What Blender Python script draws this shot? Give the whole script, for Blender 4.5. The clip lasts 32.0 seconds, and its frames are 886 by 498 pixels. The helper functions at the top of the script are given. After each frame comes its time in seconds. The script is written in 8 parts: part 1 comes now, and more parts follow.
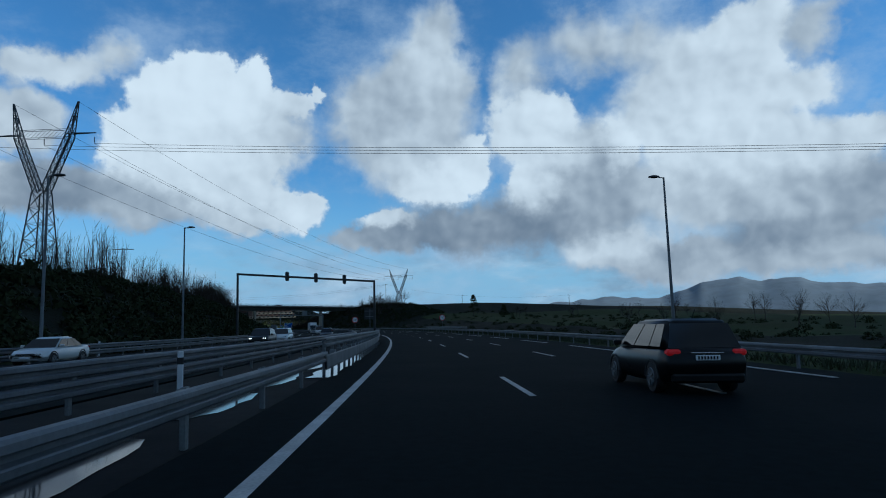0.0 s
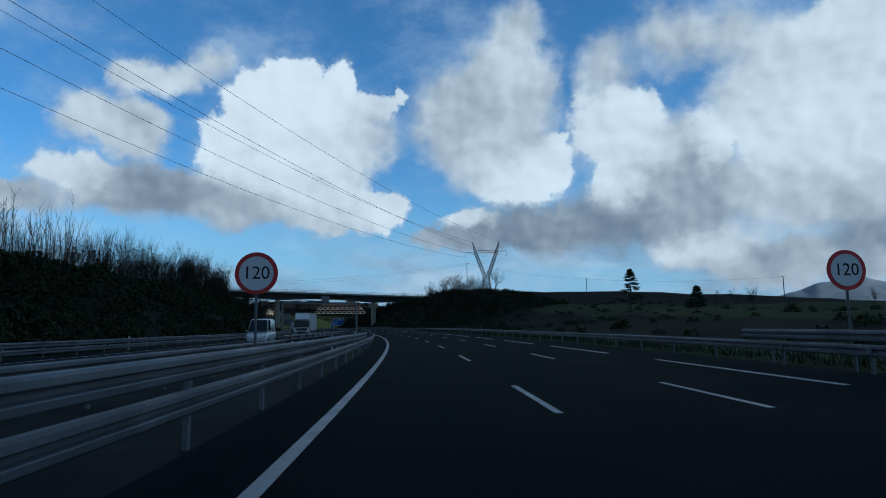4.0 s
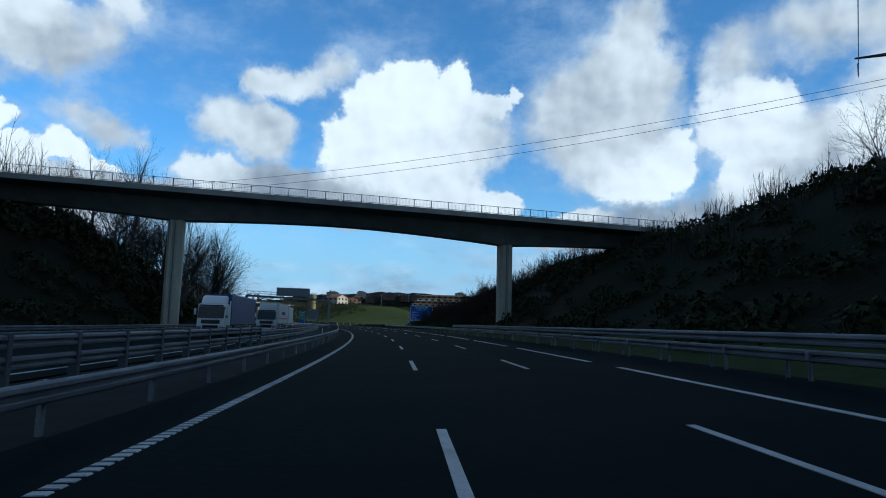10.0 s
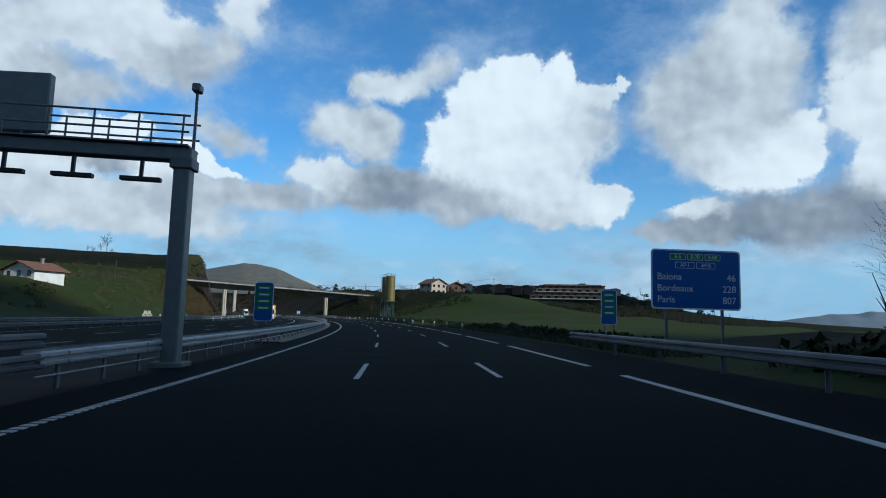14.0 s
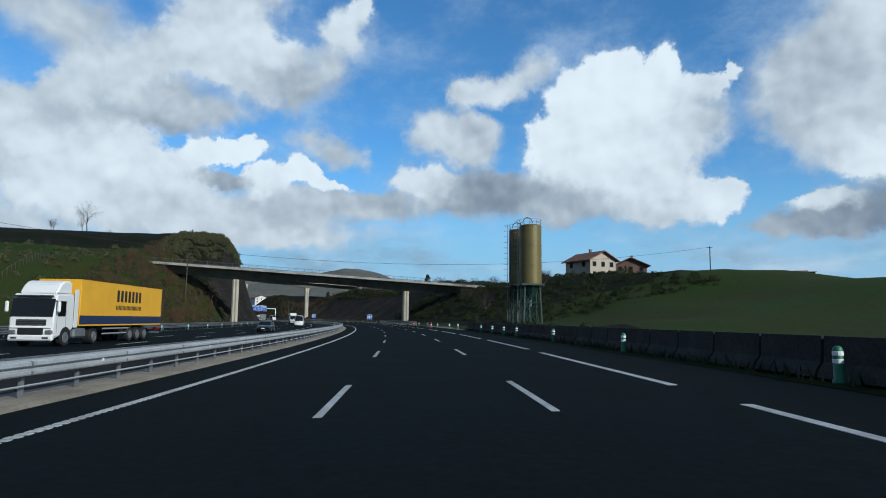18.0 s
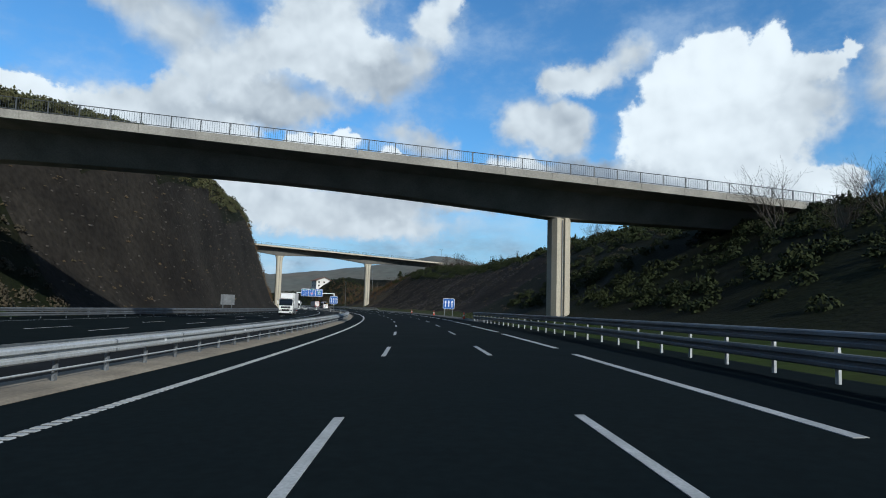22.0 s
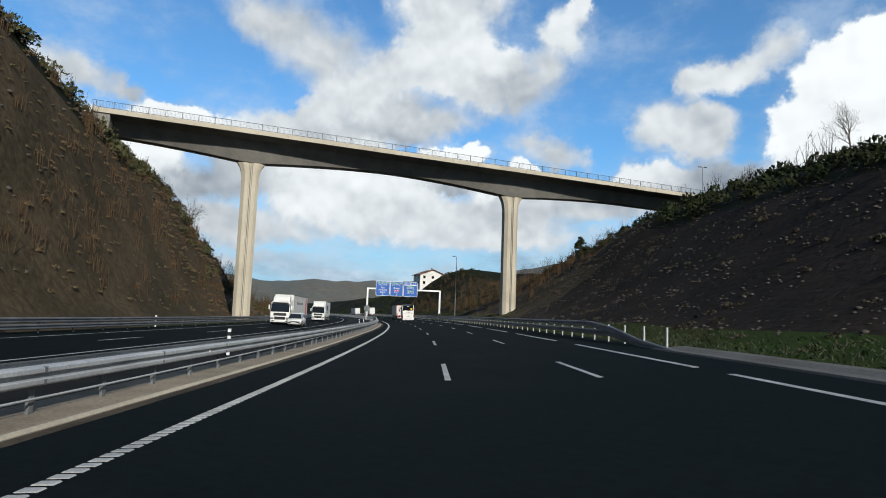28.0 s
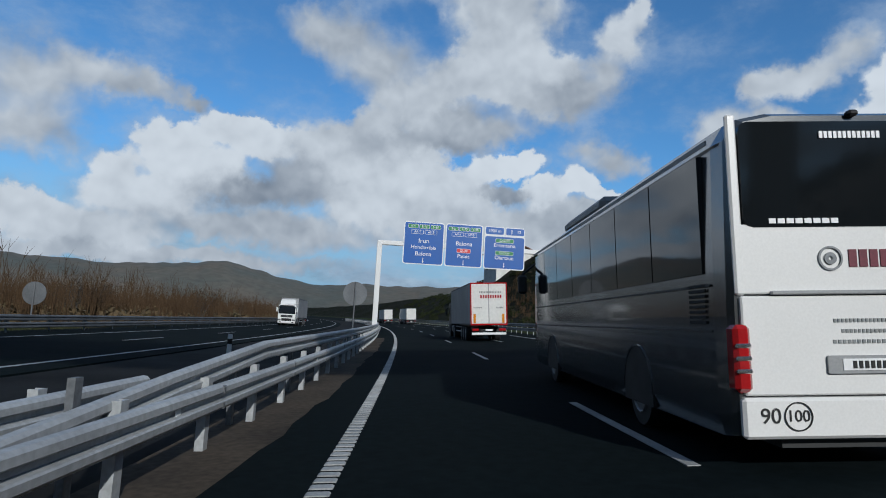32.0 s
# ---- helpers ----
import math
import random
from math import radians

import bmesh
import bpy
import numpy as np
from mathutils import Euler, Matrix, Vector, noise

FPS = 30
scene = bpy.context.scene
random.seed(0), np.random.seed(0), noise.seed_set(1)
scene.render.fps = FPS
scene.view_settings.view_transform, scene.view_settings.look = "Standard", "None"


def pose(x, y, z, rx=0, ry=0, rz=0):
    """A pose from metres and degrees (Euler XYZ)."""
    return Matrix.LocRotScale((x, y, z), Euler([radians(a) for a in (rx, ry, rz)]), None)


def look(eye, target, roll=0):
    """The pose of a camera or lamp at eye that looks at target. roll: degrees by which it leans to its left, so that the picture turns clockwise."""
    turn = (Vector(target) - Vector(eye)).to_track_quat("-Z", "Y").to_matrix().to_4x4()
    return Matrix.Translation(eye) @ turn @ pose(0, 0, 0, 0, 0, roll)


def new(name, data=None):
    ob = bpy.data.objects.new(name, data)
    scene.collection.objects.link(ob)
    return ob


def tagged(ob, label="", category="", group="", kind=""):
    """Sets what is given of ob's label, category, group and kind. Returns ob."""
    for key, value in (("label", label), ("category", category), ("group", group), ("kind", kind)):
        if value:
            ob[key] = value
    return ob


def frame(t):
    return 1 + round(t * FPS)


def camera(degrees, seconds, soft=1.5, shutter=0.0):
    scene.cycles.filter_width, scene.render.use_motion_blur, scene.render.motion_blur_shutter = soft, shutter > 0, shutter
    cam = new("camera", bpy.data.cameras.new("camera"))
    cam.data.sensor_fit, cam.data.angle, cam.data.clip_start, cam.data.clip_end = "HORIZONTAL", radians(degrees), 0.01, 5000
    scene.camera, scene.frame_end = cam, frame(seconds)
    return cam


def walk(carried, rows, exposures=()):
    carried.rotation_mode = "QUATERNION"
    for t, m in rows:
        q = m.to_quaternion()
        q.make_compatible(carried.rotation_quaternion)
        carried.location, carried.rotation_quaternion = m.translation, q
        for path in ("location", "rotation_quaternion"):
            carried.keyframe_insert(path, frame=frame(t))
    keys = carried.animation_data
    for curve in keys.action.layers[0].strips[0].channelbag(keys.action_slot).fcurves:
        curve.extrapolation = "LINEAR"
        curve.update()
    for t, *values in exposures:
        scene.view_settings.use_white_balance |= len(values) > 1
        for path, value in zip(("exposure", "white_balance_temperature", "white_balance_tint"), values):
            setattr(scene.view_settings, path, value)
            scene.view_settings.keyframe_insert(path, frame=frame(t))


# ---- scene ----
cam = camera(69.9, 32.0, soft=1.0)
# seconds, x, y, z, yaw, pitch, lean to the left
PATH = [
    (0.0, 0.00, 0.00, 1.520, -0.00, 6.85, -1.63),
    (0.5, -0.62, 16.65, 1.516, 0.83, 6.94, -1.68),
    (1.0, -1.46, 33.32, 1.511, 1.59, 7.05, -1.65),
    (1.5, -2.56, 49.99, 1.506, 2.59, 7.18, -1.60),
    (2.0, -3.95, 66.67, 1.501, 3.55, 7.21, -1.59),
    (2.5, -5.65, 83.35, 1.497, 4.63, 7.18, -1.40),
    (3.0, -7.65, 100.02, 1.493, 5.65, 7.03, -1.16),
    (3.5, -9.92, 116.67, 1.488, 6.50, 6.94, -0.93),
    (4.0, -12.45, 133.32, 1.484, 7.37, 6.96, -0.60),
    (4.5, -15.24, 149.95, 1.481, 8.25, 7.01, -0.29),
    (5.0, -18.28, 166.56, 1.478, 9.15, 7.02, -0.04),
    (5.5, -21.60, 183.15, 1.475, 10.08, 6.91, 0.14),
    (6.0, -25.20, 199.70, 1.473, 11.03, 6.61, 0.16),
    (6.5, -29.08, 216.21, 1.472, 12.01, 6.62, 0.29),
    (7.0, -33.24, 232.68, 1.470, 12.99, 6.65, 0.50),
    (7.5, -37.68, 249.09, 1.469, 13.84, 6.48, 0.67),
    (8.0, -42.35, 265.45, 1.470, 14.62, 6.76, 0.92),
    (8.5, -47.23, 281.76, 1.476, 15.27, 6.53, 1.36),
    (9.0, -52.29, 298.02, 1.485, 15.90, 7.00, 1.51),
    (9.5, -57.55, 314.22, 1.497, 16.72, 6.89, 1.41),
    (10.0, -63.06, 330.35, 1.511, 17.56, 6.80, 1.52),
    (10.5, -68.81, 346.41, 1.525, 18.47, 6.76, 1.64),
    (11.0, -74.86, 362.36, 1.537, 19.80, 6.59, 1.69),
    (11.5, -81.36, 378.15, 1.545, 21.52, 6.53, 1.32),
    (12.0, -88.25, 393.77, 1.550, 22.66, 6.49, 1.10),
    (12.5, -95.46, 409.26, 1.555, 23.82, 6.43, 1.16),
    (13.0, -102.96, 424.63, 1.561, 24.78, 6.39, 1.31),
    (13.5, -110.73, 439.87, 1.569, 25.91, 6.55, 1.43),
    (14.0, -118.83, 454.95, 1.577, 27.13, 6.22, 1.52),
    (14.5, -127.27, 469.86, 1.584, 28.57, 6.13, 1.47),
    (15.0, -136.10, 484.57, 1.588, 29.96, 6.14, 1.25),
    (15.5, -145.28, 499.07, 1.590, 31.34, 6.19, 1.06),
    (16.0, -154.82, 513.36, 1.589, 32.66, 6.29, 0.89),
    (16.5, -164.67, 527.44, 1.589, 33.89, 6.43, 0.76),
    (17.0, -174.83, 541.33, 1.587, 34.99, 6.62, 0.69),
    (17.5, -185.21, 555.07, 1.586, 35.73, 6.63, 0.61),
    (18.0, -195.77, 568.70, 1.588, 36.46, 6.43, 0.65),
    (18.5, -206.53, 582.18, 1.592, 37.32, 6.28, 0.79),
    (19.0, -217.51, 595.50, 1.596, 38.32, 6.20, 0.97),
    (19.5, -228.76, 608.61, 1.599, 39.61, 6.07, 0.74),
    (20.0, -240.31, 621.48, 1.598, 40.78, 6.12, 0.59),
    (20.5, -252.10, 634.12, 1.595, 41.78, 6.20, 0.74),
    (21.0, -264.05, 646.55, 1.593, 42.59, 6.22, 1.20),
    (21.5, -276.17, 658.76, 1.590, 43.59, 5.84, 1.42),
    (22.0, -288.48, 670.74, 1.587, 44.55, 5.48, 1.77),
    (22.5, -300.94, 682.48, 1.584, 45.41, 5.50, 1.96),
    (23.0, -313.50, 694.09, 1.585, 45.67, 6.11, 1.96),
    (23.5, -326.11, 705.57, 1.592, 46.36, 6.41, 1.77),
    (24.0, -338.87, 716.83, 1.600, 47.44, 6.39, 1.62),
    (24.5, -351.83, 727.80, 1.609, 48.77, 6.34, 1.59),
    (25.0, -365.04, 738.41, 1.612, 50.22, 6.14, 1.65),
    (25.5, -378.45, 748.71, 1.612, 51.30, 6.26, 1.76),
    (26.0, -392.01, 758.74, 1.609, 52.29, 6.27, 1.85),
    (26.5, -405.71, 768.52, 1.605, 53.29, 6.21, 1.93),
    (27.0, -419.55, 778.03, 1.597, 54.34, 6.14, 1.99),
    (27.5, -433.54, 787.26, 1.584, 55.42, 6.08, 2.04),
    (28.0, -447.65, 796.21, 1.566, 56.40, 6.08, 2.11),
    (28.5, -461.90, 804.91, 1.543, 57.41, 6.20, 2.17),
    (29.0, -476.30, 813.34, 1.515, 58.42, 5.90, 2.20),
    (29.5, -490.80, 821.56, 1.484, 59.08, 5.98, 2.42),
    (30.0, -505.37, 829.63, 1.456, 59.50, 6.30, 2.87),
    (30.5, -519.97, 837.61, 1.434, 59.77, 6.54, 3.10),
    (31.0, -534.61, 845.50, 1.420, 60.25, 6.63, 3.08),
    (31.5, -549.32, 853.25, 1.410, 60.78, 6.77, 3.06),
    (32.0, -564.08, 860.85, 1.405, 61.32, 6.59, 3.16),
]


def path_pose(x, y, z, yaw, pitch, lean):
    a, b = radians(yaw), radians(pitch)
    ahead = Vector((-math.sin(a) * math.cos(b), math.cos(a) * math.cos(b), math.sin(b)))
    return look((x, y, z), Vector((x, y, z)) + ahead, lean)


walk(cam, [(r[0], path_pose(*r[1:])) for r in PATH],
     exposures=[(0, -0.5, 5250, 2), (8, -0.36, 5300, 2), (10, -0.16, 5400, 3), (12, 0.0, 5700, 5), (13, -0.2, 5500, 3), (14, -0.32, 5450, 3), (19, -0.34, 5550, 4), (22, -0.22, 5700, 5), (23, 0.18, 6200, 8), (24, -0.12, 5950, 8), (25, -0.24, 5950, 8), (28, -0.1, 6150, 8), (30, -0.28, 6200, 8), (31, -0.45, 5850, 8), (32, -0.66, 5650, 8)])

# ---- sky and sun ----
SUN_YAW, SUN_HEIGHT = -98.0, 26.0
world = bpy.data.worlds.new("sky")
scene.world = world
world.use_nodes = True
NT = world.node_tree
NT.nodes.clear()


def wn(kind, **props):
    n = NT.nodes.new(kind)
    for key, value in props.items():
        if key == "op":
            n.operation = value
        elif key == "blend":
            n.data_type = "RGBA"
            n.blend_type = value
    return n


def wire(value, socket):
    if hasattr(value, "is_output"):
        NT.links.new(value, socket)
    else:
        socket.default_value = value


def wmath(op, a, b=None, c=None, clamp=False):
    n = wn("ShaderNodeMath", op=op)
    n.use_clamp = clamp
    for k, v in enumerate((a, b, c)):
        if v is not None:
            wire(v, n.inputs[k])
    return n.outputs[0]


def wvec(op, a, b=None, c=None, out=0):
    n = wn("ShaderNodeVectorMath", op=op)
    for k, v in enumerate((a, b, c)):
        if v is not None:
            wire(v, n.inputs[k])
    return n.outputs[out]


def wmix(f, a, b):
    n = wn("ShaderNodeMix", blend="MIX")
    wire(f, n.inputs[0])
    wire(a, n.inputs[6])
    wire(b, n.inputs[7])
    return n.outputs[2]


def wsmooth(x, lo, hi):
    n = NT.nodes.new("ShaderNodeMapRange")
    n.interpolation_type = "SMOOTHSTEP"
    wire(x, n.inputs[0])
    n.inputs[1].default_value, n.inputs[2].default_value = lo, hi
    return n.outputs[0]


def wnoise(vec, scale, detail, rough=0.55, out=0):
    n = NT.nodes.new("ShaderNodeTexNoise")
    wire(vec, n.inputs["Vector"])
    n.inputs["Scale"].default_value, n.inputs["Detail"].default_value, n.inputs["Roughness"].default_value = scale, detail, rough
    return n.outputs[out]


coord = NT.nodes.new("ShaderNodeTexCoord")
way = coord.outputs["Generated"]
sep = NT.nodes.new("ShaderNodeSeparateXYZ")
NT.links.new(way, sep.inputs[0])
wx, wy, wz = sep.outputs
yaw_deg = wmath("MULTIPLY", wmath("ARCTAN2", wmath("MULTIPLY", wx, -1.0), wy), 57.2958)
rise_deg = wmath("MULTIPLY", wmath("ARCSINE", wz), 57.2958)
comb = NT.nodes.new("ShaderNodeCombineXYZ")
NT.links.new(yaw_deg, comb.inputs[0])
NT.links.new(rise_deg, comb.inputs[1])
sky = NT.nodes.new("ShaderNodeTexSky")
sky.sky_type, sky.sun_disc = "NISHITA", False
sky.sun_elevation, sky.sun_rotation = radians(SUN_HEIGHT), radians(-SUN_YAW)
sky.air_density, sky.dust_density, sky.ozone_density = 1.0, 0.4, 2.0
clear = wvec("MULTIPLY", sky.outputs[0], (0.112, 0.174, 0.210))
full = wmix(wsmooth(rise_deg, 15.0, 0.5), clear, (0.50, 0.80, 1.02, 1))
back_noise = wnoise(wvec("MULTIPLY", way, (1.0, 1.0, 3.2)), 4.2, 8.0, 0.6)
away = wmath("MAXIMUM", wsmooth(wmath("ABSOLUTE", wmath("SUBTRACT", yaw_deg, 30.0)), 68.0, 84.0), wsmooth(rise_deg, 33.0, 50.0))
behind = wmath("MULTIPLY", wsmooth(back_noise, 0.30, 0.56), away)
low_clouds = wmath("MULTIPLY", wsmooth(back_noise, 0.40, 0.62), wsmooth(rise_deg, 10.0, 4.0))
low_col = wmix(wsmooth(wnoise(wvec("MULTIPLY", way, (1.0, 1.0, 2.2)), 9.0, 6.0, 0.6), 0.38, 0.66), (0.40, 0.50, 0.60, 1), (0.92, 1.03, 1.1, 1))
full = wmix(wmath("MULTIPLY", low_clouds, 0.75), full, low_col)
full = wmix(wmath("MULTIPLY", behind, 0.9), full, (0.15, 0.18, 0.215, 1))
# thin shreds of high cloud
shreds = wnoise(wvec("MULTIPLY", way, (1.0, 1.0, 2.0)), 3.4, 9.0, 0.66)
full = wmix(wmath("MULTIPLY", wsmooth(shreds, 0.52, 0.78), 0.42), full, (0.80, 0.93, 1.06, 1))
swirl = wvec("SUBTRACT", wnoise(way, 10.0, 4.0, 0.6, 1), (0.5, 0.5, 0.5))
fine = wvec("SUBTRACT", wnoise(way, 38.0, 5.0, 0.66, 1), (0.5, 0.5, 0.5))
spot = wvec("MULTIPLY_ADD", swirl, (5.0, 4.2, 0.0), comb.outputs[0])
spot = wvec("MULTIPLY_ADD", fine, (2.0, 1.8, 0.0), spot)
flat = wvec("MULTIPLY", spot, (1.0, 1.0, 0.0))

# cumulus heaps: yaw, height, half width, half height in degrees, whiteness (below zero: thin)
EAST_CLOUD = [(-27.5, 22.4, 3.2, 3.3, 0.85), (-24.7, 20.3, 4.8, 3.5, 0.80), (-30.0, 18.0, 2.9, 1.6, 0.75), (-20.4, 18.3, 4.2, 3.2, 0.68), (-23.4, 15.1, 5.7, 4.1, 0.88), (-27.5, 13.1, 4.5, 3.1, 0.75), (-33.0, 12.5, 2.6, 2.3, 0.70), (-35.1, 13.2, 1.4, 1.9, 0.78), (-15.7, 14.8, 1.5, 2.5, 1.00), (-14.0, 15.7, 2.0, 2.4, 0.55), (-13.5, 24.0, 3.8, 2.7, -0.50), (-18.7, 23.5, 3.8, 2.7, -0.60), (-7.9, 22.4, 2.3, 2.8, -0.50), (-31.9, 21.8, 1.8, 1.8, -0.50)]
EAST_BASE = [(-7.9, 16.9, 2.8, 3.2, 0.85), (-10.1, 18.4, 2.5, 1.9, 0.85), (-11.2, 15.4, 2.0, 2.2, 0.70), (-8.7, 11.4, 2.4, 2.0, 0.92), (-4.5, 8.8, 9.7, 2.5, 0.15), (-13.7, 10.8, 4.9, 3.7, 0.35), (-23.0, 10.0, 6.1, 2.8, 0.50), (-29.3, 9.7, 4.7, 2.7, 0.40), (-33.4, 9.0, 3.2, 2.5, 0.30), (-15.1, 6.2, 4.3, 1.6, 0.65), (-20.4, 5.2, 6.7, 1.3, 0.30), (-29.0, 6.5, 5.1, 1.6, 0.22), (-26.0, 4.1, 8.2, 1.1, 0.42), (-31.9, 5.0, 4.4, 1.3, 0.40)]
MID_CLOUD = [(0.8, 22.4, 3.8, 2.7, 0.62), (4.0, 20.7, 4.5, 2.6, 0.58), (6.4, 18.3, 3.5, 3.3, 0.50), (-0.7, 19.4, 3.3, 3.3, 0.62), (0.2, 25.8, 1.9, 2.6, -0.50), (2.3, 15.3, 3.9, 2.9, 0.60), (-2.2, 14.4, 2.4, 2.1, 1.00), (1.1, 12.8, 2.7, 1.6, 0.95), (4.8, 10.0, 2.4, 0.9, 0.90), (-3.7, 15.3, 1.1, 1.4, 1.00), (3.3, 8.4, 5.1, 1.5, 0.20), (7.4, 8.2, 2.5, 1.0, 0.30)]
TOWER_CLOUD = [(21.3, 21.7, 2.2, 2.0, 1.00), (23.8, 19.6, 3.0, 2.0, 1.00), (16.5, 21.1, 1.5, 1.8, 1.00), (18.6, 19.4, 3.6, 2.3, 1.00), (13.4, 19.9, 1.9, 1.3, 0.85), (11.0, 20.6, 0.7, 0.6, 0.75), (25.3, 16.2, 3.0, 2.7, 0.95), (19.8, 16.1, 5.2, 3.7, 0.97), (15.3, 17.2, 3.3, 3.2, 0.60), (23.0, 13.1, 4.4, 2.3, 0.85), (18.3, 12.1, 4.4, 2.3, 0.85), (12.8, 10.7, 2.2, 1.4, 0.85), (17.2, 9.5, 4.0, 1.1, 0.65), (24.4, 10.2, 4.0, 1.6, 0.40), (29.5, 11.6, 4.7, 1.8, 0.25), (33.4, 12.0, 3.3, 1.7, 0.30)]
SMALL_CLOUDS = [(34.4, 20.5, 1.7, 1.5, 0.65), (31.5, 20.7, 2.7, 1.5, 0.65), (28.1, 22.0, 1.8, 1.3, -0.60), (36.1, 16.6, 3.2, 2.1, 0.60), (33.7, 16.0, 2.3, 2.0, 0.55), (38.5, 12.5, 3.2, 1.3, 0.78), (36.6, 11.7, 1.6, 1.5, 0.70), (45.9, 15.0, 1.9, 1.4, -0.50)]
WEST_CLOUD = [(56.8, 23.6, 3.7, 2.9, 0.82), (60.8, 21.2, 3.9, 2.4, 0.76), (54.8, 21.6, 4.5, 2.5, 0.86), (65.0, 19.2, 3.3, 1.9, 0.70), (68.0, 16.9, 1.9, 1.5, 0.66), (60.6, 17.6, 5.7, 1.5, 0.45), (51.3, 20.2, 4.3, 2.0, 0.45), (62.7, 15.9, 4.4, 1.0, 0.32), (45.4, 24.7, 2.1, 2.0, -0.75), (43.9, 26.8, 1.1, 1.2, -0.80), (46.8, 22.0, 1.8, 1.4, -0.50), (48.7, 16.1, 2.1, 1.3, -0.55), (56.6, 27.5, 4.7, 2.9, 0.70)]
BANK_NEAR = [(57.0, 14.1, 2.5, 1.3, 1.00), (54.8, 14.5, 1.9, 1.2, 1.00), (49.1, 13.0, 1.5, 1.3, 1.00), (47.0, 11.9, 1.7, 0.7, 0.95), (51.9, 11.9, 1.7, 1.3, 0.90), (55.7, 11.6, 3.1, 0.7, 0.30), (60.3, 11.7, 3.3, 1.7, 0.85), (64.4, 13.2, 3.3, 2.0, 0.85), (70.0, 12.7, 3.1, 2.3, 0.92), (67.2, 9.9, 4.4, 2.0, 0.80), (71.5, 14.9, 1.3, 1.3, 0.97), (58.8, 9.0, 6.6, 1.7, 0.75), (49.4, 9.6, 5.6, 1.5, 0.50), (42.9, 10.2, 4.3, 1.3, 0.40), (34.6, 11.0, 4.0, 1.8, 0.30), (55.5, 7.3, 11.0, 1.3, 0.65)]
BANK_FAR = [(81.2, 15.6, 3.0, 1.3, 1.00), (78.8, 14.6, 3.6, 1.7, 0.95), (85.6, 13.6, 2.7, 1.8, 0.95), (83.1, 11.6, 3.8, 1.7, 0.90), (89.1, 11.2, 1.8, 1.6, 0.80), (87.3, 9.1, 4.4, 1.6, 0.80), (79.3, 10.3, 4.9, 1.3, 0.28), (73.1, 12.0, 4.7, 2.2, 0.40), (71.3, 14.9, 4.3, 2.0, 0.70), (67.2, 14.8, 4.4, 2.2, 0.45), (91.0, 5.9, 5.8, 1.6, 0.70), (78.1, 7.3, 9.4, 1.7, 0.50), (94.5, 6.8, 2.7, 1.2, 0.80), (101.6, 7.4, 3.6, 2.3, 0.60)]
VEIL = [(96.0, 16.8, 4.4, 3.0, -0.62), (91.6, 18.3, 3.7, 1.9, -0.62), (95.5, 12.7, 4.1, 2.2, -0.55), (88.2, 17.6, 2.9, 1.0, -0.50), (84.4, 17.1, 1.8, 0.7, -0.45), (72.1, 24.5, 3.9, 2.1, -0.45), (67.8, 22.5, 3.8, 2.6, -0.50), (92.7, 4.0, 5.6, 0.8, 0.50), (102.4, 14.2, 4.5, 3.4, -0.60), (84.7, 4.3, 12.8, 0.8, 0.50)]
mass, shine = None, None
for group in (EAST_CLOUD, EAST_BASE, MID_CLOUD, TOWER_CLOUD, SMALL_CLOUDS, WEST_CLOUD, BANK_NEAR, BANK_FAR, VEIL):
    for a, e, ra, re, white in group:
        ra, re = ra * 1.5, re * 1.5
        thick = 0.72 if white < 0 else 1.0
        rel = wvec("MULTIPLY_ADD", flat, (1 / ra, 1 / re, 0.0), (-a / ra, -e / re, 0.0))
        near = wmath("MULTIPLY_ADD", wvec("LENGTH", rel, out=1), -thick, thick, clamp=True)
        near = wmath("MULTIPLY", near, near)
        if mass is None:
            mass, shine = near, wmath("MULTIPLY", near, abs(white))
        else:
            mass = wmath("ADD", mass, near)
            shine = wmath("MULTIPLY_ADD", near, abs(white), shine)
shine = wmath("DIVIDE", shine, wmath("MAXIMUM", mass, 0.0005))
heap = wmath("MINIMUM", wmath("SQRT", mass), 1.0)


def puffs(vec, scale, detail, rough):
    """Rounded heads like a cauliflower, about -0.5 to 0.5."""
    n = wmath("ABSOLUTE", wmath("SUBTRACT", wnoise(vec, scale, detail, rough), 0.5))
    return wmath("MULTIPLY_ADD", n, -3.2, 0.36)


toward = Vector((-math.sin(radians(SUN_YAW)), math.cos(radians(SUN_YAW)), 0.9)).normalized() * 0.016
sunward = wvec("ADD", way, toward[:])
head, head_b = puffs(way, 15.0, 3.0, 0.5), puffs(sunward, 15.0, 3.0, 0.5)
soft, soft_b = wnoise(way, 7.0, 3.0, 0.5), wnoise(sunward, 7.0, 3.0, 0.5)
grain_sky = wmath("SUBTRACT", soft, 0.5)
# white heads have firm edges, grey ones fray out
firm = wsmooth(shine, 0.55, 0.92)
body_d = wmath("MULTIPLY_ADD", head, 0.22, heap)
body_d = wmath("MULTIPLY_ADD", grain_sky, 0.55, body_d)
edge = wmath("MULTIPLY_ADD", firm, -0.36, 0.54)
start = wmath("MULTIPLY_ADD", firm, 0.14, 0.10)
cover = wmath("DIVIDE", wmath("SUBTRACT", body_d, start), edge, clamp=True)
cover = wsmooth(cover, 0.0, 1.0)
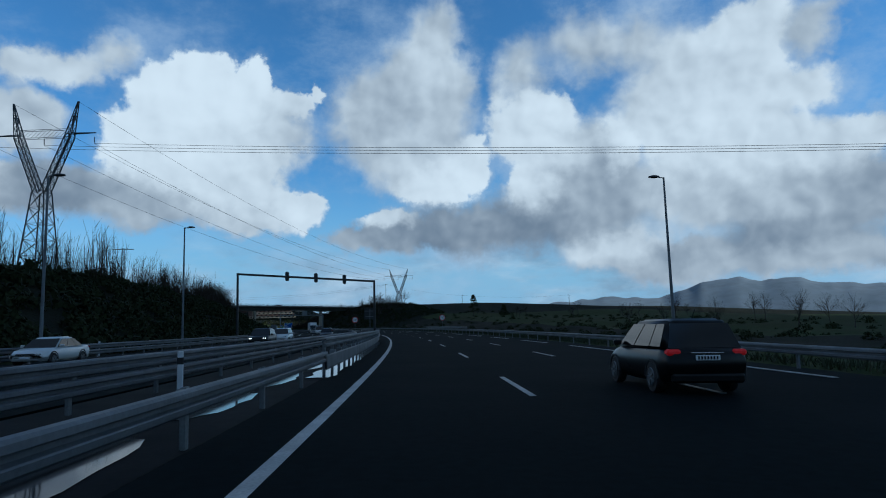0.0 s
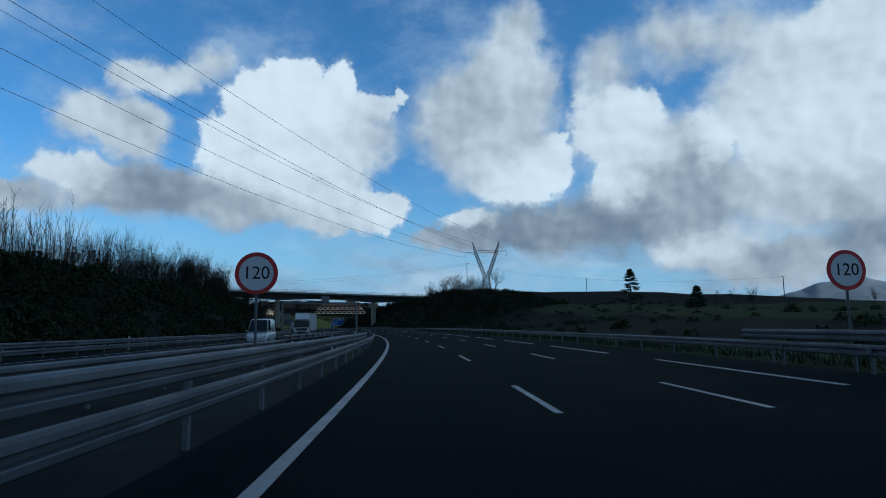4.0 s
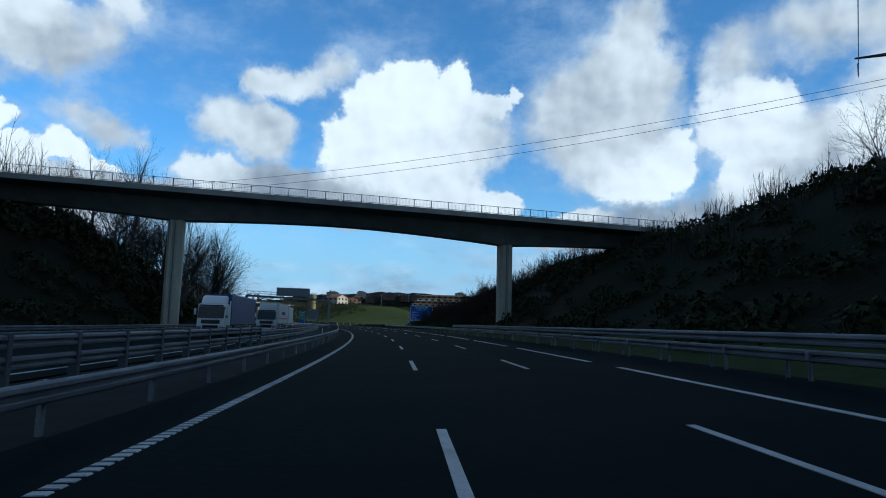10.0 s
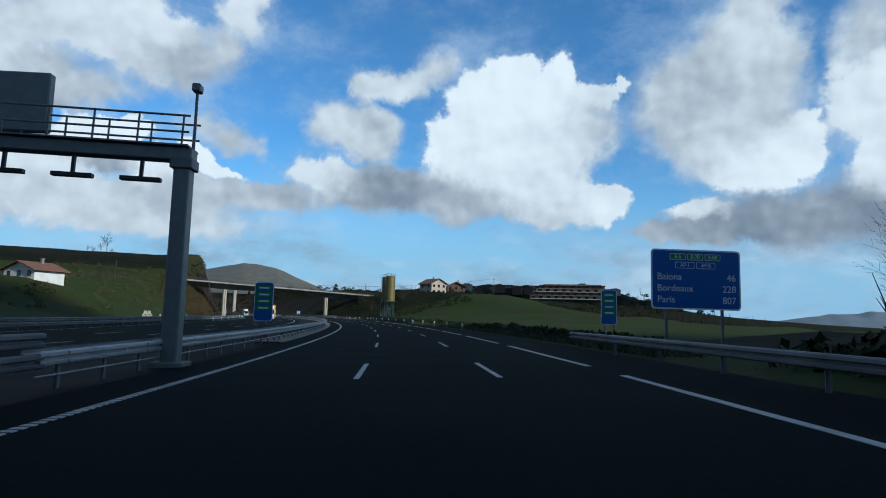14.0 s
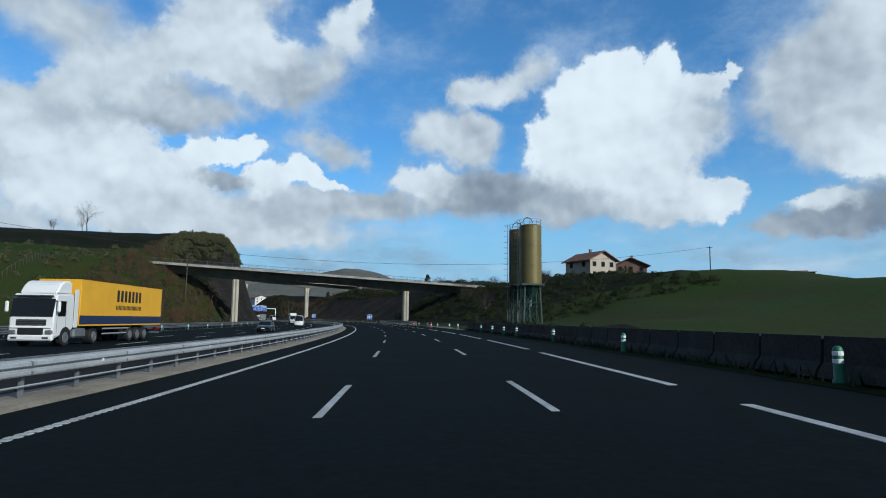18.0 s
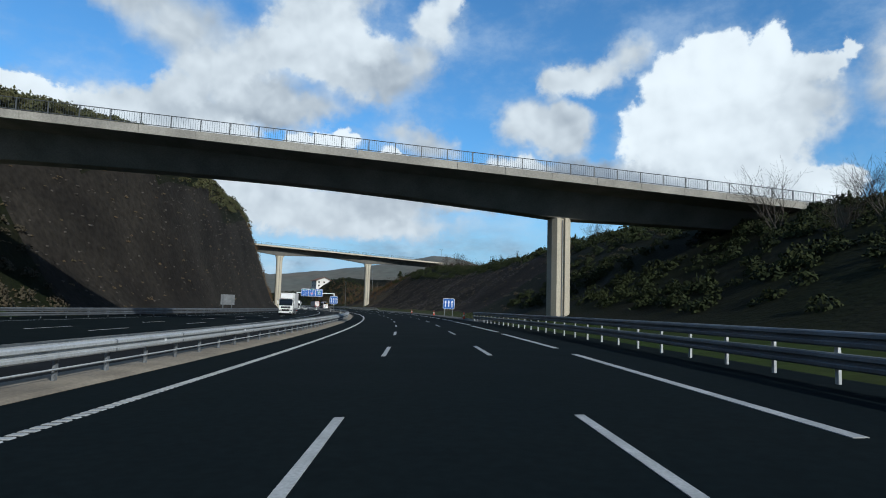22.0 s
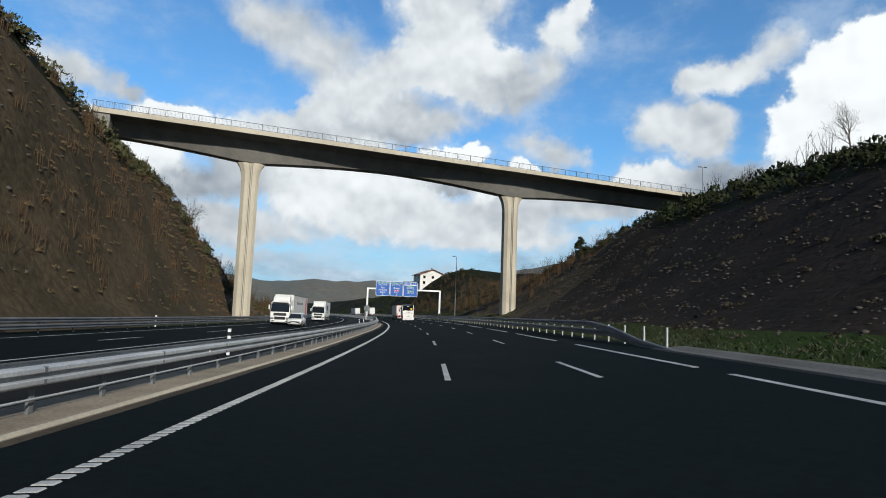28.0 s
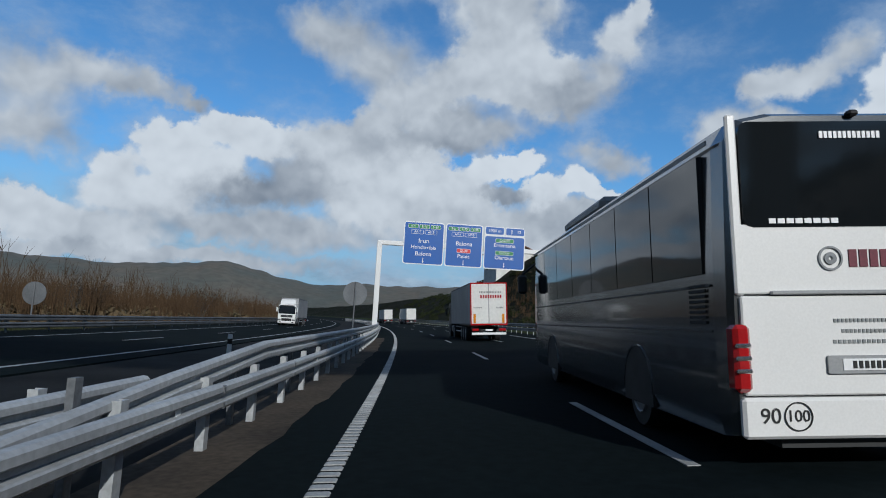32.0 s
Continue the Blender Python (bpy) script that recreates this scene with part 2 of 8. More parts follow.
# thin ragged cloud round the heaps
wisp = wnoise(wvec("MULTIPLY", way, (1.0, 1.0, 1.6)), 6.5, 8.0, 0.62)
veil_d = wmath("MULTIPLY_ADD", wmath("SUBTRACT", wisp, 0.5), 1.5, heap)
veil = wmath("MULTIPLY", wsmooth(veil_d, -0.15, 0.55), 0.62)
veil_col = wmix(wsmooth(wisp, 0.35, 0.7), (0.46, 0.58, 0.74, 1), (0.78, 0.90, 1.04, 1))
full = wmix(veil, full, veil_col)
relief = wmath("ADD", wmath("MULTIPLY", wmath("SUBTRACT", head, head_b), 0.22), wmath("MULTIPLY", wmath("SUBTRACT", soft, soft_b), 1.5))
lit = wmath("ADD", wmath("MULTIPLY_ADD", shine, 1.12, -0.10), relief)
lit = wmath("ADD", lit, wmath("MULTIPLY", grain_sky, 0.45))
lit = wsmooth(lit, -0.25, 1.22)
cloud_col = wmix(lit, (0.29, 0.345, 0.42, 1), (1.36, 1.36, 1.32, 1))
full = wmix(cover, full, cloud_col)
background = NT.nodes.new("ShaderNodeBackground")
NT.links.new(full, background.inputs[0])
background.inputs[1].default_value = 0.8
out_w = NT.nodes.new("ShaderNodeOutputWorld")
NT.links.new(background.outputs[0], out_w.inputs[0])

lamp = bpy.data.lights.new("sun", "SUN")
lamp.energy, lamp.angle, lamp.color = 5.0, radians(0.6), (1.0, 0.91, 0.78)
sun = new("sun", lamp)
sa, sb = radians(SUN_YAW), radians(SUN_HEIGHT)
sun.matrix_world = look((0, 0, 200), Vector((0, 0, 200)) - Vector((-math.sin(sa) * math.cos(sb), math.cos(sa) * math.cos(sb), math.sin(sb))))

# ---- materials ----
def mat(name, base, rough=0.6, metal=0.0, vary=0.25, scale=3.0, fine_scale=40.0, bump=0.0, bump_scale=60.0, second=None, spread=0.5, coat=0.0, each=0.0, spec=0.5):
    m = bpy.data.materials.new(name)
    m.use_nodes = True
    t = m.node_tree
    p = t.nodes["Principled BSDF"]
    tc = t.nodes.new("ShaderNodeTexCoord")
    geo = t.nodes.new("ShaderNodeNewGeometry")

    def noise_tex(sc, detail):
        n = t.nodes.new("ShaderNodeTexNoise")
        n.inputs["Scale"].default_value, n.inputs["Detail"].default_value = sc, detail
        t.links.new(geo.outputs["Position"] if each == 0.0 else tc.outputs["Object"], n.inputs["Vector"])
        return n.outputs[0]

    big, small = noise_tex(scale, 4.0), noise_tex(fine_scale, 3.0)
    ramp = t.nodes.new("ShaderNodeMapRange")
    t.links.new(big, ramp.inputs[0])
    ramp.inputs[1].default_value, ramp.inputs[2].default_value = 0.5 - spread * 0.35, 0.5 + spread * 0.35
    mix = t.nodes.new("ShaderNodeMix")
    mix.data_type = "RGBA"
    t.links.new(ramp.outputs[0], mix.inputs[0])
    other = second if second else tuple(c * (1 - vary) for c in base)
    mix.inputs[6].default_value, mix.inputs[7].default_value = (*base, 1), (*other, 1)
    mul = t.nodes.new("ShaderNodeMapRange")
    t.links.new(small, mul.inputs[0])
    mul.inputs[1].default_value, mul.inputs[2].default_value = 0.25, 0.75
    mul.inputs[3].default_value, mul.inputs[4].default_value = 1 - vary * 0.8, 1 + vary * 0.6
    tint = t.nodes.new("ShaderNodeVectorMath")
    tint.operation = "SCALE"
    t.links.new(mix.outputs[2], tint.inputs[0])
    t.links.new(mul.outputs[0], tint.inputs["Scale"])
    col = tint.outputs[0]
    if each:
        info = t.nodes.new("ShaderNodeObjectInfo")
        r2 = t.nodes.new("ShaderNodeMapRange")
        t.links.new(info.outputs["Random"], r2.inputs[0])
        r2.inputs[3].default_value, r2.inputs[4].default_value = 1 - each, 1 + each
        t2 = t.nodes.new("ShaderNodeVectorMath")
        t2.operation = "SCALE"
        t.links.new(col, t2.inputs[0])
        t.links.new(r2.outputs[0], t2.inputs["Scale"])
        col = t2.outputs[0]
    t.links.new(col, p.inputs["Base Color"])
    p.inputs["Metallic"].default_value = metal
    p.inputs["Specular IOR Level"].default_value = spec
    rr = t.nodes.new("ShaderNodeMapRange")
    t.links.new(big, rr.inputs[0])
    rr.inputs[3].default_value, rr.inputs[4].default_value = max(0.02, rough * 0.82), min(1, rough * 1.15)
    t.links.new(rr.outputs[0], p.inputs["Roughness"])
    if coat:
        p.inputs["Coat Weight"].default_value, p.inputs["Coat Roughness"].default_value = coat, 0.06
    if bump:
        bn = t.nodes.new("ShaderNodeBump")
        bn.inputs["Strength"].default_value, bn.inputs["Distance"].default_value = min(1, bump * 10), bump
        t.links.new(noise_tex(bump_scale, 5.0), bn.inputs["Height"])
        t.links.new(bn.outputs[0], p.inputs["Normal"])
    return m


def glow(name, colour, power):
    m = bpy.data.materials.new(name)
    m.use_nodes = True
    p = m.node_tree.nodes["Principled BSDF"]
    p.inputs["Base Color"].default_value = (*colour, 1)
    p.inputs["Emission Color"].default_value = (*colour, 1)
    p.inputs["Emission Strength"].default_value = power
    return m


ASPHALT = mat("asphalt", (0.0060, 0.0098, 0.0114), 0.9, spec=0.02, vary=0.34, scale=0.35, fine_scale=6.0, bump=0.004, bump_scale=140.0, second=(0.0078, 0.0118, 0.0132))
ASPHALT_OLD = mat("weathered_asphalt", (0.017, 0.018, 0.019), 0.85, spec=0.05, vary=0.25, scale=0.4, fine_scale=8.0, bump=0.004, bump_scale=120.0)
PAINT = mat("road_paint", (0.43, 0.44, 0.44), 0.55, vary=0.3, scale=1.4, fine_scale=26.0, second=(0.28, 0.29, 0.29), bump=0.002)
# one zinc in two tones: brightened for sunlit rails, darkened for shaded ones
GALV_SUNLIT = mat("sunlit_galvanised_steel", (0.48, 0.50, 0.51), 0.5, metal=0.2, vary=0.25, scale=0.8, fine_scale=14.0, second=(0.36, 0.375, 0.39), bump=0.001)
GALV = mat("darkened_galvanised_steel", (0.165, 0.178, 0.192), 0.6, metal=0.25, vary=0.22, scale=0.8, fine_scale=14.0, second=(0.105, 0.113, 0.124), bump=0.001)
GALV_DULL = mat("dull_zinc", (0.22, 0.235, 0.25), 0.6, metal=0.4, vary=0.3, scale=1.2, fine_scale=20.0)
STEEL_DARK = mat("weathered_dark_steel", (0.11, 0.12, 0.13), 0.6, metal=0.4, vary=0.3, scale=1.2, fine_scale=20.0)
# kept dark for the shade under the bridge decks; footings share it
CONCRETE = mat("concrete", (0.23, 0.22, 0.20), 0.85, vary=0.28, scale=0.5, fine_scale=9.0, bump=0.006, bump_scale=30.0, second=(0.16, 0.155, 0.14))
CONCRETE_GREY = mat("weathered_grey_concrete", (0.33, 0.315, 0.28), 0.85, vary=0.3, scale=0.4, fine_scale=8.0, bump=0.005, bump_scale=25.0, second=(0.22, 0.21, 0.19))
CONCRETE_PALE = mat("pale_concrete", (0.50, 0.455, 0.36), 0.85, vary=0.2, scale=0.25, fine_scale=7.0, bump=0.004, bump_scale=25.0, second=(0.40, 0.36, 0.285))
# the unlit road side of the shoulder barrier is put into this colour
CONCRETE_SHADED = mat("shaded_side_concrete", (0.055, 0.055, 0.052), 0.9, spec=0.1, vary=0.35, scale=0.8, fine_scale=10.0)
KERB = mat("sandy_kerb_concrete", (0.28, 0.238, 0.178), 0.9, vary=0.35, scale=0.7, fine_scale=12.0, bump=0.008, second=(0.18, 0.152, 0.115))
# tawny earth, its colour raised for the sunlit slopes by the last bridge
BROWN_EARTH = mat("sunlit_tawny_earth", (0.072, 0.054, 0.034), 0.95, spec=0.05, vary=0.45, scale=0.14, fine_scale=1.6, bump=0.18, bump_scale=1.6, second=(0.040, 0.034, 0.022))
RIM = mat("dull_steel_rim", (0.22, 0.225, 0.23), 0.5, metal=0.5, vary=0.25)
GRASS = mat("grass_ground", (0.025, 0.045, 0.008), 0.95, spec=0.05, vary=0.35, scale=0.06, fine_scale=1.6, bump=0.05, bump_scale=4.0, second=(0.034, 0.038, 0.011))
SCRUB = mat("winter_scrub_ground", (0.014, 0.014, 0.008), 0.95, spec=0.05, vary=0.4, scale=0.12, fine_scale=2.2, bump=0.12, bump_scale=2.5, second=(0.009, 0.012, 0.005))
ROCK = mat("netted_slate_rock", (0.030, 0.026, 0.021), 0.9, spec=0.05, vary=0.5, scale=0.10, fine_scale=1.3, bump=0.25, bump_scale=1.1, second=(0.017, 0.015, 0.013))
DUST = mat("roadside_dust", (0.085, 0.068, 0.05), 0.95, spec=0.1, vary=0.45, scale=0.6, fine_scale=9.0, bump=0.006, bump_scale=40.0, second=(0.045, 0.038, 0.031))
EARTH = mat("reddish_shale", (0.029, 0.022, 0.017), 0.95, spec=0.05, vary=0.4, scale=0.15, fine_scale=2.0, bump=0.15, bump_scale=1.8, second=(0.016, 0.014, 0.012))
STONE = mat("broken_slate_stone", (0.10, 0.09, 0.08), 0.9, spec=0.1, vary=0.4, scale=0.6, fine_scale=5.0, second=(0.055, 0.048, 0.042))
GRAVEL = mat("gravel_yard", (0.24, 0.22, 0.19), 0.95, vary=0.35, scale=0.5, fine_scale=10.0, bump=0.02, bump_scale=30.0)
WATER = mat("puddle_water", (0.012, 0.014, 0.016), 0.05, vary=0.1, scale=1.0)
BARK = mat("grey_bark", (0.075, 0.066, 0.055), 0.95, vary=0.4, scale=3.0, fine_scale=30.0, bump=0.01)
TWIG = mat("bare_twigs", (0.045, 0.037, 0.029), 0.95, spec=0.05, vary=0.35, scale=1.0, fine_scale=9.0)
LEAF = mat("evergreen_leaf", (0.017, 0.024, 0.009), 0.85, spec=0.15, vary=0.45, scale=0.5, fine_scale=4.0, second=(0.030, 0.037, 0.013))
LEAF_BROWN = mat("dry_brown_foliage", (0.115, 0.072, 0.034), 0.9, vary=0.45, scale=0.4, fine_scale=4.0, second=(0.075, 0.062, 0.028))
LEAF_DRY = mat("dull_dry_foliage", (0.050, 0.037, 0.020), 0.92, vary=0.45, scale=0.4, fine_scale=4.0, second=(0.032, 0.028, 0.014))
TWIG_BROWN = mat("reddish_brown_twigs", (0.100, 0.066, 0.037), 0.95, spec=0.05, vary=0.4, scale=0.5, fine_scale=6.0, second=(0.070, 0.045, 0.027))
# darker than the sandy kerb concrete
DULL_CONCRETE = mat("dull_grey_concrete", (0.10, 0.097, 0.09), 0.9, vary=0.4, scale=0.3, fine_scale=8.0, bump=0.006, bump_scale=40.0)
LEAF_GORSE = mat("gorse_foliage", (0.040, 0.047, 0.013), 0.85, vary=0.45, scale=0.5, fine_scale=4.0, second=(0.060, 0.056, 0.017))
GRASS_BLADE = mat("verge_grass_blades", (0.017, 0.031, 0.006), 0.8, vary=0.4, scale=0.5, fine_scale=5.0, second=(0.036, 0.038, 0.013))
BLACK = mat("black_rubber", (0.012, 0.012, 0.013), 0.7, vary=0.2)
DARK = mat("dark_grey_plastic", (0.03, 0.032, 0.034), 0.5, vary=0.15)
GLASS = mat("tinted_glass", (0.008, 0.010, 0.012), 0.06, vary=0.05)
WHITE_CAR = mat("white_vehicle_paint", (0.78, 0.78, 0.77), 0.35, vary=0.06, scale=0.6, coat=0.5)
COACH_SILVER = mat("dark_silver_coach_paint", (0.15, 0.155, 0.16), 0.22, metal=0.75, vary=0.1, scale=0.4, coat=0.6)
COACH_GLASS = mat("mirror_tinted_glass", (0.05, 0.056, 0.062), 0.05, metal=0.5, vary=0.1, spec=1.0)
SILVER_CAR = mat("silver_vehicle_paint", (0.26, 0.265, 0.27), 0.38, metal=0.35, vary=0.08, coat=0.5)
BLACK_CAR = mat("black_vehicle_paint", (0.005, 0.006, 0.007), 0.3, vary=0.1, spec=0.3)
GREY_CAR = mat("dark_grey_vehicle_paint", (0.035, 0.038, 0.042), 0.32, vary=0.1, coat=0.6)
CREAM = mat("white_trailer_panel", (0.66, 0.66, 0.64), 0.45, vary=0.12, scale=0.5, fine_scale=7.0)
GREY_TRAILER = mat("grey_trailer_panel", (0.30, 0.31, 0.32), 0.5, vary=0.15, scale=0.5)
YELLOW = mat("yellow_tarpaulin", (0.75, 0.40, 0.015), 0.5, vary=0.1, scale=0.7)
NAVY = mat("dark_blue_panel", (0.018, 0.030, 0.085), 0.45, vary=0.15)
BLUE_TARP = mat("blue_tarpaulin", (0.020, 0.055, 0.20), 0.55, vary=0.2)
BLUE_SIGN = mat("blue_sign_face", (0.006, 0.095, 0.40), 0.4, vary=0.08, scale=1.0)
GREEN_SIGN = mat("green_sign_face", (0.02, 0.22, 0.06), 0.4, vary=0.08)
RED_SIGN = mat("red_sign_face", (0.62, 0.03, 0.03), 0.4, vary=0.08)
WHITE_SIGN = mat("white_sign_face", (0.80, 0.81, 0.82), 0.4, vary=0.06)
SIGN_BACK = mat("grey_sign_back", (0.22, 0.235, 0.24), 0.5, metal=0.3, vary=0.15)
GREEN_POST = mat("green_marker_plastic", (0.03, 0.16, 0.085), 0.5, vary=0.2)
ORANGE = mat("red_orange_plastic", (0.70, 0.07, 0.02), 0.5, vary=0.15)
GOLD = mat("ochre_silo_metal", (0.17, 0.135, 0.045), 0.5, metal=0.25, vary=0.14, scale=0.5, fine_scale=3.0, second=(0.13, 0.108, 0.04))
SILO_GREEN = mat("green_painted_steel", (0.016, 0.05, 0.042), 0.5, vary=0.2)
WALL_CREAM = mat("cream_render", (0.46, 0.40, 0.32), 0.85, vary=0.15, scale=0.5)
WALL_WHITE = mat("white_render", (0.70, 0.69, 0.66), 0.85, vary=0.15, scale=0.5)
WALL_BRICK = mat("brown_brick_wall", (0.15, 0.085, 0.065), 0.85, vary=0.2, scale=0.6)
TILE = mat("roof_tiles", (0.20, 0.095, 0.06), 0.85, vary=0.3, scale=0.8, fine_scale=6.0)
TIMBER = mat("dark_timber", (0.07, 0.045, 0.03), 0.7, vary=0.3)
RED_LAMP = mat("red_lamp_glass", (0.35, 0.008, 0.010), 0.15, vary=0.1, coat=0.5)
AMBER = mat("amber_lamp_glass", (0.6, 0.22, 0.01), 0.2, vary=0.1)
HEADLAMP = glow("lit_headlamp", (1.0, 0.95, 0.85), 4.0)
TAIL_ON = glow("lit_tail_lamp", (0.55, 0.012, 0.015), 0.16)
CLOUD = mat("cloud_vapour", (0.78, 0.79, 0.80), 1.0, spec=0.0, vary=0.06, scale=0.01, fine_scale=0.05)
CHROME = mat("chrome", (0.7, 0.7, 0.7), 0.15, metal=1.0, vary=0.05)
# distance haze is mixed into the base colours of the far ranges
FAR_HILL = mat("hazy_far_hill", (0.085, 0.095, 0.085), 1.0, vary=0.3, scale=0.006, fine_scale=0.04, second=(0.12, 0.105, 0.085))
FAR_MOUNTAIN = mat("hazy_blue_mountain", (0.16, 0.20, 0.24), 1.0, vary=0.2, scale=0.004, fine_scale=0.02, second=(0.13, 0.17, 0.21))
ORANGE_CURTAIN = mat("orange_curtain", (0.50, 0.16, 0.03), 0.8, vary=0.3)


# ---- mesh helpers ----
def box(bm, x, y, z, sx, sy, sz, bevel=0.0, m=None):
    """A box with its centre at x, y, z."""
    made = bmesh.ops.create_cube(bm, size=1.0, matrix=(m or Matrix()) @ Matrix.Translation((x, y, z)) @ Matrix.Diagonal((sx, sy, sz, 1)))
    if bevel:
        edges = list({e for v in made["verts"] for e in v.link_edges})
        bmesh.ops.bevel(bm, geom=edges, offset=bevel, segments=1, affect="EDGES")
    return made["verts"]


def tube(bm, a, b, r0, r1=None, n=8, caps=True):
    a, b = Vector(a), Vector(b)
    r1 = r0 if r1 is None else r1
    d = (b - a).normalized()
    u = d.orthogonal().normalized()
    v = d.cross(u)
    rings = []
    for c, r in ((a, r0), (b, r1)):
        rings.append([bm.verts.new(c + u * (r * math.cos(2 * math.pi * k / n)) + v * (r * math.sin(2 * math.pi * k / n))) for k in range(n)])
    for k in range(n):
        bm.faces.new((rings[0][k], rings[0][(k + 1) % n], rings[1][(k + 1) % n], rings[1][k]))
    if caps:
        bm.faces.new(rings[0][::-1])
        bm.faces.new(rings[1])
    return rings


def lathe(bm, profile, n=16, centre=(0, 0), caps=True):
    """A body of rotation about z; profile: rows of radius, z."""
    rings = [[bm.verts.new((centre[0] + r * math.cos(2 * math.pi * k / n), centre[1] + r * math.sin(2 * math.pi * k / n), z)) for k in range(n)] for r, z in profile]
    for a, b in zip(rings, rings[1:]):
        for k in range(n):
            bm.faces.new((a[k], a[(k + 1) % n], b[(k + 1) % n], b[k]))
    if caps:
        bm.faces.new(rings[0][::-1])
        bm.faces.new(rings[-1])


def prism(bm, outline, x0, x1):
    """An outline in the y-z plane drawn out along x."""
    rows = [[bm.verts.new((x, y, z)) for y, z in outline] for x in (x0, x1)]
    n = len(outline)
    for k in range(n):
        bm.faces.new((rows[0][k], rows[0][(k + 1) % n], rows[1][(k + 1) % n], rows[1][k]))
    bm.faces.new(rows[0][::-1])
    bm.faces.new(rows[1])
    return rows


def tidy(bm):
    bmesh.ops.recalc_face_normals(bm, faces=bm.faces)


def mesh_of(name, bm, material, smooth=False):
    tidy(bm)
    me = bpy.data.meshes.new(name)
    bm.to_mesh(me)
    bm.free()
    me.materials.append(material)
    if smooth:
        for p in me.polygons:
            p.use_smooth = True
    return me


def raw_mesh(name, verts, faces, material, smooth=False):
    me = bpy.data.meshes.new(name)
    me.from_pydata(verts, [], faces)
    me.materials.append(material)
    if smooth:
        for p in me.polygons:
            p.use_smooth = True
    me.update()
    return me


def part(name, data, material, parent, label="", smooth=False, at=None):
    me = data if isinstance(data, bpy.types.Mesh) else mesh_of(name, data, material, smooth)
    ob = new(name, me)
    ob.parent = parent
    if at is not None:
        ob.matrix_basis = at
    if label:
        ob["label"] = label
    return ob


def thing(name, label, category, m=None, group="", kind=""):
    ob = new(name)
    ob.empty_display_size = 0.2
    if m is not None:
        ob.matrix_basis = m
    return tagged(ob, label, category, group, kind)


def solo(name, data, material, label, category, m=None, group="", kind="", smooth=False):
    me = data if isinstance(data, bpy.types.Mesh) else mesh_of(name, data, material, smooth)
    ob = new(name, me)
    if m is not None:
        ob.matrix_basis = m
    return tagged(ob, label, category, group, kind)


def words(text, size, material, parent, m, name="lettering", depth=0.004, align="LEFT"):
    cu = bpy.data.curves.new("text", "FONT")
    cu.body, cu.size, cu.extrude, cu.align_x, cu.align_y = text, size, depth, align, "CENTER"
    ob = bpy.data.objects.new("text", cu)
    scene.collection.objects.link(ob)
    dg = bpy.context.evaluated_depsgraph_get()
    me = bpy.data.meshes.new_from_object(ob.evaluated_get(dg))
    bpy.data.objects.remove(ob)
    bpy.data.curves.remove(cu)
    me.materials.clear()
    me.materials.append(material)
    return part(name, me, material, parent, at=m)


# ---- the road's line: stations along the left edge line of the near carriageway ----
LINE_S = (-200, 0, 90, 180, 270, 360, 450, 540, 630, 720, 810, 900, 990, 1090, 1300, 1700)
LINE_HEADING = (-6.82, 1.94, 6.87, 12.31, 17.03, 22.37, 28.4, 34.75, 39.91, 44.43, 49.91, 54.58, 58.84, 63.7, 73.7, 91.7)
SX = np.arange(-200, 1700, 1.0)
HD = np.radians(np.interp(SX, LINE_S, LINE_HEADING))
HD = np.convolve(np.concatenate([np.full(30, HD[0]), HD, np.full(30, HD[-1])]), np.ones(61) / 61, "valid")
CX, CY = np.cumsum(-np.sin(HD)), np.cumsum(np.cos(HD))
CX, CY = CX - CX[200] - 1.9, CY - CY[200] + 6.2


def bank(s):
    return np.interp(s, (-6, 263, 535, 808, 1075), (-0.022, 0.0341, 0.0293, 0.0387, 0.0658))


def road_z(s, lat):
    return bank(s) * np.clip(np.asarray(lat) - 3.0, -4.5, 12.0)


def spot_at(s, lat, z=0.0):
    """The world place at station s, lat metres right of the line, z metres over the road's plane."""
    a = float(np.interp(s, SX, HD))
    return Vector((float(np.interp(s, SX, CX)) + lat * math.cos(a), float(np.interp(s, SX, CY)) + lat * math.sin(a), float(road_z(s, lat)) + z))


def stand(s, lat, z=0.0, turn=0.0, level=None):
    """A pose at a station: x to the right, y along the road, z up. level: height over the world's zero instead."""
    p = spot_at(s, lat, z)
    if level is not None:
        p.z = level
    return Matrix.Translation(p) @ pose(0, 0, 0, 0, 0, math.degrees(float(np.interp(s, SX, HD))) + turn)


def sweep(rows_s, profile, closed=False):
    """Vertices and faces of a profile (lat, z over the road) carried along the stations. profile may be a function of s."""
    verts, faces = [], []
    n = 0
    for s in rows_s:
        pr = profile(s) if callable(profile) else profile
        n = len(pr)
        verts += [spot_at(s, lat, z)[:] for lat, z in pr]
    for i in range(len(rows_s) - 1):
        for k in range(n if closed else n - 1):
            a, b = i * n + k, i * n + (k + 1) % n
            faces.append((a, b, b + n, a + n))
    return verts, faces


def steps(a, b, d):
    return list(np.linspace(a, b, max(2, int(round((b - a) / d)) + 1)))


def knots(s, table):
    return float(np.interp(s, [r[0] for r in table], [r[1] for r in table]))

# ---- ground ----
OPP_NEAR = ((-200, -7.0), (450, -7.0), (560, -8.5), (780, -9.0), (900, -8.5), (1700, -8.5))
OPP_FAR = ((-200, -17.5), (450, -17.5), (560, -23.0), (780, -24.0), (860, -20.5), (950, -16.2), (1700, -16.2))
OPP_RAIL = ((-200, -19.4), (450, -19.4), (500, -21.0), (560, -25.5), (780, -26.5), (860, -22.5), (950, -18.4), (1700, -18.4))
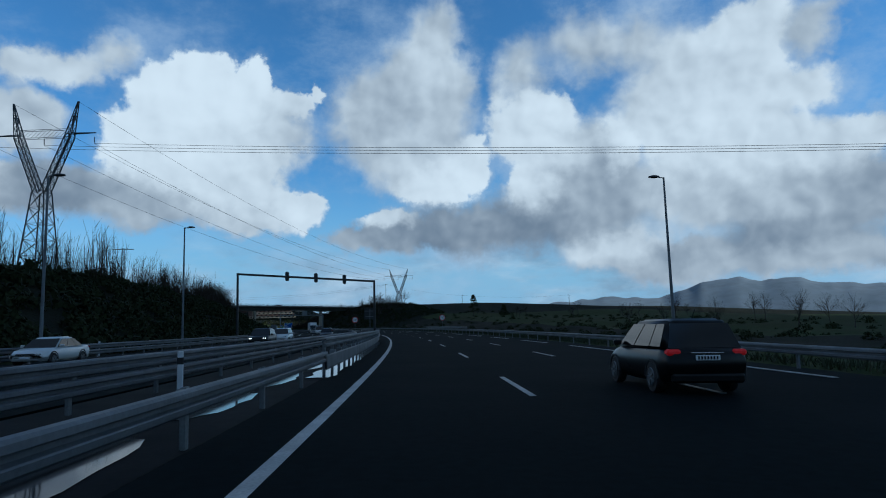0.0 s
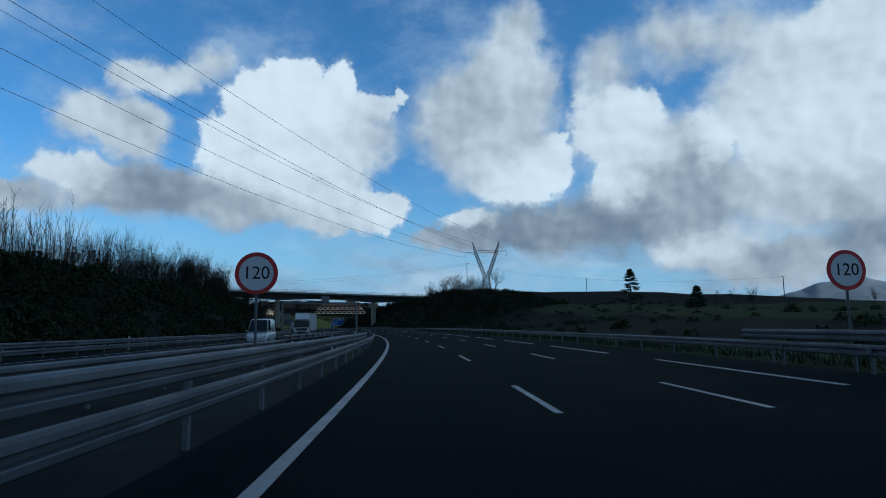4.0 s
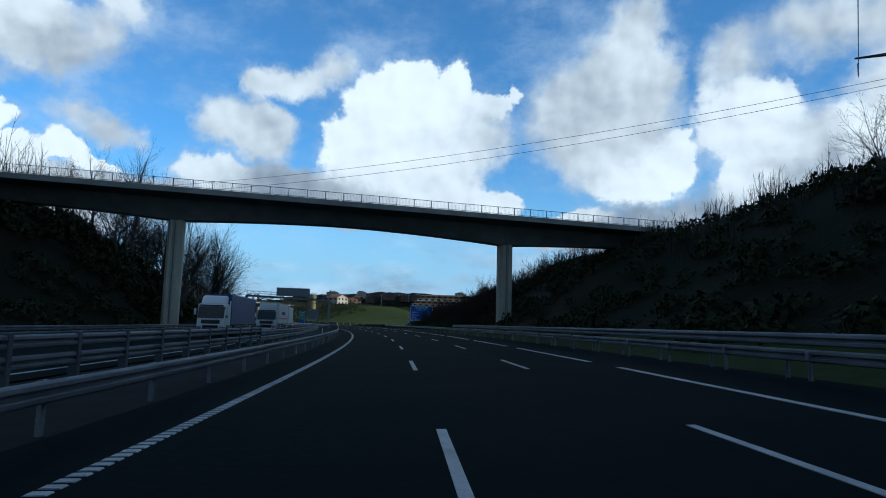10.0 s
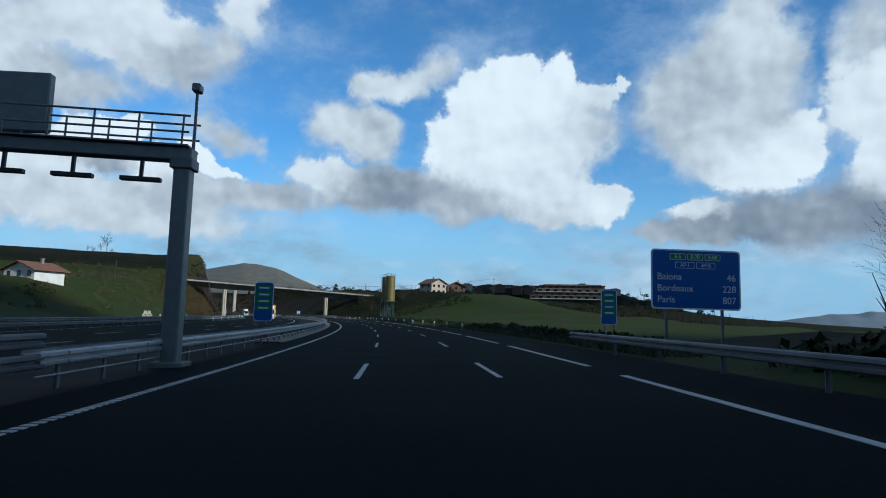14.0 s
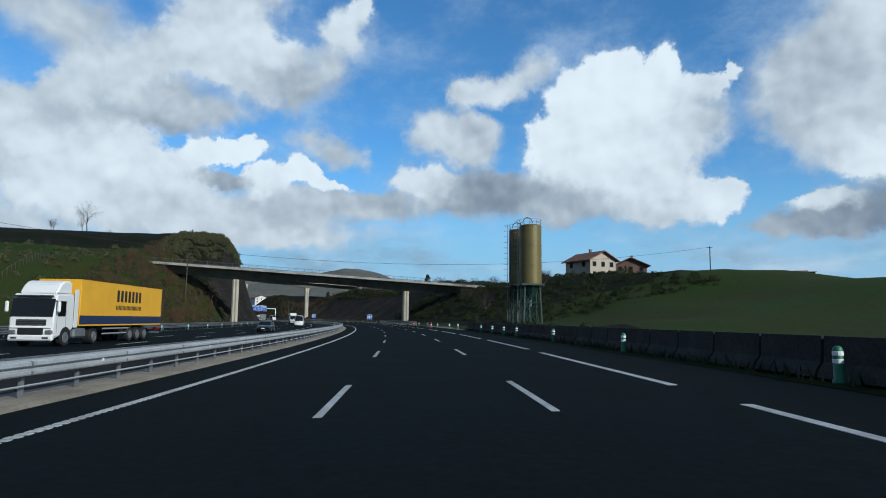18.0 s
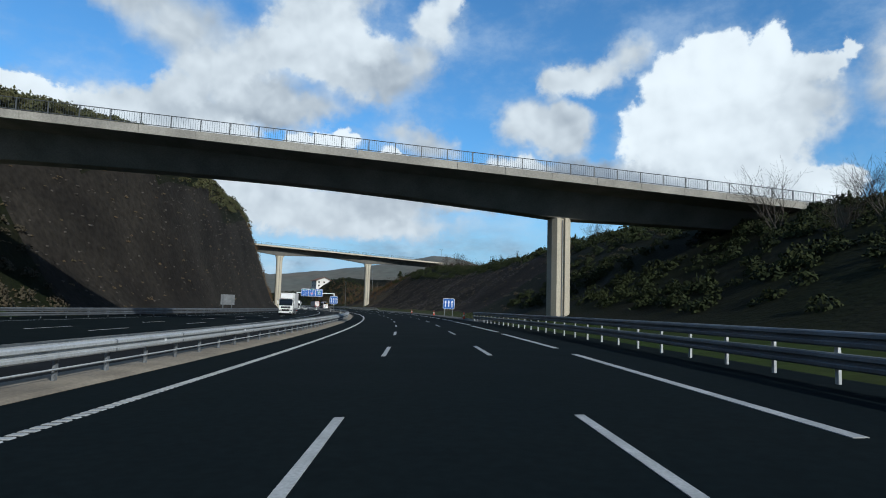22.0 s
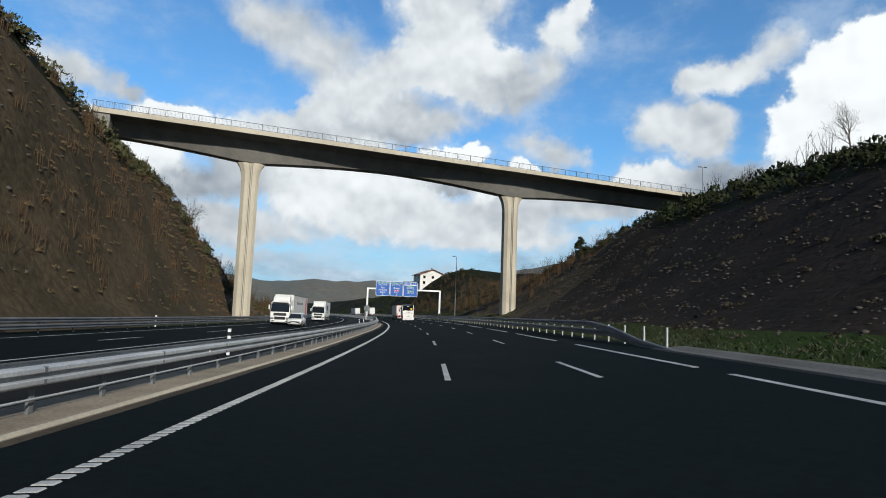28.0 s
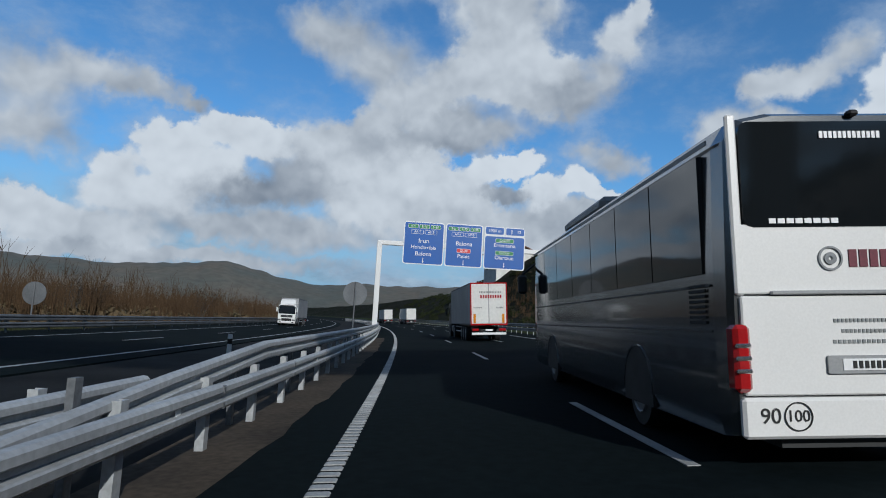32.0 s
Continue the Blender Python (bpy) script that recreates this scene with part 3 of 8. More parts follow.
TOE_LEFT = ((-200, -21.0), (470, -21.0), (540, -30.0), (590, -44.0), (740, -40.0), (790, -31.0), (860, -25.0), (950, -20.5), (1700, -20.5))
LAT_MEDIAN = ((-200, -1.35), (300, -1.3), (420, -1.6), (520, -2.0), (900, -2.0), (1000, -1.75), (1050, -1.1), (1085, -0.75), (1150, -0.75), (1700, -1.2))
EDGE = ((-200, 0.0), (0, 0.0), (67, 0.05), (200, 0.22), (300, 0.25), (370, 0.42), (440, 0.42), (578, 0.56), (714, 0.62), (850, 0.76), (948, 0.84), (1081, 0.9), (1700, 0.9))
DASH_ONE = ((-200, 3.95), (205, 4.05), (305, 4.15), (405, 4.06), (440, 4.1), (485, 4.55), (700, 4.53), (750, 4.4), (782, 4.38), (815, 4.52), (860, 4.72), (958, 4.78), (995, 4.74), (1015, 4.55), (1700, 4.58))
DASH_TWO = ((-200, 8.2), (30, 8.1), (205, 7.5), (305, 7.75), (405, 7.74), (483, 8.08), (582, 8.32), (645, 8.3), (698, 8.1), (748, 7.75), (781, 7.88), (815, 8.3), (860, 8.43), (957, 8.34), (995, 8.22), (1029, 8.15), (1052, 7.97), (1700, 8.0))
LINE_THREE = ((-200, 12.8), (10, 12.8), (207, 10.6), (307, 10.8), (410, 10.83), (480, 11.25), (580, 11.4), (645, 11.6), (690, 11.25), (700, 11.0), (748, 10.5), (783, 10.75), (820, 11.3), (850, 11.3), (955, 11.5), (995, 11.32), (1060, 11.35), (1700, 11.3))
RISE_RIGHT = ((-200, -1), (0, -1.5), (100, -1), (160, 1.2), (200, 2.6), (270, 4.6), (310, 8.5), (340, 13), (360, 14.5), (410, 14.2), (440, 12.5), (470, 8), (500, 2), (540, 0.5), (600, 2), (650, 4.5), (690, 8.5), (720, 12.3), (766, 13.6), (790, 12.5), (850, 16.5), (900, 16.8), (950, 16.5), (1000, 19.5), (1040, 21.5), (1075, 17.5), (1120, 13), (1200, 15), (1232, 24), (1268, 24), (1300, 17), (1345, 15), (1420, 14), (1700, 8))
WIDE_RIGHT = ((-200, 40), (160, 40), (300, 44), (340, 26), (440, 26), (500, 30), (540, 60), (690, 62), (740, 45), (790, 30), (1100, 34), (1700, 40))
RISE_LEFT = ((-200, 3), (0, 6), (60, 9.5), (120, 11), (200, 11.5), (270, 11.5), (330, 13), (380, 14.5), (415, 15.5), (440, 14), (470, 9), (500, 7), (560, 5), (620, 8), (700, 11), (754, 14.5), (785, 17.5), (800, 21), (822, 27), (860, 33), (985, 33), (1003, 28), (1025, 23), (1040, 22.5), (1052, 21), (1066, 18.5), (1080, 14), (1095, 8), (1112, 3), (1130, 0.5), (1200, -0.5), (1700, -0.5))
WIDE_LEFT = ((-200, 26), (200, 30), (330, 28), (380, 24), (440, 22), (500, 30), (600, 34), (754, 26), (800, 20), (850, 15), (1000, 14.5), (1050, 17), (1100, 22), (1700, 30))


def ease(x):
    x = min(1.0, max(0.0, x))
    return x * x * (3 - 2 * x)


def ground_z(s, lat):
    """Height of the ground over the world's zero."""
    if lat > 14.6:
        base, d = float(road_z(s, 15.0)) - 0.04, lat - 14.6
        rise, wide = knots(s, RISE_RIGHT), knots(s, WIDE_RIGHT)
    else:
        toe = knots(s, TOE_LEFT)
        if lat > toe:
            return float(road_z(s, lat)) - 0.12
        base, d = float(road_z(s, toe)) - 0.12, toe - lat
        rise, wide = knots(s, RISE_LEFT), knots(s, WIDE_LEFT)
    flat_shelf = 1.2
    e = ease((d - flat_shelf) / wide * 0.92 + 0.04) if d > flat_shelf else 0.0
    z = base + (rise - base) * e
    k = min(1.0, d / 12)
    z += k * (1.0 * noise.noise((s * 0.05, lat * 0.05, 3.0)) + 0.5 * noise.noise((s * 0.17, lat * 0.17, 7.0)))
    if lat > 0:
        z -= 12.0 * ease((d - 62) / 60) * ease((s - 560) / 60) * ease((800 - s) / 40)
    if d > wide:
        far = min(1.0, (d - wide) / 120)
        z += far * 3.0 * noise.noise((s * 0.012, lat * 0.012, 11.0))
        z -= max(0.0, d - wide - 90) * 0.035
    return max(z, -14.0)


def bare(s, lat):
    """Kind of surface: 0 grass, 1 scrub, 2 rock, 3 reddish shale, 4 tawny earth lightened as if sunlit."""
    if lat > 14.6:
        d, wide = lat - 14.6, knots(s, WIDE_RIGHT)
        if d < 4.5:
            return 0
        if 300 < s < 480:
            return 1
        if 520 < s < 720:
            return 0 if d > 14 else 1
        if 720 <= s < 770:
            return 1
        if 800 < s < 1120:
            return (4 if s > 1030 and d < wide * 0.5 else 3) if d < wide * 0.72 and s > 850 else 1
        return 0 if s < 300 and d > 30 else 1
    d, wide = knots(s, TOE_LEFT) - lat, knots(s, WIDE_LEFT)
    if 812 < s < 980 + 8 * math.sin(lat):
        return 2 if d < wide * 0.8 else 1
    if 970 <= s < 1125:
        return 4 if d < wide * 0.9 else 1
    if 500 < s < 800:
        return 0
    return 1


LATS = [-330, -240, -180, -140, -110, -95] + list(range(-84, -20, 3)) + [-20, -15, -10, -6, -4, -2.5, -1, 3, 8, 13.6, 14.6, 15.6, 17] + list(range(19, 62, 3)) + [66, 72, 80, 90, 104, 120, 140, 170, 210, 260, 340, 460, 650, 1000, 1600, 2600]
rows_s = list(np.arange(-200, 1700, 6.0))
gv, gf, gm = [], [], []
for s in rows_s:
    for lat in LATS:
        p = spot_at(s, lat)
        p.z = ground_z(s, lat)
        gv.append(p[:])
for i in range(len(rows_s) - 1):
    for k in range(len(LATS) - 1):
        a = i * len(LATS) + k
        gf.append((a, a + 1, a + 1 + len(LATS), a + len(LATS)))
        gm.append(bare(rows_s[i] + 3, (LATS[k] + LATS[k + 1]) / 2) if not -20 <= LATS[k] < 14 else 1)
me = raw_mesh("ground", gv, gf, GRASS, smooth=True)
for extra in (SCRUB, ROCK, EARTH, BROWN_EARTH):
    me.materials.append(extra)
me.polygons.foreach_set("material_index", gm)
tagged(new("ground", me), "rolling winter ground with grass, scrub and cut rock banks", "ground", kind="structure")
bm = bmesh.new()
bmesh.ops.create_circle(bm, cap_ends=True, radius=4400, segments=64, matrix=Matrix.Translation((-300, 500, -15)))
solo("far_ground", bm, GRASS, "wide green lowland reaching the horizon", "ground", kind="structure")


def ridge(name, label, yaw0, yaw1, near, deep, heights, material, rough=6.0, seed=1.0, centre=(-250, 500), low=-16):
    """A range of hills seen across a spread of directions; heights: rows of yaw, height."""
    verts, faces = [], []
    n, rows = int(abs(yaw1 - yaw0) * 4) + 2, 9
    for i in range(n):
        yaw = yaw0 + (yaw1 - yaw0) * i / (n - 1)
        top = float(np.interp(yaw, [h[0] for h in heights], [h[1] for h in heights]))
        for k in range(rows):
            f = k / (rows - 1)
            d = near + deep * f
            shape = math.sin(math.pi * min(1.0, f * 0.62 + 0.0)) if f < 0.81 else 1.0
            z = low + (top - low) * shape ** 1.1
            z += rough * (noise.noise((yaw * 0.35 * seed, f * 2.2, seed)) + 0.5 * noise.noise((yaw * 1.1, f * 5, seed + 4))) * (0.25 + 0.75 * f)
            a = radians(yaw)
            verts.append((centre[0] - d * math.sin(a), centre[1] + d * math.cos(a), z))
    for i in range(n - 1):
        for k in range(rows - 1):
            a = i * rows + k
            faces.append((a, a + 1, a + 1 + rows, a + rows))
    return tagged(new(name, raw_mesh(name, verts, faces, material, smooth=True)), label, "hill", kind="structure")


ridge("backdrop_mountain", "far mountain with a notched rocky crest, tinted blue-grey for haze", -44, 2, 2700, 900, ((-44, 40), (-36, 120), (-31, 150), (-28, 185), (-26.5, 168), (-25, 195), (-22, 176), (-19, 110), (-14, 120), (-8, 90), (-2, 55), (2, 20)), FAR_MOUNTAIN, 14, 2.0, (0, 0))
ridge("backdrop_hill_town", "wooded hill carrying a small town", -8, 40, 560, 420, ((-8, -6), (2, 30), (8, 52), (14, 58), (20, 57), (27, 50), (33, 36), (40, 4)), SCRUB, 5, 1.3, (-228, 590))
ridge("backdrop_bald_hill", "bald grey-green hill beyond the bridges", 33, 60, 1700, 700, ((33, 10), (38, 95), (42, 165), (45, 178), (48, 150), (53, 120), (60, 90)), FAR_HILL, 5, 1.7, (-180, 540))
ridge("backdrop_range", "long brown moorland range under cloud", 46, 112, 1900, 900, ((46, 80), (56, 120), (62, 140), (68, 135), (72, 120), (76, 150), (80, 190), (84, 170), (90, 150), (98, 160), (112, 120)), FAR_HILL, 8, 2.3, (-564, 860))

# ---- carriageways ----
S_ALL = steps(-190, 1690, 5)


def strip(name, label, profile, material, category, s_list=S_ALL, smooth=False):
    v, f = sweep(s_list, profile)
    return tagged(new(name, raw_mesh(name, v, f, material, smooth)), label, category, kind="structure")


road = strip("road", "dark asphalt motorway carriageway with white lane lines", lambda s: [(-1.2, 0.0), (3, 0.0), (8, 0.0), (14.2, 0.0), (14.6, -0.05), (14.6, -0.5)], ASPHALT, "road")
road_far = strip("road_opposite", "asphalt carriageway for oncoming traffic", lambda s: [(knots(s, TOE_LEFT) + 0.6, -0.4), (knots(s, TOE_LEFT) + 0.7, 0.0), (knots(s, OPP_FAR), 0.0), (-12, 0.0), (knots(s, OPP_NEAR) + 1.1, 0.0), (knots(s, OPP_NEAR) + 1.1, -0.3)], ASPHALT, "road")
strip("median_verge", "damp dark verge between the carriageways", lambda s: [(knots(s, OPP_NEAR) + 1.2, -0.03), (-4.5, -0.06), (-3.0, -0.05), (-1.25, -0.02)], ASPHALT_OLD, "verge")
strip("kerb_strip", "pale worn concrete strip under the central barrier", lambda s: [(knots(s, LAT_MEDIAN) - 0.75, -0.1), (knots(s, LAT_MEDIAN) - 0.75, 0.05), (knots(s, LAT_MEDIAN) + 0.65, 0.06), (knots(s, LAT_MEDIAN) + 0.85, 0.01), (knots(s, LAT_MEDIAN) + 0.85, -0.1)], KERB, "kerb", steps(505, 1064, 5))
strip("kerb_lip", "narrow pale concrete lip along the kerb strip", lambda s: [(knots(s, LAT_MEDIAN) + 0.74, 0.0), (knots(s, LAT_MEDIAN) + 0.75, 0.062), (knots(s, LAT_MEDIAN) + 0.82, 0.058), (knots(s, LAT_MEDIAN) + 0.84, 0.0)], CONCRETE_PALE, "kerb", steps(944, 1048, 4))
strip("gutter_dust", "brown dust gathered beside the kerb", lambda s: [(knots(s, LAT_MEDIAN) + (0.86 if s < 1064 else -0.5), 0.004), (knots(s, LAT_MEDIAN) + 1.12 - 0.5 * ease((s - 1050) / 20) + ease((s - 940) / 40) * (0.12 + 0.05 * math.sin(s * 0.37) + 0.04 * math.sin(s * 1.3) + 0.03 * math.sin(s * 2.9)), 0.004)], DUST, "verge", steps(860, 1130, 1))


def line(name, lat, s0, s1, parent, width=0.18, lift=0.004):
    v, f = sweep(steps(s0, s1, 5), lambda s: [((lat(s) if callable(lat) else lat) - width / 2, lift), ((lat(s) if callable(lat) else lat) + width / 2, lift)])
    return part(name, raw_mesh(name, v, f, PAINT), PAINT, parent)


def dash_mesh(length, width):
    bm = bmesh.new()
    box(bm, 0, 0, 0.0, width, length, 0.012)
    return mesh_of("dash", bm, PAINT)


DASH, LONG_DASH = dash_mesh(5.0, 0.14), dash_mesh(13.5, 0.2)


def dash_at(s, lat, parent, me):
    a = stand(s, lat, 0.003)
    tilt_x = math.atan(float(bank(s)))
    return part("dash", me, PAINT, parent, at=a @ pose(0, 0, 0, 0, -math.degrees(tilt_x), 0))


line("edge_line", lambda s: knots(s, EDGE), -60, 288, road, 0.2)
s = 9.8 - 16.38 * 3
while s < 1420:
    for table in (DASH_ONE, DASH_TWO):
        dash_at(s, knots(s, table), road, DASH)
    if s < 1300:
        dash_at(s + (7.4 if s < 950 else 6.3), knots(s + 7.0, LINE_THREE), road, LONG_DASH)
    s += 16.38 if s < 950 else 17.78
line("edge_line", lambda s: knots(s, OPP_NEAR), -60, 1500, road_far, 0.18)
line("edge_line", lambda s: knots(s, OPP_FAR), -60, 1500, road_far, 0.18)
s = 4.0
while s < 1300:
    dash_at(s, knots(s, OPP_NEAR) - 3.6, road_far, DASH)
    if s < 880:
        dash_at(s, knots(s, OPP_NEAR) - 7.1, road_far, DASH)
    s += 16.5
# ribbed edge line that rumbles under a wheel
rv, rf = [], []
s = 288.0
while s < 1290:
    q = [spot_at(s + ds, lat + knots(s, EDGE), z)[:] for ds in (0.0, 0.14) for lat, z in ((-0.11, 0.002), (-0.09, 0.014), (0.09, 0.014), (0.11, 0.002))]
    b = len(rv)
    rv += q
    rf += [(b, b + 1, b + 5, b + 4), (b + 1, b + 2, b + 6, b + 5), (b + 2, b + 3, b + 7, b + 6), (b, b + 3, b + 2, b + 1), (b + 4, b + 5, b + 6, b + 7)]
    s += 0.24
ribs = part("ribbed_edge_line", raw_mesh("ribbed_edge_line", rv, rf, PAINT), PAINT, road, "raised ribs of white road paint")
ribs["kind"] = "stuff"

# ---- guard rails ----
W_BEAM = ((0.0, 0.315), (0.05, 0.305), (0.08, 0.275), (0.085, 0.215), (0.07, 0.2), (0.0, 0.185), (0.0, 0.13), (0.07, 0.115), (0.085, 0.1), (0.08, 0.04), (0.05, 0.01), (0.0, 0.0))
POST = bmesh.new()
box(POST, 0, 0, 0.36, 0.055, 0.12, 0.78)
box(POST, -0.045, 0, 0.36, 0.04, 0.02, 0.76)
POST = mesh_of("post", POST, GALV_DULL)
POST_TALL = bmesh.new()
box(POST_TALL, 0, 0, 0.5, 0.055, 0.12, 1.14)
box(POST_TALL, -0.045, 0, 0.5, 0.04, 0.02, 1.12)
POST_TALL = mesh_of("post", POST_TALL, GALV_DULL)
POST_WHITE = bmesh.new()
box(POST_WHITE, 0, 0, 0.4, 0.06, 0.11, 0.95)
POST_WHITE = mesh_of("post", POST_WHITE, GALV_SUNLIT)
POST_WIDE = bmesh.new()
box(POST_WIDE, 0.02, 0, 0.40, 0.03, 0.15, 0.9)
for fy in (-0.06, 0.06):
    box(POST_WIDE, -0.03, fy, 0.40, 0.08, 0.02, 0.9)
POST_WIDE = mesh_of("post", POST_WIDE, GALV_SUNLIT)
BLOCK = bmesh.new()
box(BLOCK, 0, 0, 0.62, 0.20, 0.16, 0.22, 0.02)
BLOCK = mesh_of("spacer", BLOCK, GALV_DULL)
LAP = bmesh.new()
box(LAP, 0, 0, 0.0, 0.012, 0.34, 0.3)
for bz in (-0.1, 0.1):
    for by in (-0.1, 0.1):
        tube(LAP, (0, by, bz), (0.02, by, bz), 0.018, n=6)
LAP = mesh_of("lap_plate", LAP, GALV)


def beam(s0, s1, lat, base, side, parent, lit_steel=False):
    """A corrugated beam whose ribs point to side (+1 right, -1 left)."""
    v, f = sweep(steps(s0, s1, 4), lambda s: [((lat(s) if callable(lat) else lat) + side * x, (base(s) if callable(base) else base) + z) for x, z in W_BEAM] + [((lat(s) if callable(lat) else lat) + side * (x - 0.006), (base(s) if callable(base) else base) + z) for x, z in reversed(W_BEAM)], closed=True)
    # the brightened tone goes on rails that stand in the sun
    steel = GALV_SUNLIT if lit_steel else GALV
    return part("beam", raw_mesh("beam", v, f, steel), steel, parent, smooth=False)


RIB_LAP = bmesh.new()
for dx, dz, w, h in ((0.092, 0.245, 0.006, 0.07), (0.07, 0.3, 0.05, 0.006), (0.092, 0.07, 0.006, 0.07)):
    box(RIB_LAP, dx, 0, dz, w, 0.07, h)
RIB_LAP = mesh_of("lap_plate", RIB_LAP, GALV_DULL)
REFLECTOR = bmesh.new()
prism(REFLECTOR, [(-0.02, -0.06), (0.09, -0.045), (0.09, 0.045), (-0.02, 0.06)], -0.008, 0.008)
REFLECTOR = mesh_of("reflector", REFLECTOR, WHITE_SIGN)


def guard_rail(s0, s1, lat, label, beams, every=4.0, post=None, group="guard rails", block=True, piece=80.0, low_bar=False, fittings=False, lit_steel=False):
    """Rail sections of about 80 m; beams: rows of height and side."""
    n = max(1, int(round((s1 - s0) / piece)))
    for i in range(n):
        a, b = s0 + (s1 - s0) * i / n, s0 + (s1 - s0) * (i + 1) / n
        at = (lambda s: lat(s) if callable(lat) else lat)
        rail = thing("guard_rail", label, "guard rail", None, group)
        for base, side in beams:
            beam(a, b + 0.15, (lambda s, at=at, side=side: at(s) + side * 0.12), base, side, rail, lit_steel)
        s = a + every / 2
        while s < b:
            m = stand(s, at(s))
            part("post", post or POST, GALV_DULL, rail, at=m)
            if fittings and round((s - a) / every - 0.5) % 4 == 1:
                part("reflector", REFLECTOR, WHITE_SIGN, rail, at=m @ pose(0.15, 0.9, beams[0][0] + 0.16 if not callable(beams[0][0]) else 0.66))
            if fittings and round((s - a) / every - 0.5) % 2 == 0:
                part("lap_plate", RIB_LAP, GALV_DULL, rail, at=m @ pose(0.12, 0, beams[0][0]))
            if block:
                part("spacer", BLOCK, GALV_DULL, rail, at=m)
            s += every
        # bright bar standing in for the back beam's sunlit lower edge
        if low_bar:
            v, f = sweep(steps(a, b, 2), lambda s, at=at: [(at(s) + 0.10 + dx, 0.30 + 0.16 * ease((s - 950) / 40) + dz) for dx, dz in ((0.0, -0.022), (0.022, 0.0), (0.0, 0.022), (-0.022, 0.0))], closed=True)
            part("low_bar", raw_mesh("low_bar", v, f, GALV_SUNLIT), GALV_SUNLIT, rail)
    return rail


for a, b, two in ((-60, 13, 0), (13, 57, 2), (57, 74, 0), (74, 170, 1), (170, 240, 0), (240, 290, 1), (290, 410, 0), (410, 480, 1)):
    guard_rail(a, b, lambda s: knots(s, LAT_MEDIAN), ("galvanised guard rail with one corrugated beam by the verge", "galvanised guard rail with two stacked corrugated beams", "galvanised guard rail with a smooth lower shield plate")[two], (((0.44, 1),), ((0.46, 1), (0.88, 1)), ((0.88, 1),))[two], 2.0 if two == 2 else 4.0, POST_TALL if two else None)
    if two == 2:
        shield = thing("rail_shield", "long smooth zinc shield plates under a guard rail beam", "guard rail")
        for k in range(11):
            v, f = sweep(steps(a + 4 * k, a + 4 * k + 3.97, 2), lambda s: [(knots(s, LAT_MEDIAN) + dx, z) for dx, z in ((0.16, 0.63), (0.19, 0.66), (0.21, 0.62), (0.22, 0.28), (0.20, 0.22), (0.16, 0.24))], closed=True)
            part("plate", raw_mesh("plate", v, f, GALV), GALV, shield)
guard_rail(58, 74.3, lambda s: knots(s, LAT_MEDIAN) - 2.3 * (1 - ease((s - 58) / 16)), "galvanised rail climbing at a slant on to the barrier", ((lambda s: 0.34 + 0.54 * ease((s - 60) / 14), 1),), 4.0)
guard_rail(480, 1060, lambda s: knots(s, LAT_MEDIAN), "double-faced galvanised guard rail standing on a pale concrete strip", ((0.50, 1), (0.56, -1)), 2.2, low_bar=True, fittings=True, lit_steel=True)
guard_rail(1060, 1330, lambda s: knots(s, LAT_MEDIAN), "galvanised guard rail with pale wide posts where the median narrows", ((0.46, 1),), 2.2, POST_WIDE, fittings=True, lit_steel=True)
WIDE_POST = bmesh.new()
box(WIDE_POST, 0.12, 0, 0.55, 0.24, 0.17, 1.4, 0.02)
WIDE_POST = mesh_of("post", WIDE_POST, STEEL_DARK)
guard_rail(-60, 160, lambda s: knots(s, OPP_NEAR) + 2.1, "double-faced steel guard rail of the oncoming carriageway", ((0.30, 1), (0.66, 1), (0.66, -1)), 4.0)
guard_rail(160, 372, lambda s: knots(s, OPP_NEAR) + 2.1, "tall two-beam steel guard rail with wide dark posts", ((0.42, 1), (0.88, 1), (0.88, -1)), 3.0, WIDE_POST, block=False)
guard_rail(372, 480, lambda s: knots(s, OPP_NEAR) + 2.1, "double-faced steel guard rail of the oncoming carriageway", ((0.30, 1), (0.66, 1), (0.66, -1)), 4.0)
guard_rail(1074, 1330, lambda s: knots(s, LAT_MEDIAN) - 0.24, "galvanised guard rail climbing on to the median barrier at a slant", ((lambda s: 0.87 - 0.07 * max(0.0, 1085.2 - s), 1),), 4.4, POST_TALL, block=False, lit_steel=True)
guard_rail(1052, 1083.6, lambda s: knots(s, LAT_MEDIAN) - 1.15, "galvanised guard rail ending where the slanted rail begins", ((0.50, 1),), 2.2, POST_WIDE, lit_steel=True)
guard_rail(-60, 1330, lambda s: knots(s, OPP_RAIL), "long steel guard rail beyond the oncoming lanes", ((0.22, 1), (0.60, 1)), 4.0, piece=120)
guard_rail(-60, 496, 13.9, "galvanised guard rail along the outer shoulder", ((0.46, -1),), 4.0)
guard_rail(98, 150, 13.75, "raised steel rail along the outer shoulder", ((0.86, -1),), 4.0)
guard_rail(340, 414, 13.75, "raised steel rail along the outer shoulder", ((0.88, -1),), 4.0)
guard_rail(736, 812, 13.6, "two-beam steel guard rail with pale posts by the shoulder", ((0.30, -1), (0.72, -1)), 2.2, POST_WHITE, block=False)
guard_rail(966, 1330, 13.7, "two-beam steel guard rail with pale posts by the shoulder", ((lambda s: -0.30 + 0.60 * ease((s - 966) / 9), -1), (lambda s: -0.26 + 0.98 * ease((s - 966) / 12), -1)), 2.6, POST_WHITE, block=False)
strip("gutter_kerb", "low pale concrete gutter along the outer shoulder", [(13.3, 0.0), (13.35, 0.05), (13.9, 0.03), (14.3, 0.1), (14.7, 0.1), (14.7, -0.3)], DULL_CONCRETE, "kerb", steps(806, 968, 5))


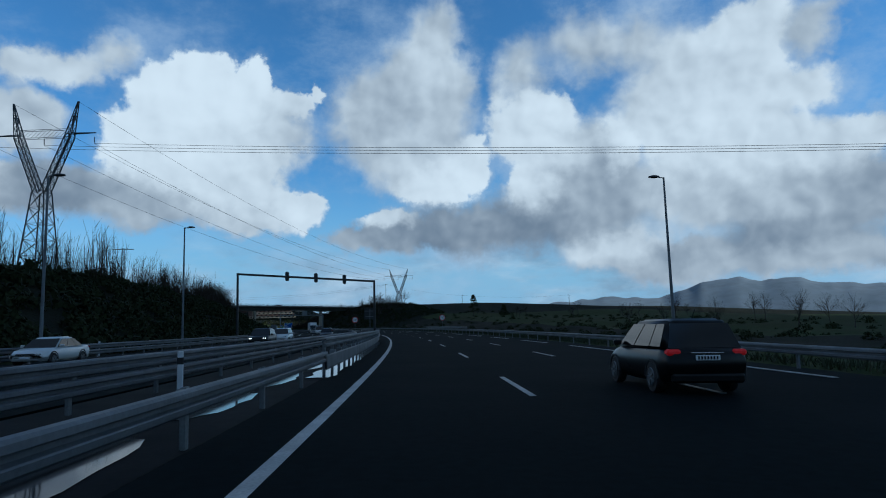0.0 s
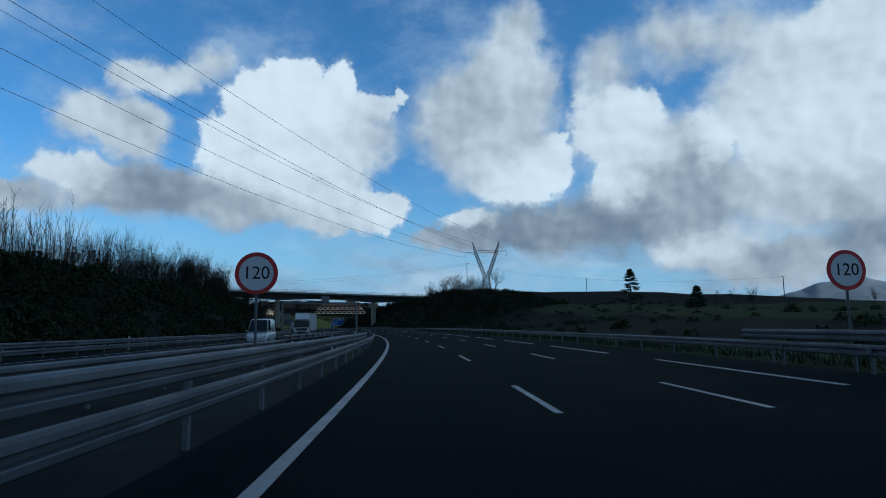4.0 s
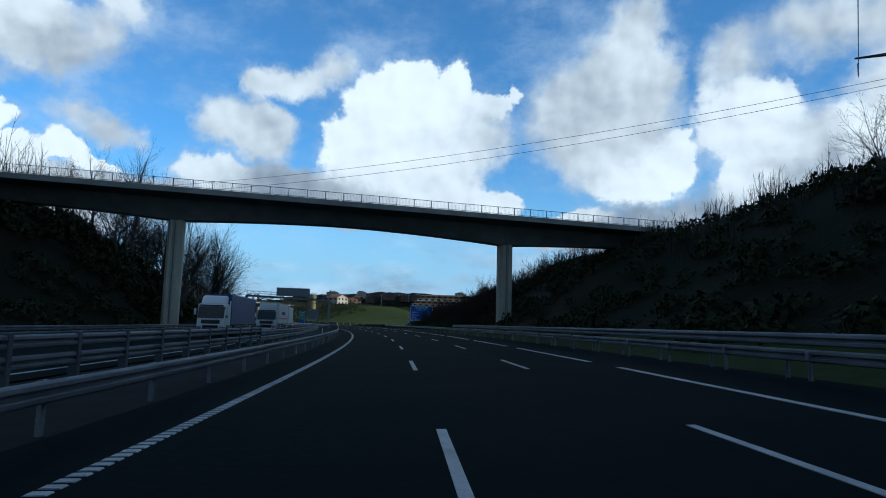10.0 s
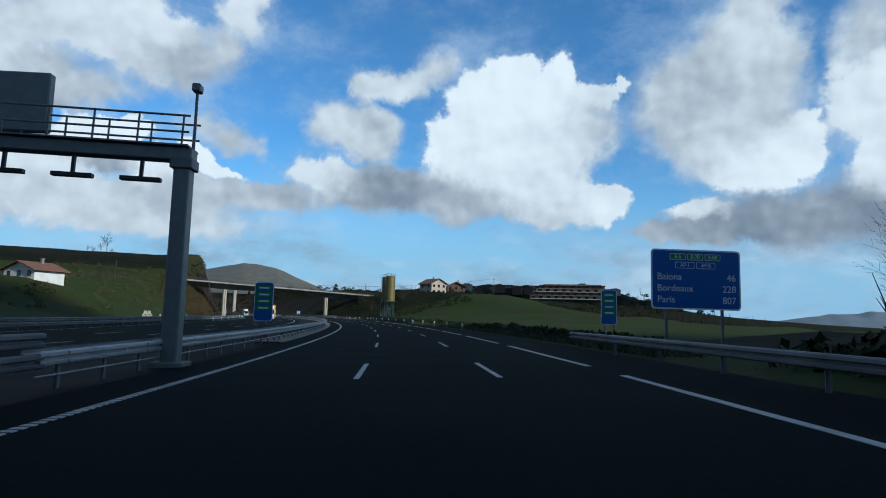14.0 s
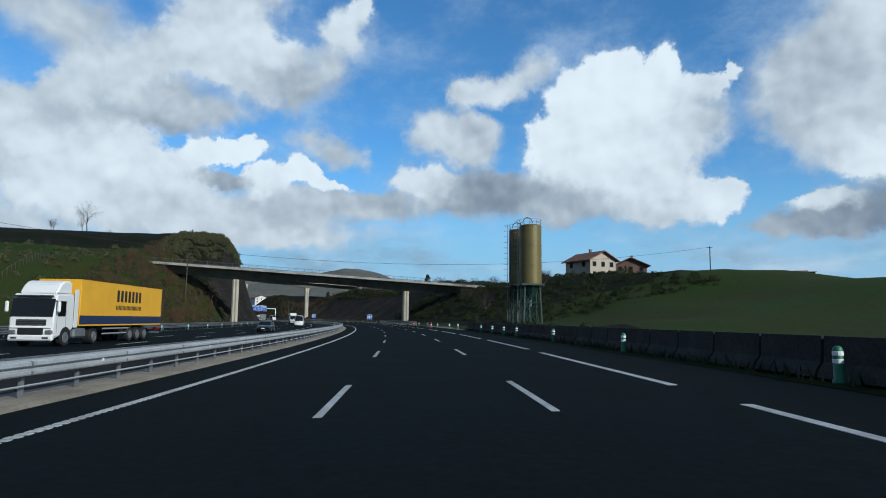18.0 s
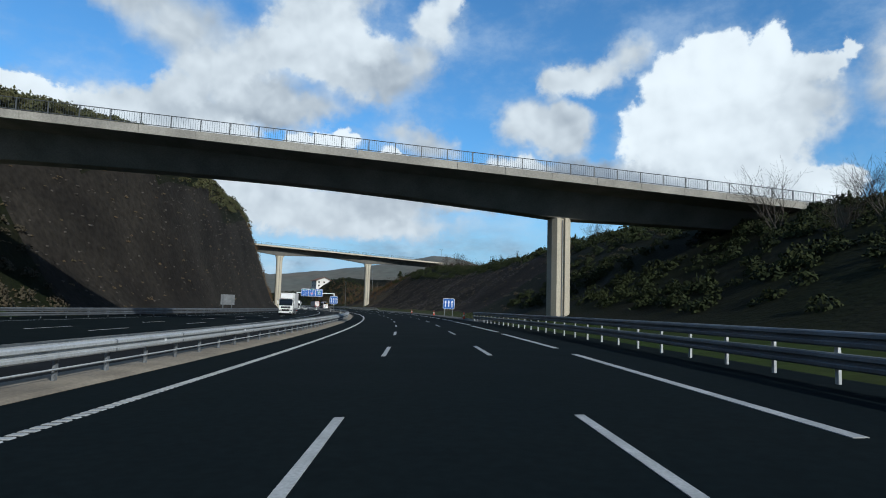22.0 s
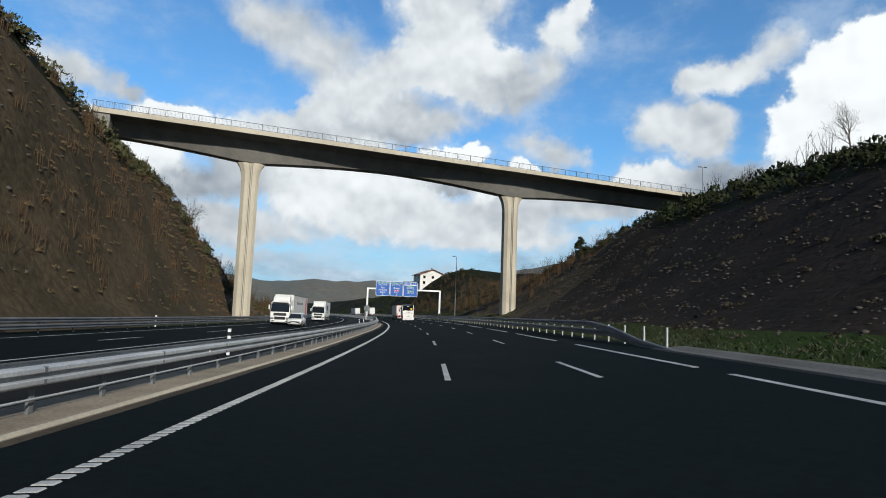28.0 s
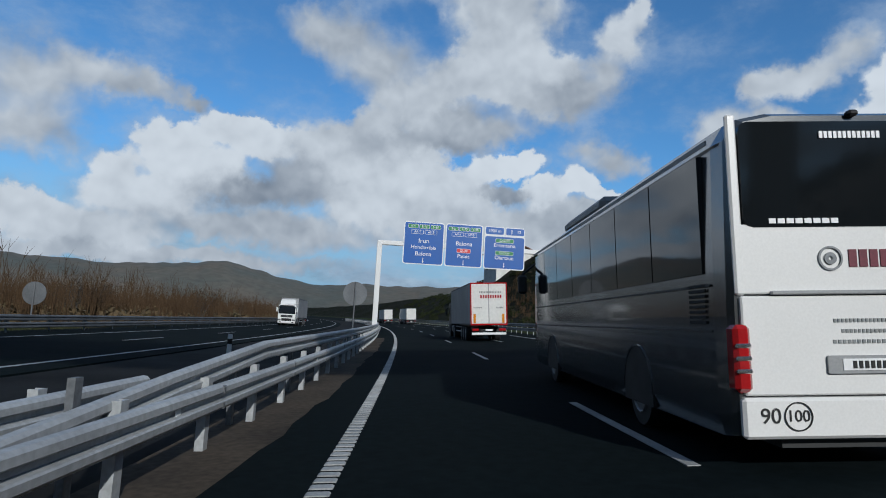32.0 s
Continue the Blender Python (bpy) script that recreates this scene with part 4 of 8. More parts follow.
# ---- bridges ----
def bridge(s_left, s_right, lat_piers, lat_ends, label, deep=1.5, width=8.5, round_pier=True, material=CONCRETE, soffit_pier=None, top=None, stout=(1.25, 1.0)):
    """A road bridge over the motorway. top: deck height at the two ends; soffit_pier: beam depth at the piers."""
    a, b = spot_at(s_left, lat_ends[0]), spot_at(s_right, lat_ends[1])
    a.z = b.z = 0
    d = (b - a)
    length = d.length
    d.normalize()
    m = Matrix.Translation(a) @ Matrix.Rotation(math.atan2(d.y, d.x), 4, "Z")
    ob = thing("road_bridge", label, "bridge", m)
    px = [(l - lat_ends[0]) / (lat_ends[1] - lat_ends[0]) * length for l in lat_piers]

    def deck_z(x):
        return top[0] + (top[1] - top[0]) * x / length

    def depth(x):
        near = min(abs(x - p) for p in px)
        span = (px[1] - px[0]) / 2
        return deep + (soffit_pier - deep) * (1 - min(1.0, near / span)) ** 1.7

    n = 48
    verts, faces = [], []
    hw = width / 2
    for i in range(n + 1):
        x = length * i / n
        z, dp = deck_z(x), depth(x)
        ring = [(-hw, 0), (-hw, -0.5), (-hw + 0.35, -0.58), (-2.7, -0.78), (-0.95, -0.62 - dp), (0.95, -0.62 - dp), (2.7, -0.78), (hw - 0.35, -0.58), (hw, -0.5), (hw, 0)]
        verts += [(x, y, z + dz) for y, dz in ring]
    r = 10
    for i in range(n):
        for k in range(r):
            p, q = i * r + k, i * r + (k + 1) % r
            faces.append((p, q, q + r, p + r))
    faces += [tuple(range(r - 1, -1, -1)), tuple(range(n * r, n * r + r))]
    # shade under the overhang is put into the deck's darker concrete
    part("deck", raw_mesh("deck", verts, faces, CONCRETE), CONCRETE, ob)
    for y in (-hw + 0.16, hw - 0.16):
        for i in range(24):
            bm = bmesh.new()
            x0, x1 = length * i / 24 + 0.02, length * (i + 1) / 24 - 0.02
            z0, z1 = deck_z(x0), deck_z(x1)
            vs = [bm.verts.new((x, y + w, z + h)) for x, z in ((x0, z0), (x1, z1)) for w, h in ((-0.2, -0.5), (0.2, -0.5), (0.2, 0.16), (-0.2, 0.16))]
            for q in ((0, 1, 2, 3), (7, 6, 5, 4), (0, 4, 5, 1), (1, 5, 6, 2), (2, 6, 7, 3), (3, 7, 4, 0)):
                bm.faces.new([vs[j] for j in q])
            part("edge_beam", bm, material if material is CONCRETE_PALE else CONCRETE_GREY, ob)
        rail = part("railing", bmesh.new(), STEEL_DARK, ob)
        bm = bmesh.new()
        x = 0.4
        while x < length:
            z = deck_z(x)
            box(bm, x, y, z + 0.66, 0.08, 0.08, 1.05)
            x += 2.2
        for h in (0.28, 1.16):
            tube(bm, (0, y, deck_z(0) + h), (length, y, deck_z(length) + h), 0.032, n=6)
        x = 0.4
        while x < length:
            z = deck_z(x)
            tube(bm, (x, y, z + 0.28), (x, y, z + 1.15), 0.011, n=3, caps=False)
            x += 0.18
        tidy(bm)
        bm.to_mesh(rail.data)
        bm.free()
        rail.data.materials.clear()
        rail.data.materials.append(STEEL_DARK)
    for k, x in enumerate(px):
        z1 = deck_z(x) - 0.62 - soffit_pier + 0.05
        z0 = -3.0
        bm = bmesh.new()
        w, dp = stout
        outline = [(-w, -dp * 0.55), (-w * 0.62, -dp), (-0.22, -dp), (-0.16, -dp + 0.22), (0.16, -dp + 0.22), (0.22, -dp), (w * 0.62, -dp), (w, -dp * 0.55), (w, dp * 0.55), (w * 0.62, dp), (-w * 0.62, dp), (-w, dp * 0.55)]
        zs = [(z0, 1.0), (z1 - 3.4, 1.0), (z1 - 2.2, 1.03), (z1 - 1.3, 1.13), (z1 - 0.6, 1.32), (z1, 1.62)] if round_pier else [(z0, 1.0), (z1, 1.0)]
        rings = [[bm.verts.new((x + px_ * sc, py_, z)) for px_, py_ in outline] for z, sc in zs]
        for ra, rb in zip(rings, rings[1:]):
            for j in range(len(outline)):
                bm.faces.new((ra[j], ra[(j + 1) % len(outline)], rb[(j + 1) % len(outline)], rb[j]))
        bm.faces.new(rings[0][::-1])
        bm.faces.new(rings[-1])
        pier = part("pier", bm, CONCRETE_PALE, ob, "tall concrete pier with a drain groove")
        bm = bmesh.new()
        tube(bm, (x + 0.0, -dp + 0.16, z0 + 1), (x + 0.0, -dp + 0.16, z1 - 0.2), 0.05, n=8)
        part("drainpipe", bm, GALV_DULL, pier)
    for x, sgn in ((0.0, 1), (length, -1)):
        bm = bmesh.new()
        z = deck_z(x)
        prism(bm, [(-hw + 0.2, z - 5.5), (hw - 0.2, z - 5.5), (hw - 0.2, z - 0.6), (-hw + 0.2, z - 0.6)], x - sgn * 1.5, x + sgn * 2.2)
        part("abutment", bm, CONCRETE, ob)
    return ob


bridge(411.0, 416.0, (-21.7, 20.6), (-46, 50), "grey concrete road bridge with steel railings over the motorway", deep=1.7, width=10.4, round_pier=False, soffit_pier=2.6, top=(17.15, 14.95), stout=(0.92, 1.1))
bridge(790.5, 801.2, (-30.6, 19.5), (-54, 46), "concrete road bridge with a haunched beam beside a rock cutting", deep=1.7, width=10.4, round_pier=False, soffit_pier=2.4, top=(16.5, 12.3), stout=(0.92, 1.1))
bridge(1035.0, 1059.0, (-21.3, 21.3), (-42, 60), "tall concrete road bridge with flared piers over the motorway", deep=1.9, width=10.4, round_pier=True, soffit_pier=3.3, top=(28.2, 25.6), material=CONCRETE_PALE)


# ---- gantries, signs and masts ----
FACE_US = pose(0, 0, 0, 90, 0, 0)


def rounded_plate(bm, x0, x1, z0, z1, y0, y1, r):
    pts = []
    for cx, cz, a0 in ((x1 - r, z1 - r, 0), (x0 + r, z1 - r, 90), (x0 + r, z0 + r, 180), (x1 - r, z0 + r, 270)):
        for k in range(4):
            a = radians(a0 + 30 * k)
            pts.append((cx + r * math.cos(a), cz + r * math.sin(a)))
    rows = [[bm.verts.new((x, y, z)) for x, z in pts] for y in (y0, y1)]
    n = len(pts)
    for k in range(n):
        bm.faces.new((rows[0][k], rows[0][(k + 1) % n], rows[1][(k + 1) % n], rows[1][k]))
    bm.faces.new(rows[0])
    bm.faces.new(rows[1][::-1])


def panel(parent, name, x0, x1, z0, z1, y, face, border=0.07, label=""):
    """A road sign's plate with a rounded white border and a coloured face towards -y."""
    bm = bmesh.new()
    rounded_plate(bm, x0, x1, z0, z1, y, y + 0.05, min(0.25, (z1 - z0) * 0.2))
    plate = part(name, bm, WHITE_SIGN, parent, label)
    if face is not WHITE_SIGN:
        bm = bmesh.new()
        rounded_plate(bm, x0 + border, x1 - border, z0 + border, z1 - border, y - 0.006, y + 0.01, min(0.2, (z1 - z0) * 0.18))
        part("face", bm, face, plate)
    return plate


def sign_text(plate, text, x, z, y, size, material=None, align="CENTER"):
    words(text, size, material or WHITE_SIGN, plate, Matrix.Translation((x, y - 0.014, z)) @ FACE_US, align=align)


def tag(plate, text, x, z, y, w, h, face):
    bm = bmesh.new()
    rounded_plate(bm, x - w / 2, x + w / 2, z - h / 2, z + h / 2, y - 0.011, y, h * 0.15)
    t = part("road_number_tag", bm, WHITE_SIGN, plate)
    bm = bmesh.new()
    rounded_plate(bm, x - w / 2 + 0.03, x + w / 2 - 0.03, z - h / 2 + 0.03, z + h / 2 - 0.03, y - 0.015, y - 0.005, h * 0.12)
    part("tag_face", bm, face, plate)
    words(text, h * 0.78, WHITE_SIGN, plate, Matrix.Translation((x, y - 0.021, z)) @ FACE_US, align="CENTER")


def arrow(plate, x, z, y, size, up=False):
    s = size if up else -size
    bm = bmesh.new()
    outline = [(-0.065, -0.5), (0.065, -0.5), (0.065, 0.2), (0.17, 0.18), (0.0, 0.5), (-0.17, 0.18), (-0.065, 0.2)]
    rows = [[bm.verts.new((x + a * size, yy, z + b * s)) for a, b in outline] for yy in (y - 0.016, y)]
    n = len(outline)
    for k in range(n):
        bm.faces.new((rows[0][k], rows[0][(k + 1) % n], rows[1][(k + 1) % n], rows[1][k]))
    bm.faces.new(rows[0])
    bm.faces.new(rows[1][::-1])
    part("arrow", bm, WHITE_SIGN, plate)


def level_at(s, lat):
    return spot_at(s, lat).z


# signal portal over the oncoming lanes
m = stand(78.2, -1.75)
g = thing("signal_gantry", "dark steel portal carrying three black signal heads", "gantry", m)
z0 = m.translation.z
bm = bmesh.new()
tube(bm, (0, 0, -0.4), (0, 0, 7.55 - z0), 0.16, 0.14, 10)
part("post", bm, DARK, g)
bm = bmesh.new()
tube(bm, (-17.6, 0, -0.8), (-17.6, 0, 8.85 - z0), 0.16, 0.14, 10)
part("post", bm, DARK, g)
bm = bmesh.new()
box(bm, -8.8, 0, 8.2 - z0, 17.9, 0.24, 0.26, 0.03, Matrix.Translation((-8.8, 0, 8.2 - z0)) @ Matrix.Rotation(math.atan2(1.3, 17.6), 4, "Y") @ Matrix.Translation((8.8, 0, z0 - 8.2)))
part("crossbeam", bm, DARK, g)
for x in (-11.3, -7.6, -3.9):
    zc = 7.6 - x * 1.3 / 17.6 - z0
    bm = bmesh.new()
    pts = [(0.24 * math.cos(radians(a)), (0.42 if a < 180 else -0.42) + 0.24 * math.sin(radians(a)) * 0.8) for a in range(0, 360, 24)]
    rows = [[bm.verts.new((x + px_, yy, zc + pz)) for px_, pz in pts] for yy in (-0.22, 0.22)]
    for k in range(len(pts)):
        bm.faces.new((rows[0][k], rows[0][(k + 1) % len(pts)], rows[1][(k + 1) % len(pts)], rows[1][k]))
    bm.faces.new(rows[0])
    bm.faces.new(rows[1][::-1])
    head = part("signal_head", bm, DARK, g)
    for dz in (-0.36, 0.0, 0.36):
        bm = bmesh.new()
        tube(bm, (x, 0.2, zc + dz), (x, 0.42, zc + dz), 0.12, 0.12, 10, caps=False)
        part("visor", bm, BLACK, head)


def walkway_gantry(s, lat0, lat1, z_left, z_right, label, box_lat, box_z, aerials, pole):
    m = stand(s, lat1)
    z0 = m.translation.z
    w = lat1 - lat0
    g = thing("road_gantry", label, "gantry", m)
    for x, zt in ((0.0, z_right), (-w, z_left)):
        bm = bmesh.new()
        box(bm, x, 0, (zt - z0 - 1.0) / 2, 0.5, 0.55, zt - z0 + 1.0, 0.04)
        post = part("post", bm, SIGN_BACK, g)
        bm = bmesh.new()
        box(bm, x, 0, zt - z0 - 0.35, 0.7, 0.72, 0.35, 0.03)
        part("collar", bm, GALV_DULL, post)
        bm = bmesh.new()
        box(bm, x, 0, -0.1, 1.0, 1.0, 0.5, 0.03)
        part("footing", bm, CONCRETE, post)
    shear = Matrix.Translation((0, 0, z_right - z0)) @ Matrix.Rotation(math.atan2(z_left - z_right, w), 4, "Y")
    bm = bmesh.new()
    box(bm, -w / 2, 0, -0.05, w + 0.6, 0.6, 0.42, 0.03)
    bm.transform(shear)
    part("beam", bm, SIGN_BACK, g)
    bm = bmesh.new()
    box(bm, -w / 2, 0.1, 0.2, w + 0.4, 1.1, 0.05)
    bm.transform(shear)
    part("walkway", bm, SIGN_BACK, g)
    for y in (-0.42, 0.62):
        bm = bmesh.new()
        for h in (0.62, 1.15):
            tube(bm, (-w - 0.2, y, h), (0.2, y, h), 0.035, n=6)
        bm.transform(shear)
        part("handrail", bm, SIGN_BACK, g)
        n = int(w / 1.3)
        for k in range(n + 1):
            bm = bmesh.new()
            box(bm, -w * k / n, y, 0.68, 0.05, 0.05, 1.0)
            bm.transform(shear)
            part("baluster", bm, SIGN_BACK, g)
    bm = bmesh.new()
    box(bm, (box_lat[0] + box_lat[1]) / 2 - lat1, 0.75, (box_z[0] + box_z[1]) / 2 - z0, box_lat[1] - box_lat[0], 0.35, box_z[1] - box_z[0], 0.04)
    cab = part("message_board", bm, SIGN_BACK, g, "grey back of an electronic message board")
    for k in range(1, max(2, int((box_lat[1] - box_lat[0]) / 1.5))):
        x = box_lat[0] - lat1 + k * 1.5
        bm = bmesh.new()
        box(bm, x, 0.55, (box_z[0] + box_z[1]) / 2 - z0, 0.09, 0.06, box_z[1] - box_z[0] - 0.2)
        part("rib", bm, GALV_DULL, cab)
    if aerials:
        for k in range(9):
            x = -1.2 - k * (w - 2.5) / 8
            bm = bmesh.new()
            box(bm, x, -0.25, -0.62, 0.10, 0.10, 0.55)
            box(bm, x, -0.25, -0.95, 1.25, 0.22, 0.14, 0.02)
            bm.transform(shear)
            part("toll_aerial", bm, DARK, g)
    else:
        for k in range(6):
            bm = bmesh.new()
            box(bm, -1.5 - k * (w - 3) / 5, -0.2, -0.35, 0.14, 0.2, 0.3, 0.02)
            bm.transform(shear)
            part("detector", bm, DARK, g)
    if pole:
        bm = bmesh.new()
        tube(bm, (0.15, 0.3, z_right - z0), (0.15, 0.3, z_right - z0 + 2.2), 0.05)
        part("camera_pole", bm, SIGN_BACK, g)
        bm = bmesh.new()
        box(bm, 0.15, 0.3, z_right - z0 + 2.3, 0.28, 0.4, 0.28, 0.04)
        part("camera", bm, SIGN_BACK, g)
    return g


walkway_gantry(300, -20.9, -1.6, 8.15, 7.75, "galvanised walkway gantry with railings over the oncoming lanes", (-10.9, -8.8), (8.2, 9.9), False, False)
walkway_gantry(487, -20.7, -1.5, 7.1, 6.6, "galvanised toll gantry with aerials and a message board", (-14.0, -6.2), (7.3, 9.3), True, True)

# destination gantry at the end
m = stand(1143, -1.2)
z0 = m.translation.z
g = thing("sign_gantry", "white steel gantry with three blue destination signs", "gantry", m)
arm_z = 9.55 - z0
for x in (0.0, 23.0):
    bm = bmesh.new()
    box(bm, x, 0, arm_z / 2 - 0.6, 0.55, 0.5, arm_z + 1.2, 0.05)
    part("post", bm, WHITE_CAR, g)
bm = bmesh.new()
box(bm, 11.5, 0, arm_z, 23.5, 0.4, 0.5, 0.05)
part("arm", bm, WHITE_CAR, g)
tops = 12.0 - z0
p1 = panel(g, "destination_sign", 2.5, 6.85, 7.4 - z0, tops, -0.36, BLUE_SIGN, 0.1)
p2 = panel(g, "destination_sign", 7.0, 11.05, 7.4 - z0, tops + 0.05, -0.36, BLUE_SIGN, 0.1)
p3 = panel(g, "destination_sign", 11.2, 15.7, 7.4 - z0, tops - 0.95, -0.36, BLUE_SIGN, 0.1)
p4 = panel(g, "distance_sign", 11.25, 13.4, tops - 0.9, tops + 0.02, -0.36, BLUE_SIGN, 0.08)
p5 = panel(g, "exit_sign", 13.5, 15.65, tops - 0.9, tops + 0.02, -0.36, BLUE_SIGN, 0.08)
for p, x, rows in ((p1, 4.68, (("Irun", 2.05, 0.72), ("Hondarribia", 2.75, 0.56), ("Baiona", 3.45, 0.66))), (p2, 9.02, (("Baiona", 2.1, 0.68), ("Pasaia", 3.45, 0.56)))):
    for k, t in enumerate(("E-5", "E-70", "E-80")):
        tag(p, t, x - 1.2 + 1.2 * k, tops - 0.5, -0.366, 1.1, 0.42, GREEN_SIGN)
    for k, t in enumerate(("AP-1", "AP-8")):
        tag(p, t, x - 0.72 + 1.44 * k, tops - 1.1, -0.366, 1.3, 0.45, BLUE_SIGN)
    for t, dz, size in rows:
        sign_text(p, t, x, tops - dz, -0.366, size)
    arrow(p, x, 7.85 - z0, -0.362, 0.55)
tag(p2, "GI-20", 9.02, tops - 2.85, -0.366, 1.5, 0.46, RED_SIGN)
for t, tz, num in (("Errenteria", tops - 2.0, "GI-2132"), ("Oiartzun", tops - 3.35, "GI-2134")):
    sign_text(p3, t, 13.45, tz, -0.366, 0.58)
    tag(p3, num, 13.45, tz + 0.52, -0.366, 2.0, 0.44, GREEN_SIGN)
arrow(p3, 13.45, 7.85 - z0, -0.362, 0.5)
sign_text(p4, "1000 m", 12.33, tops - 0.45, -0.366, 0.46)
sign_text(p5, "12", 15.0, tops - 0.45, -0.366, 0.46)
arrow(p5, 14.2, tops - 0.45, -0.362, 0.5, up=True)

# distance sign beside the shoulder
m = stand(508, 26.0, level=0.2)
g = thing("distance_sign", "large blue distance sign on two steel legs", "road sign", m)
for x in (-2.0, 2.0):
    bm = bmesh.new()
    box(bm, x, 0.1, 1.4, 0.16, 0.16, 4.4)
    part("leg", bm, GALV, g)
p = panel(g, "board", -3.1, 3.3, 2.4, 6.5, -0.06, BLUE_SIGN, 0.1)
for k, t in enumerate(("E-5", "E-70", "E-80")):
    tag(p, t, -1.2 + 1.25 * k, 6.0, -0.066, 1.12, 0.44, GREEN_SIGN)
for k, t in enumerate(("AP-1", "AP-8")):
    tag(p, t, -0.7 + 1.5 * k, 5.42, -0.066, 1.35, 0.44, BLUE_SIGN)
for k, (t, km) in enumerate((("Baiona", "46"), ("Bordeaux", "228"), ("Paris", "807"))):
    sign_text(p, t, -2.7, 4.6 - 0.78 * k, -0.066, 0.66, align="LEFT")
    sign_text(p, km, 2.95, 4.6 - 0.78 * k, -0.066, 0.66, align="RIGHT")


def toll_panel(s, lat, rows):
    m = stand(s, lat)
    g = thing("toll_sign", "tall blue panel with green bands beside the carriageway", "road sign", m, "toll signs")
    for x in (-0.5, 0.5):
        bm = bmesh.new()
        box(bm, x, 0.08, 1.4, 0.09, 0.09, 2.9)
        part("leg", bm, GALV, g)
    p = panel(g, "board", -0.85, 0.85, 1.0, 4.6, 0.0, BLUE_SIGN, 0.05)
    for k in range(4):
        bm = bmesh.new()
        rounded_plate(bm, -0.7, 0.7, 2.0 + 0.62 * k, 2.45 + 0.62 * k, -0.014, 0.0, 0.05)
        band = part("green_band", bm, GREEN_SIGN, p)
        bm = bmesh.new()
        box(bm, 0, -0.018, 2.22 + 0.62 * k, 0.9, 0.01, 0.14)
        part("bar", bm, WHITE_SIGN, p)


toll_panel(527, -6.0, 4)
toll_panel(530, 28.6, 4)


def arrows_sign(s, lat, z0, z1, w, legs):
    m = stand(s, lat)
    base = m.translation.z
    g = thing("lane_sign", "blue sign with three white upward arrows on grey legs", "road sign", m, "lane signs")
    for x in legs:
        bm = bmesh.new()
        box(bm, x, 0.08, (z1 - base) / 2 - 0.15, 0.11, 0.09, z1 - base + 0.1)
        part("leg", bm, GALV, g)
    p = panel(g, "board", -w / 2, w / 2, z0 - base, z1 - base, 0.0, BLUE_SIGN, 0.05)
    for k in (-1, 0, 1):
        arrow(p, k * w * 0.28, (z0 + z1) / 2 - base, 0.004, (z1 - z0) * 0.64, up=True)


arrows_sign(845, 14.7, 1.75, 3.5, 1.95, (-0.65, 0.65))
arrows_sign(862, -4.8, 2.05, 3.5, 1.5, (0.0,))


def plain_sign(s, lat, z0, z1, w, legs, label, name="sign_back", material=SIGN_BACK, turn=0.0):
    m = stand(s, lat, turn=turn)
    base = m.translation.z
    g = thing("road_sign", label, "road sign", m)
    for x in legs:
        bm = bmesh.new()
        box(bm, x, -0.06, (z1 - base) / 2 - 0.3, 0.1, 0.08, z1 - base + 0.3)
        part("leg", bm, GALV, g)
    bm = bmesh.new()
    rounded_plate(bm, -w / 2, w / 2, z0 - base, z1 - base, 0.0, 0.05, 0.06)
    p = part("board", bm, material, g)
    for z in (z0 + (z1 - z0) * 0.25, z0 + (z1 - z0) * 0.75):
        bm = bmesh.new()
        box(bm, 0, -0.02, z - base, w * 0.92, 0.03, 0.07)
        part("stiffener", bm, GALV_DULL, p)


plain_sign(863, -24.3, 1.3, 3.2, 2.5, (-0.8, 0.8), "grey back of a rectangular road sign on two legs", material=GALV_DULL)
plain_sign(345, -19.9, 2.1, 4.3, 2.9, (0.0,), "pale back of a rectangular road sign", material=GALV)
plain_sign(88.3, -2.4, 2.68, 4.3, 1.6, (0.0,), "dark back of a square road sign by the barrier", material=DARK)
plain_sign(30, -24.0, 3.0, 6.0, 3.0, (-1.0, 1.0), "dark back of a large sign on the bank")
plain_sign(472, -5.6, 1.9, 4.1, 2.4, (0.0,), "grey back of a sign by the toll gantry")


def round_sign(s, lat, z, r, label, text=None, turn=0.0):
    m = stand(s, lat, turn=turn)
    base = m.translation.z
    g = thing("round_sign", label, "road sign", m, "round signs")
    bm = bmesh.new()
    back = 0.07 if text else -0.06
    tube(bm, (0, back, -0.4), (0, back, z - base + r * 0.95), 0.05, n=8)
    part("post", bm, GALV, g)
    bm = bmesh.new()
    tube(bm, (0, 0.0, z - base), (0, 0.03, z - base), r, n=28)
    p = part("disc", bm, RED_SIGN if text else GALV, g)
    if text:
        bm = bmesh.new()
        tube(bm, (0, -0.008, z - base), (0, 0.01, z - base), r * 0.8, n=28)
        part("face", bm, WHITE_SIGN, p)
        words(text, r * 0.85, BLACK, p, Matrix.Translation((0, -0.014, z - base)) @ FACE_US, align="CENTER")


round_sign(1121, -2.2, 3.1, 0.85, "grey back of a round sign at the barrier")
round_sign(1115, -20.9, 1.8, 0.7, "grey back of a round sign beyond the far lanes")
round_sign(150, 17.6, 3.4, 0.75, "round speed limit sign with red rim on a post", "120")
round_sign(150, -3.9, 3.4, 0.75, "round speed limit sign with red rim by the median", "120")


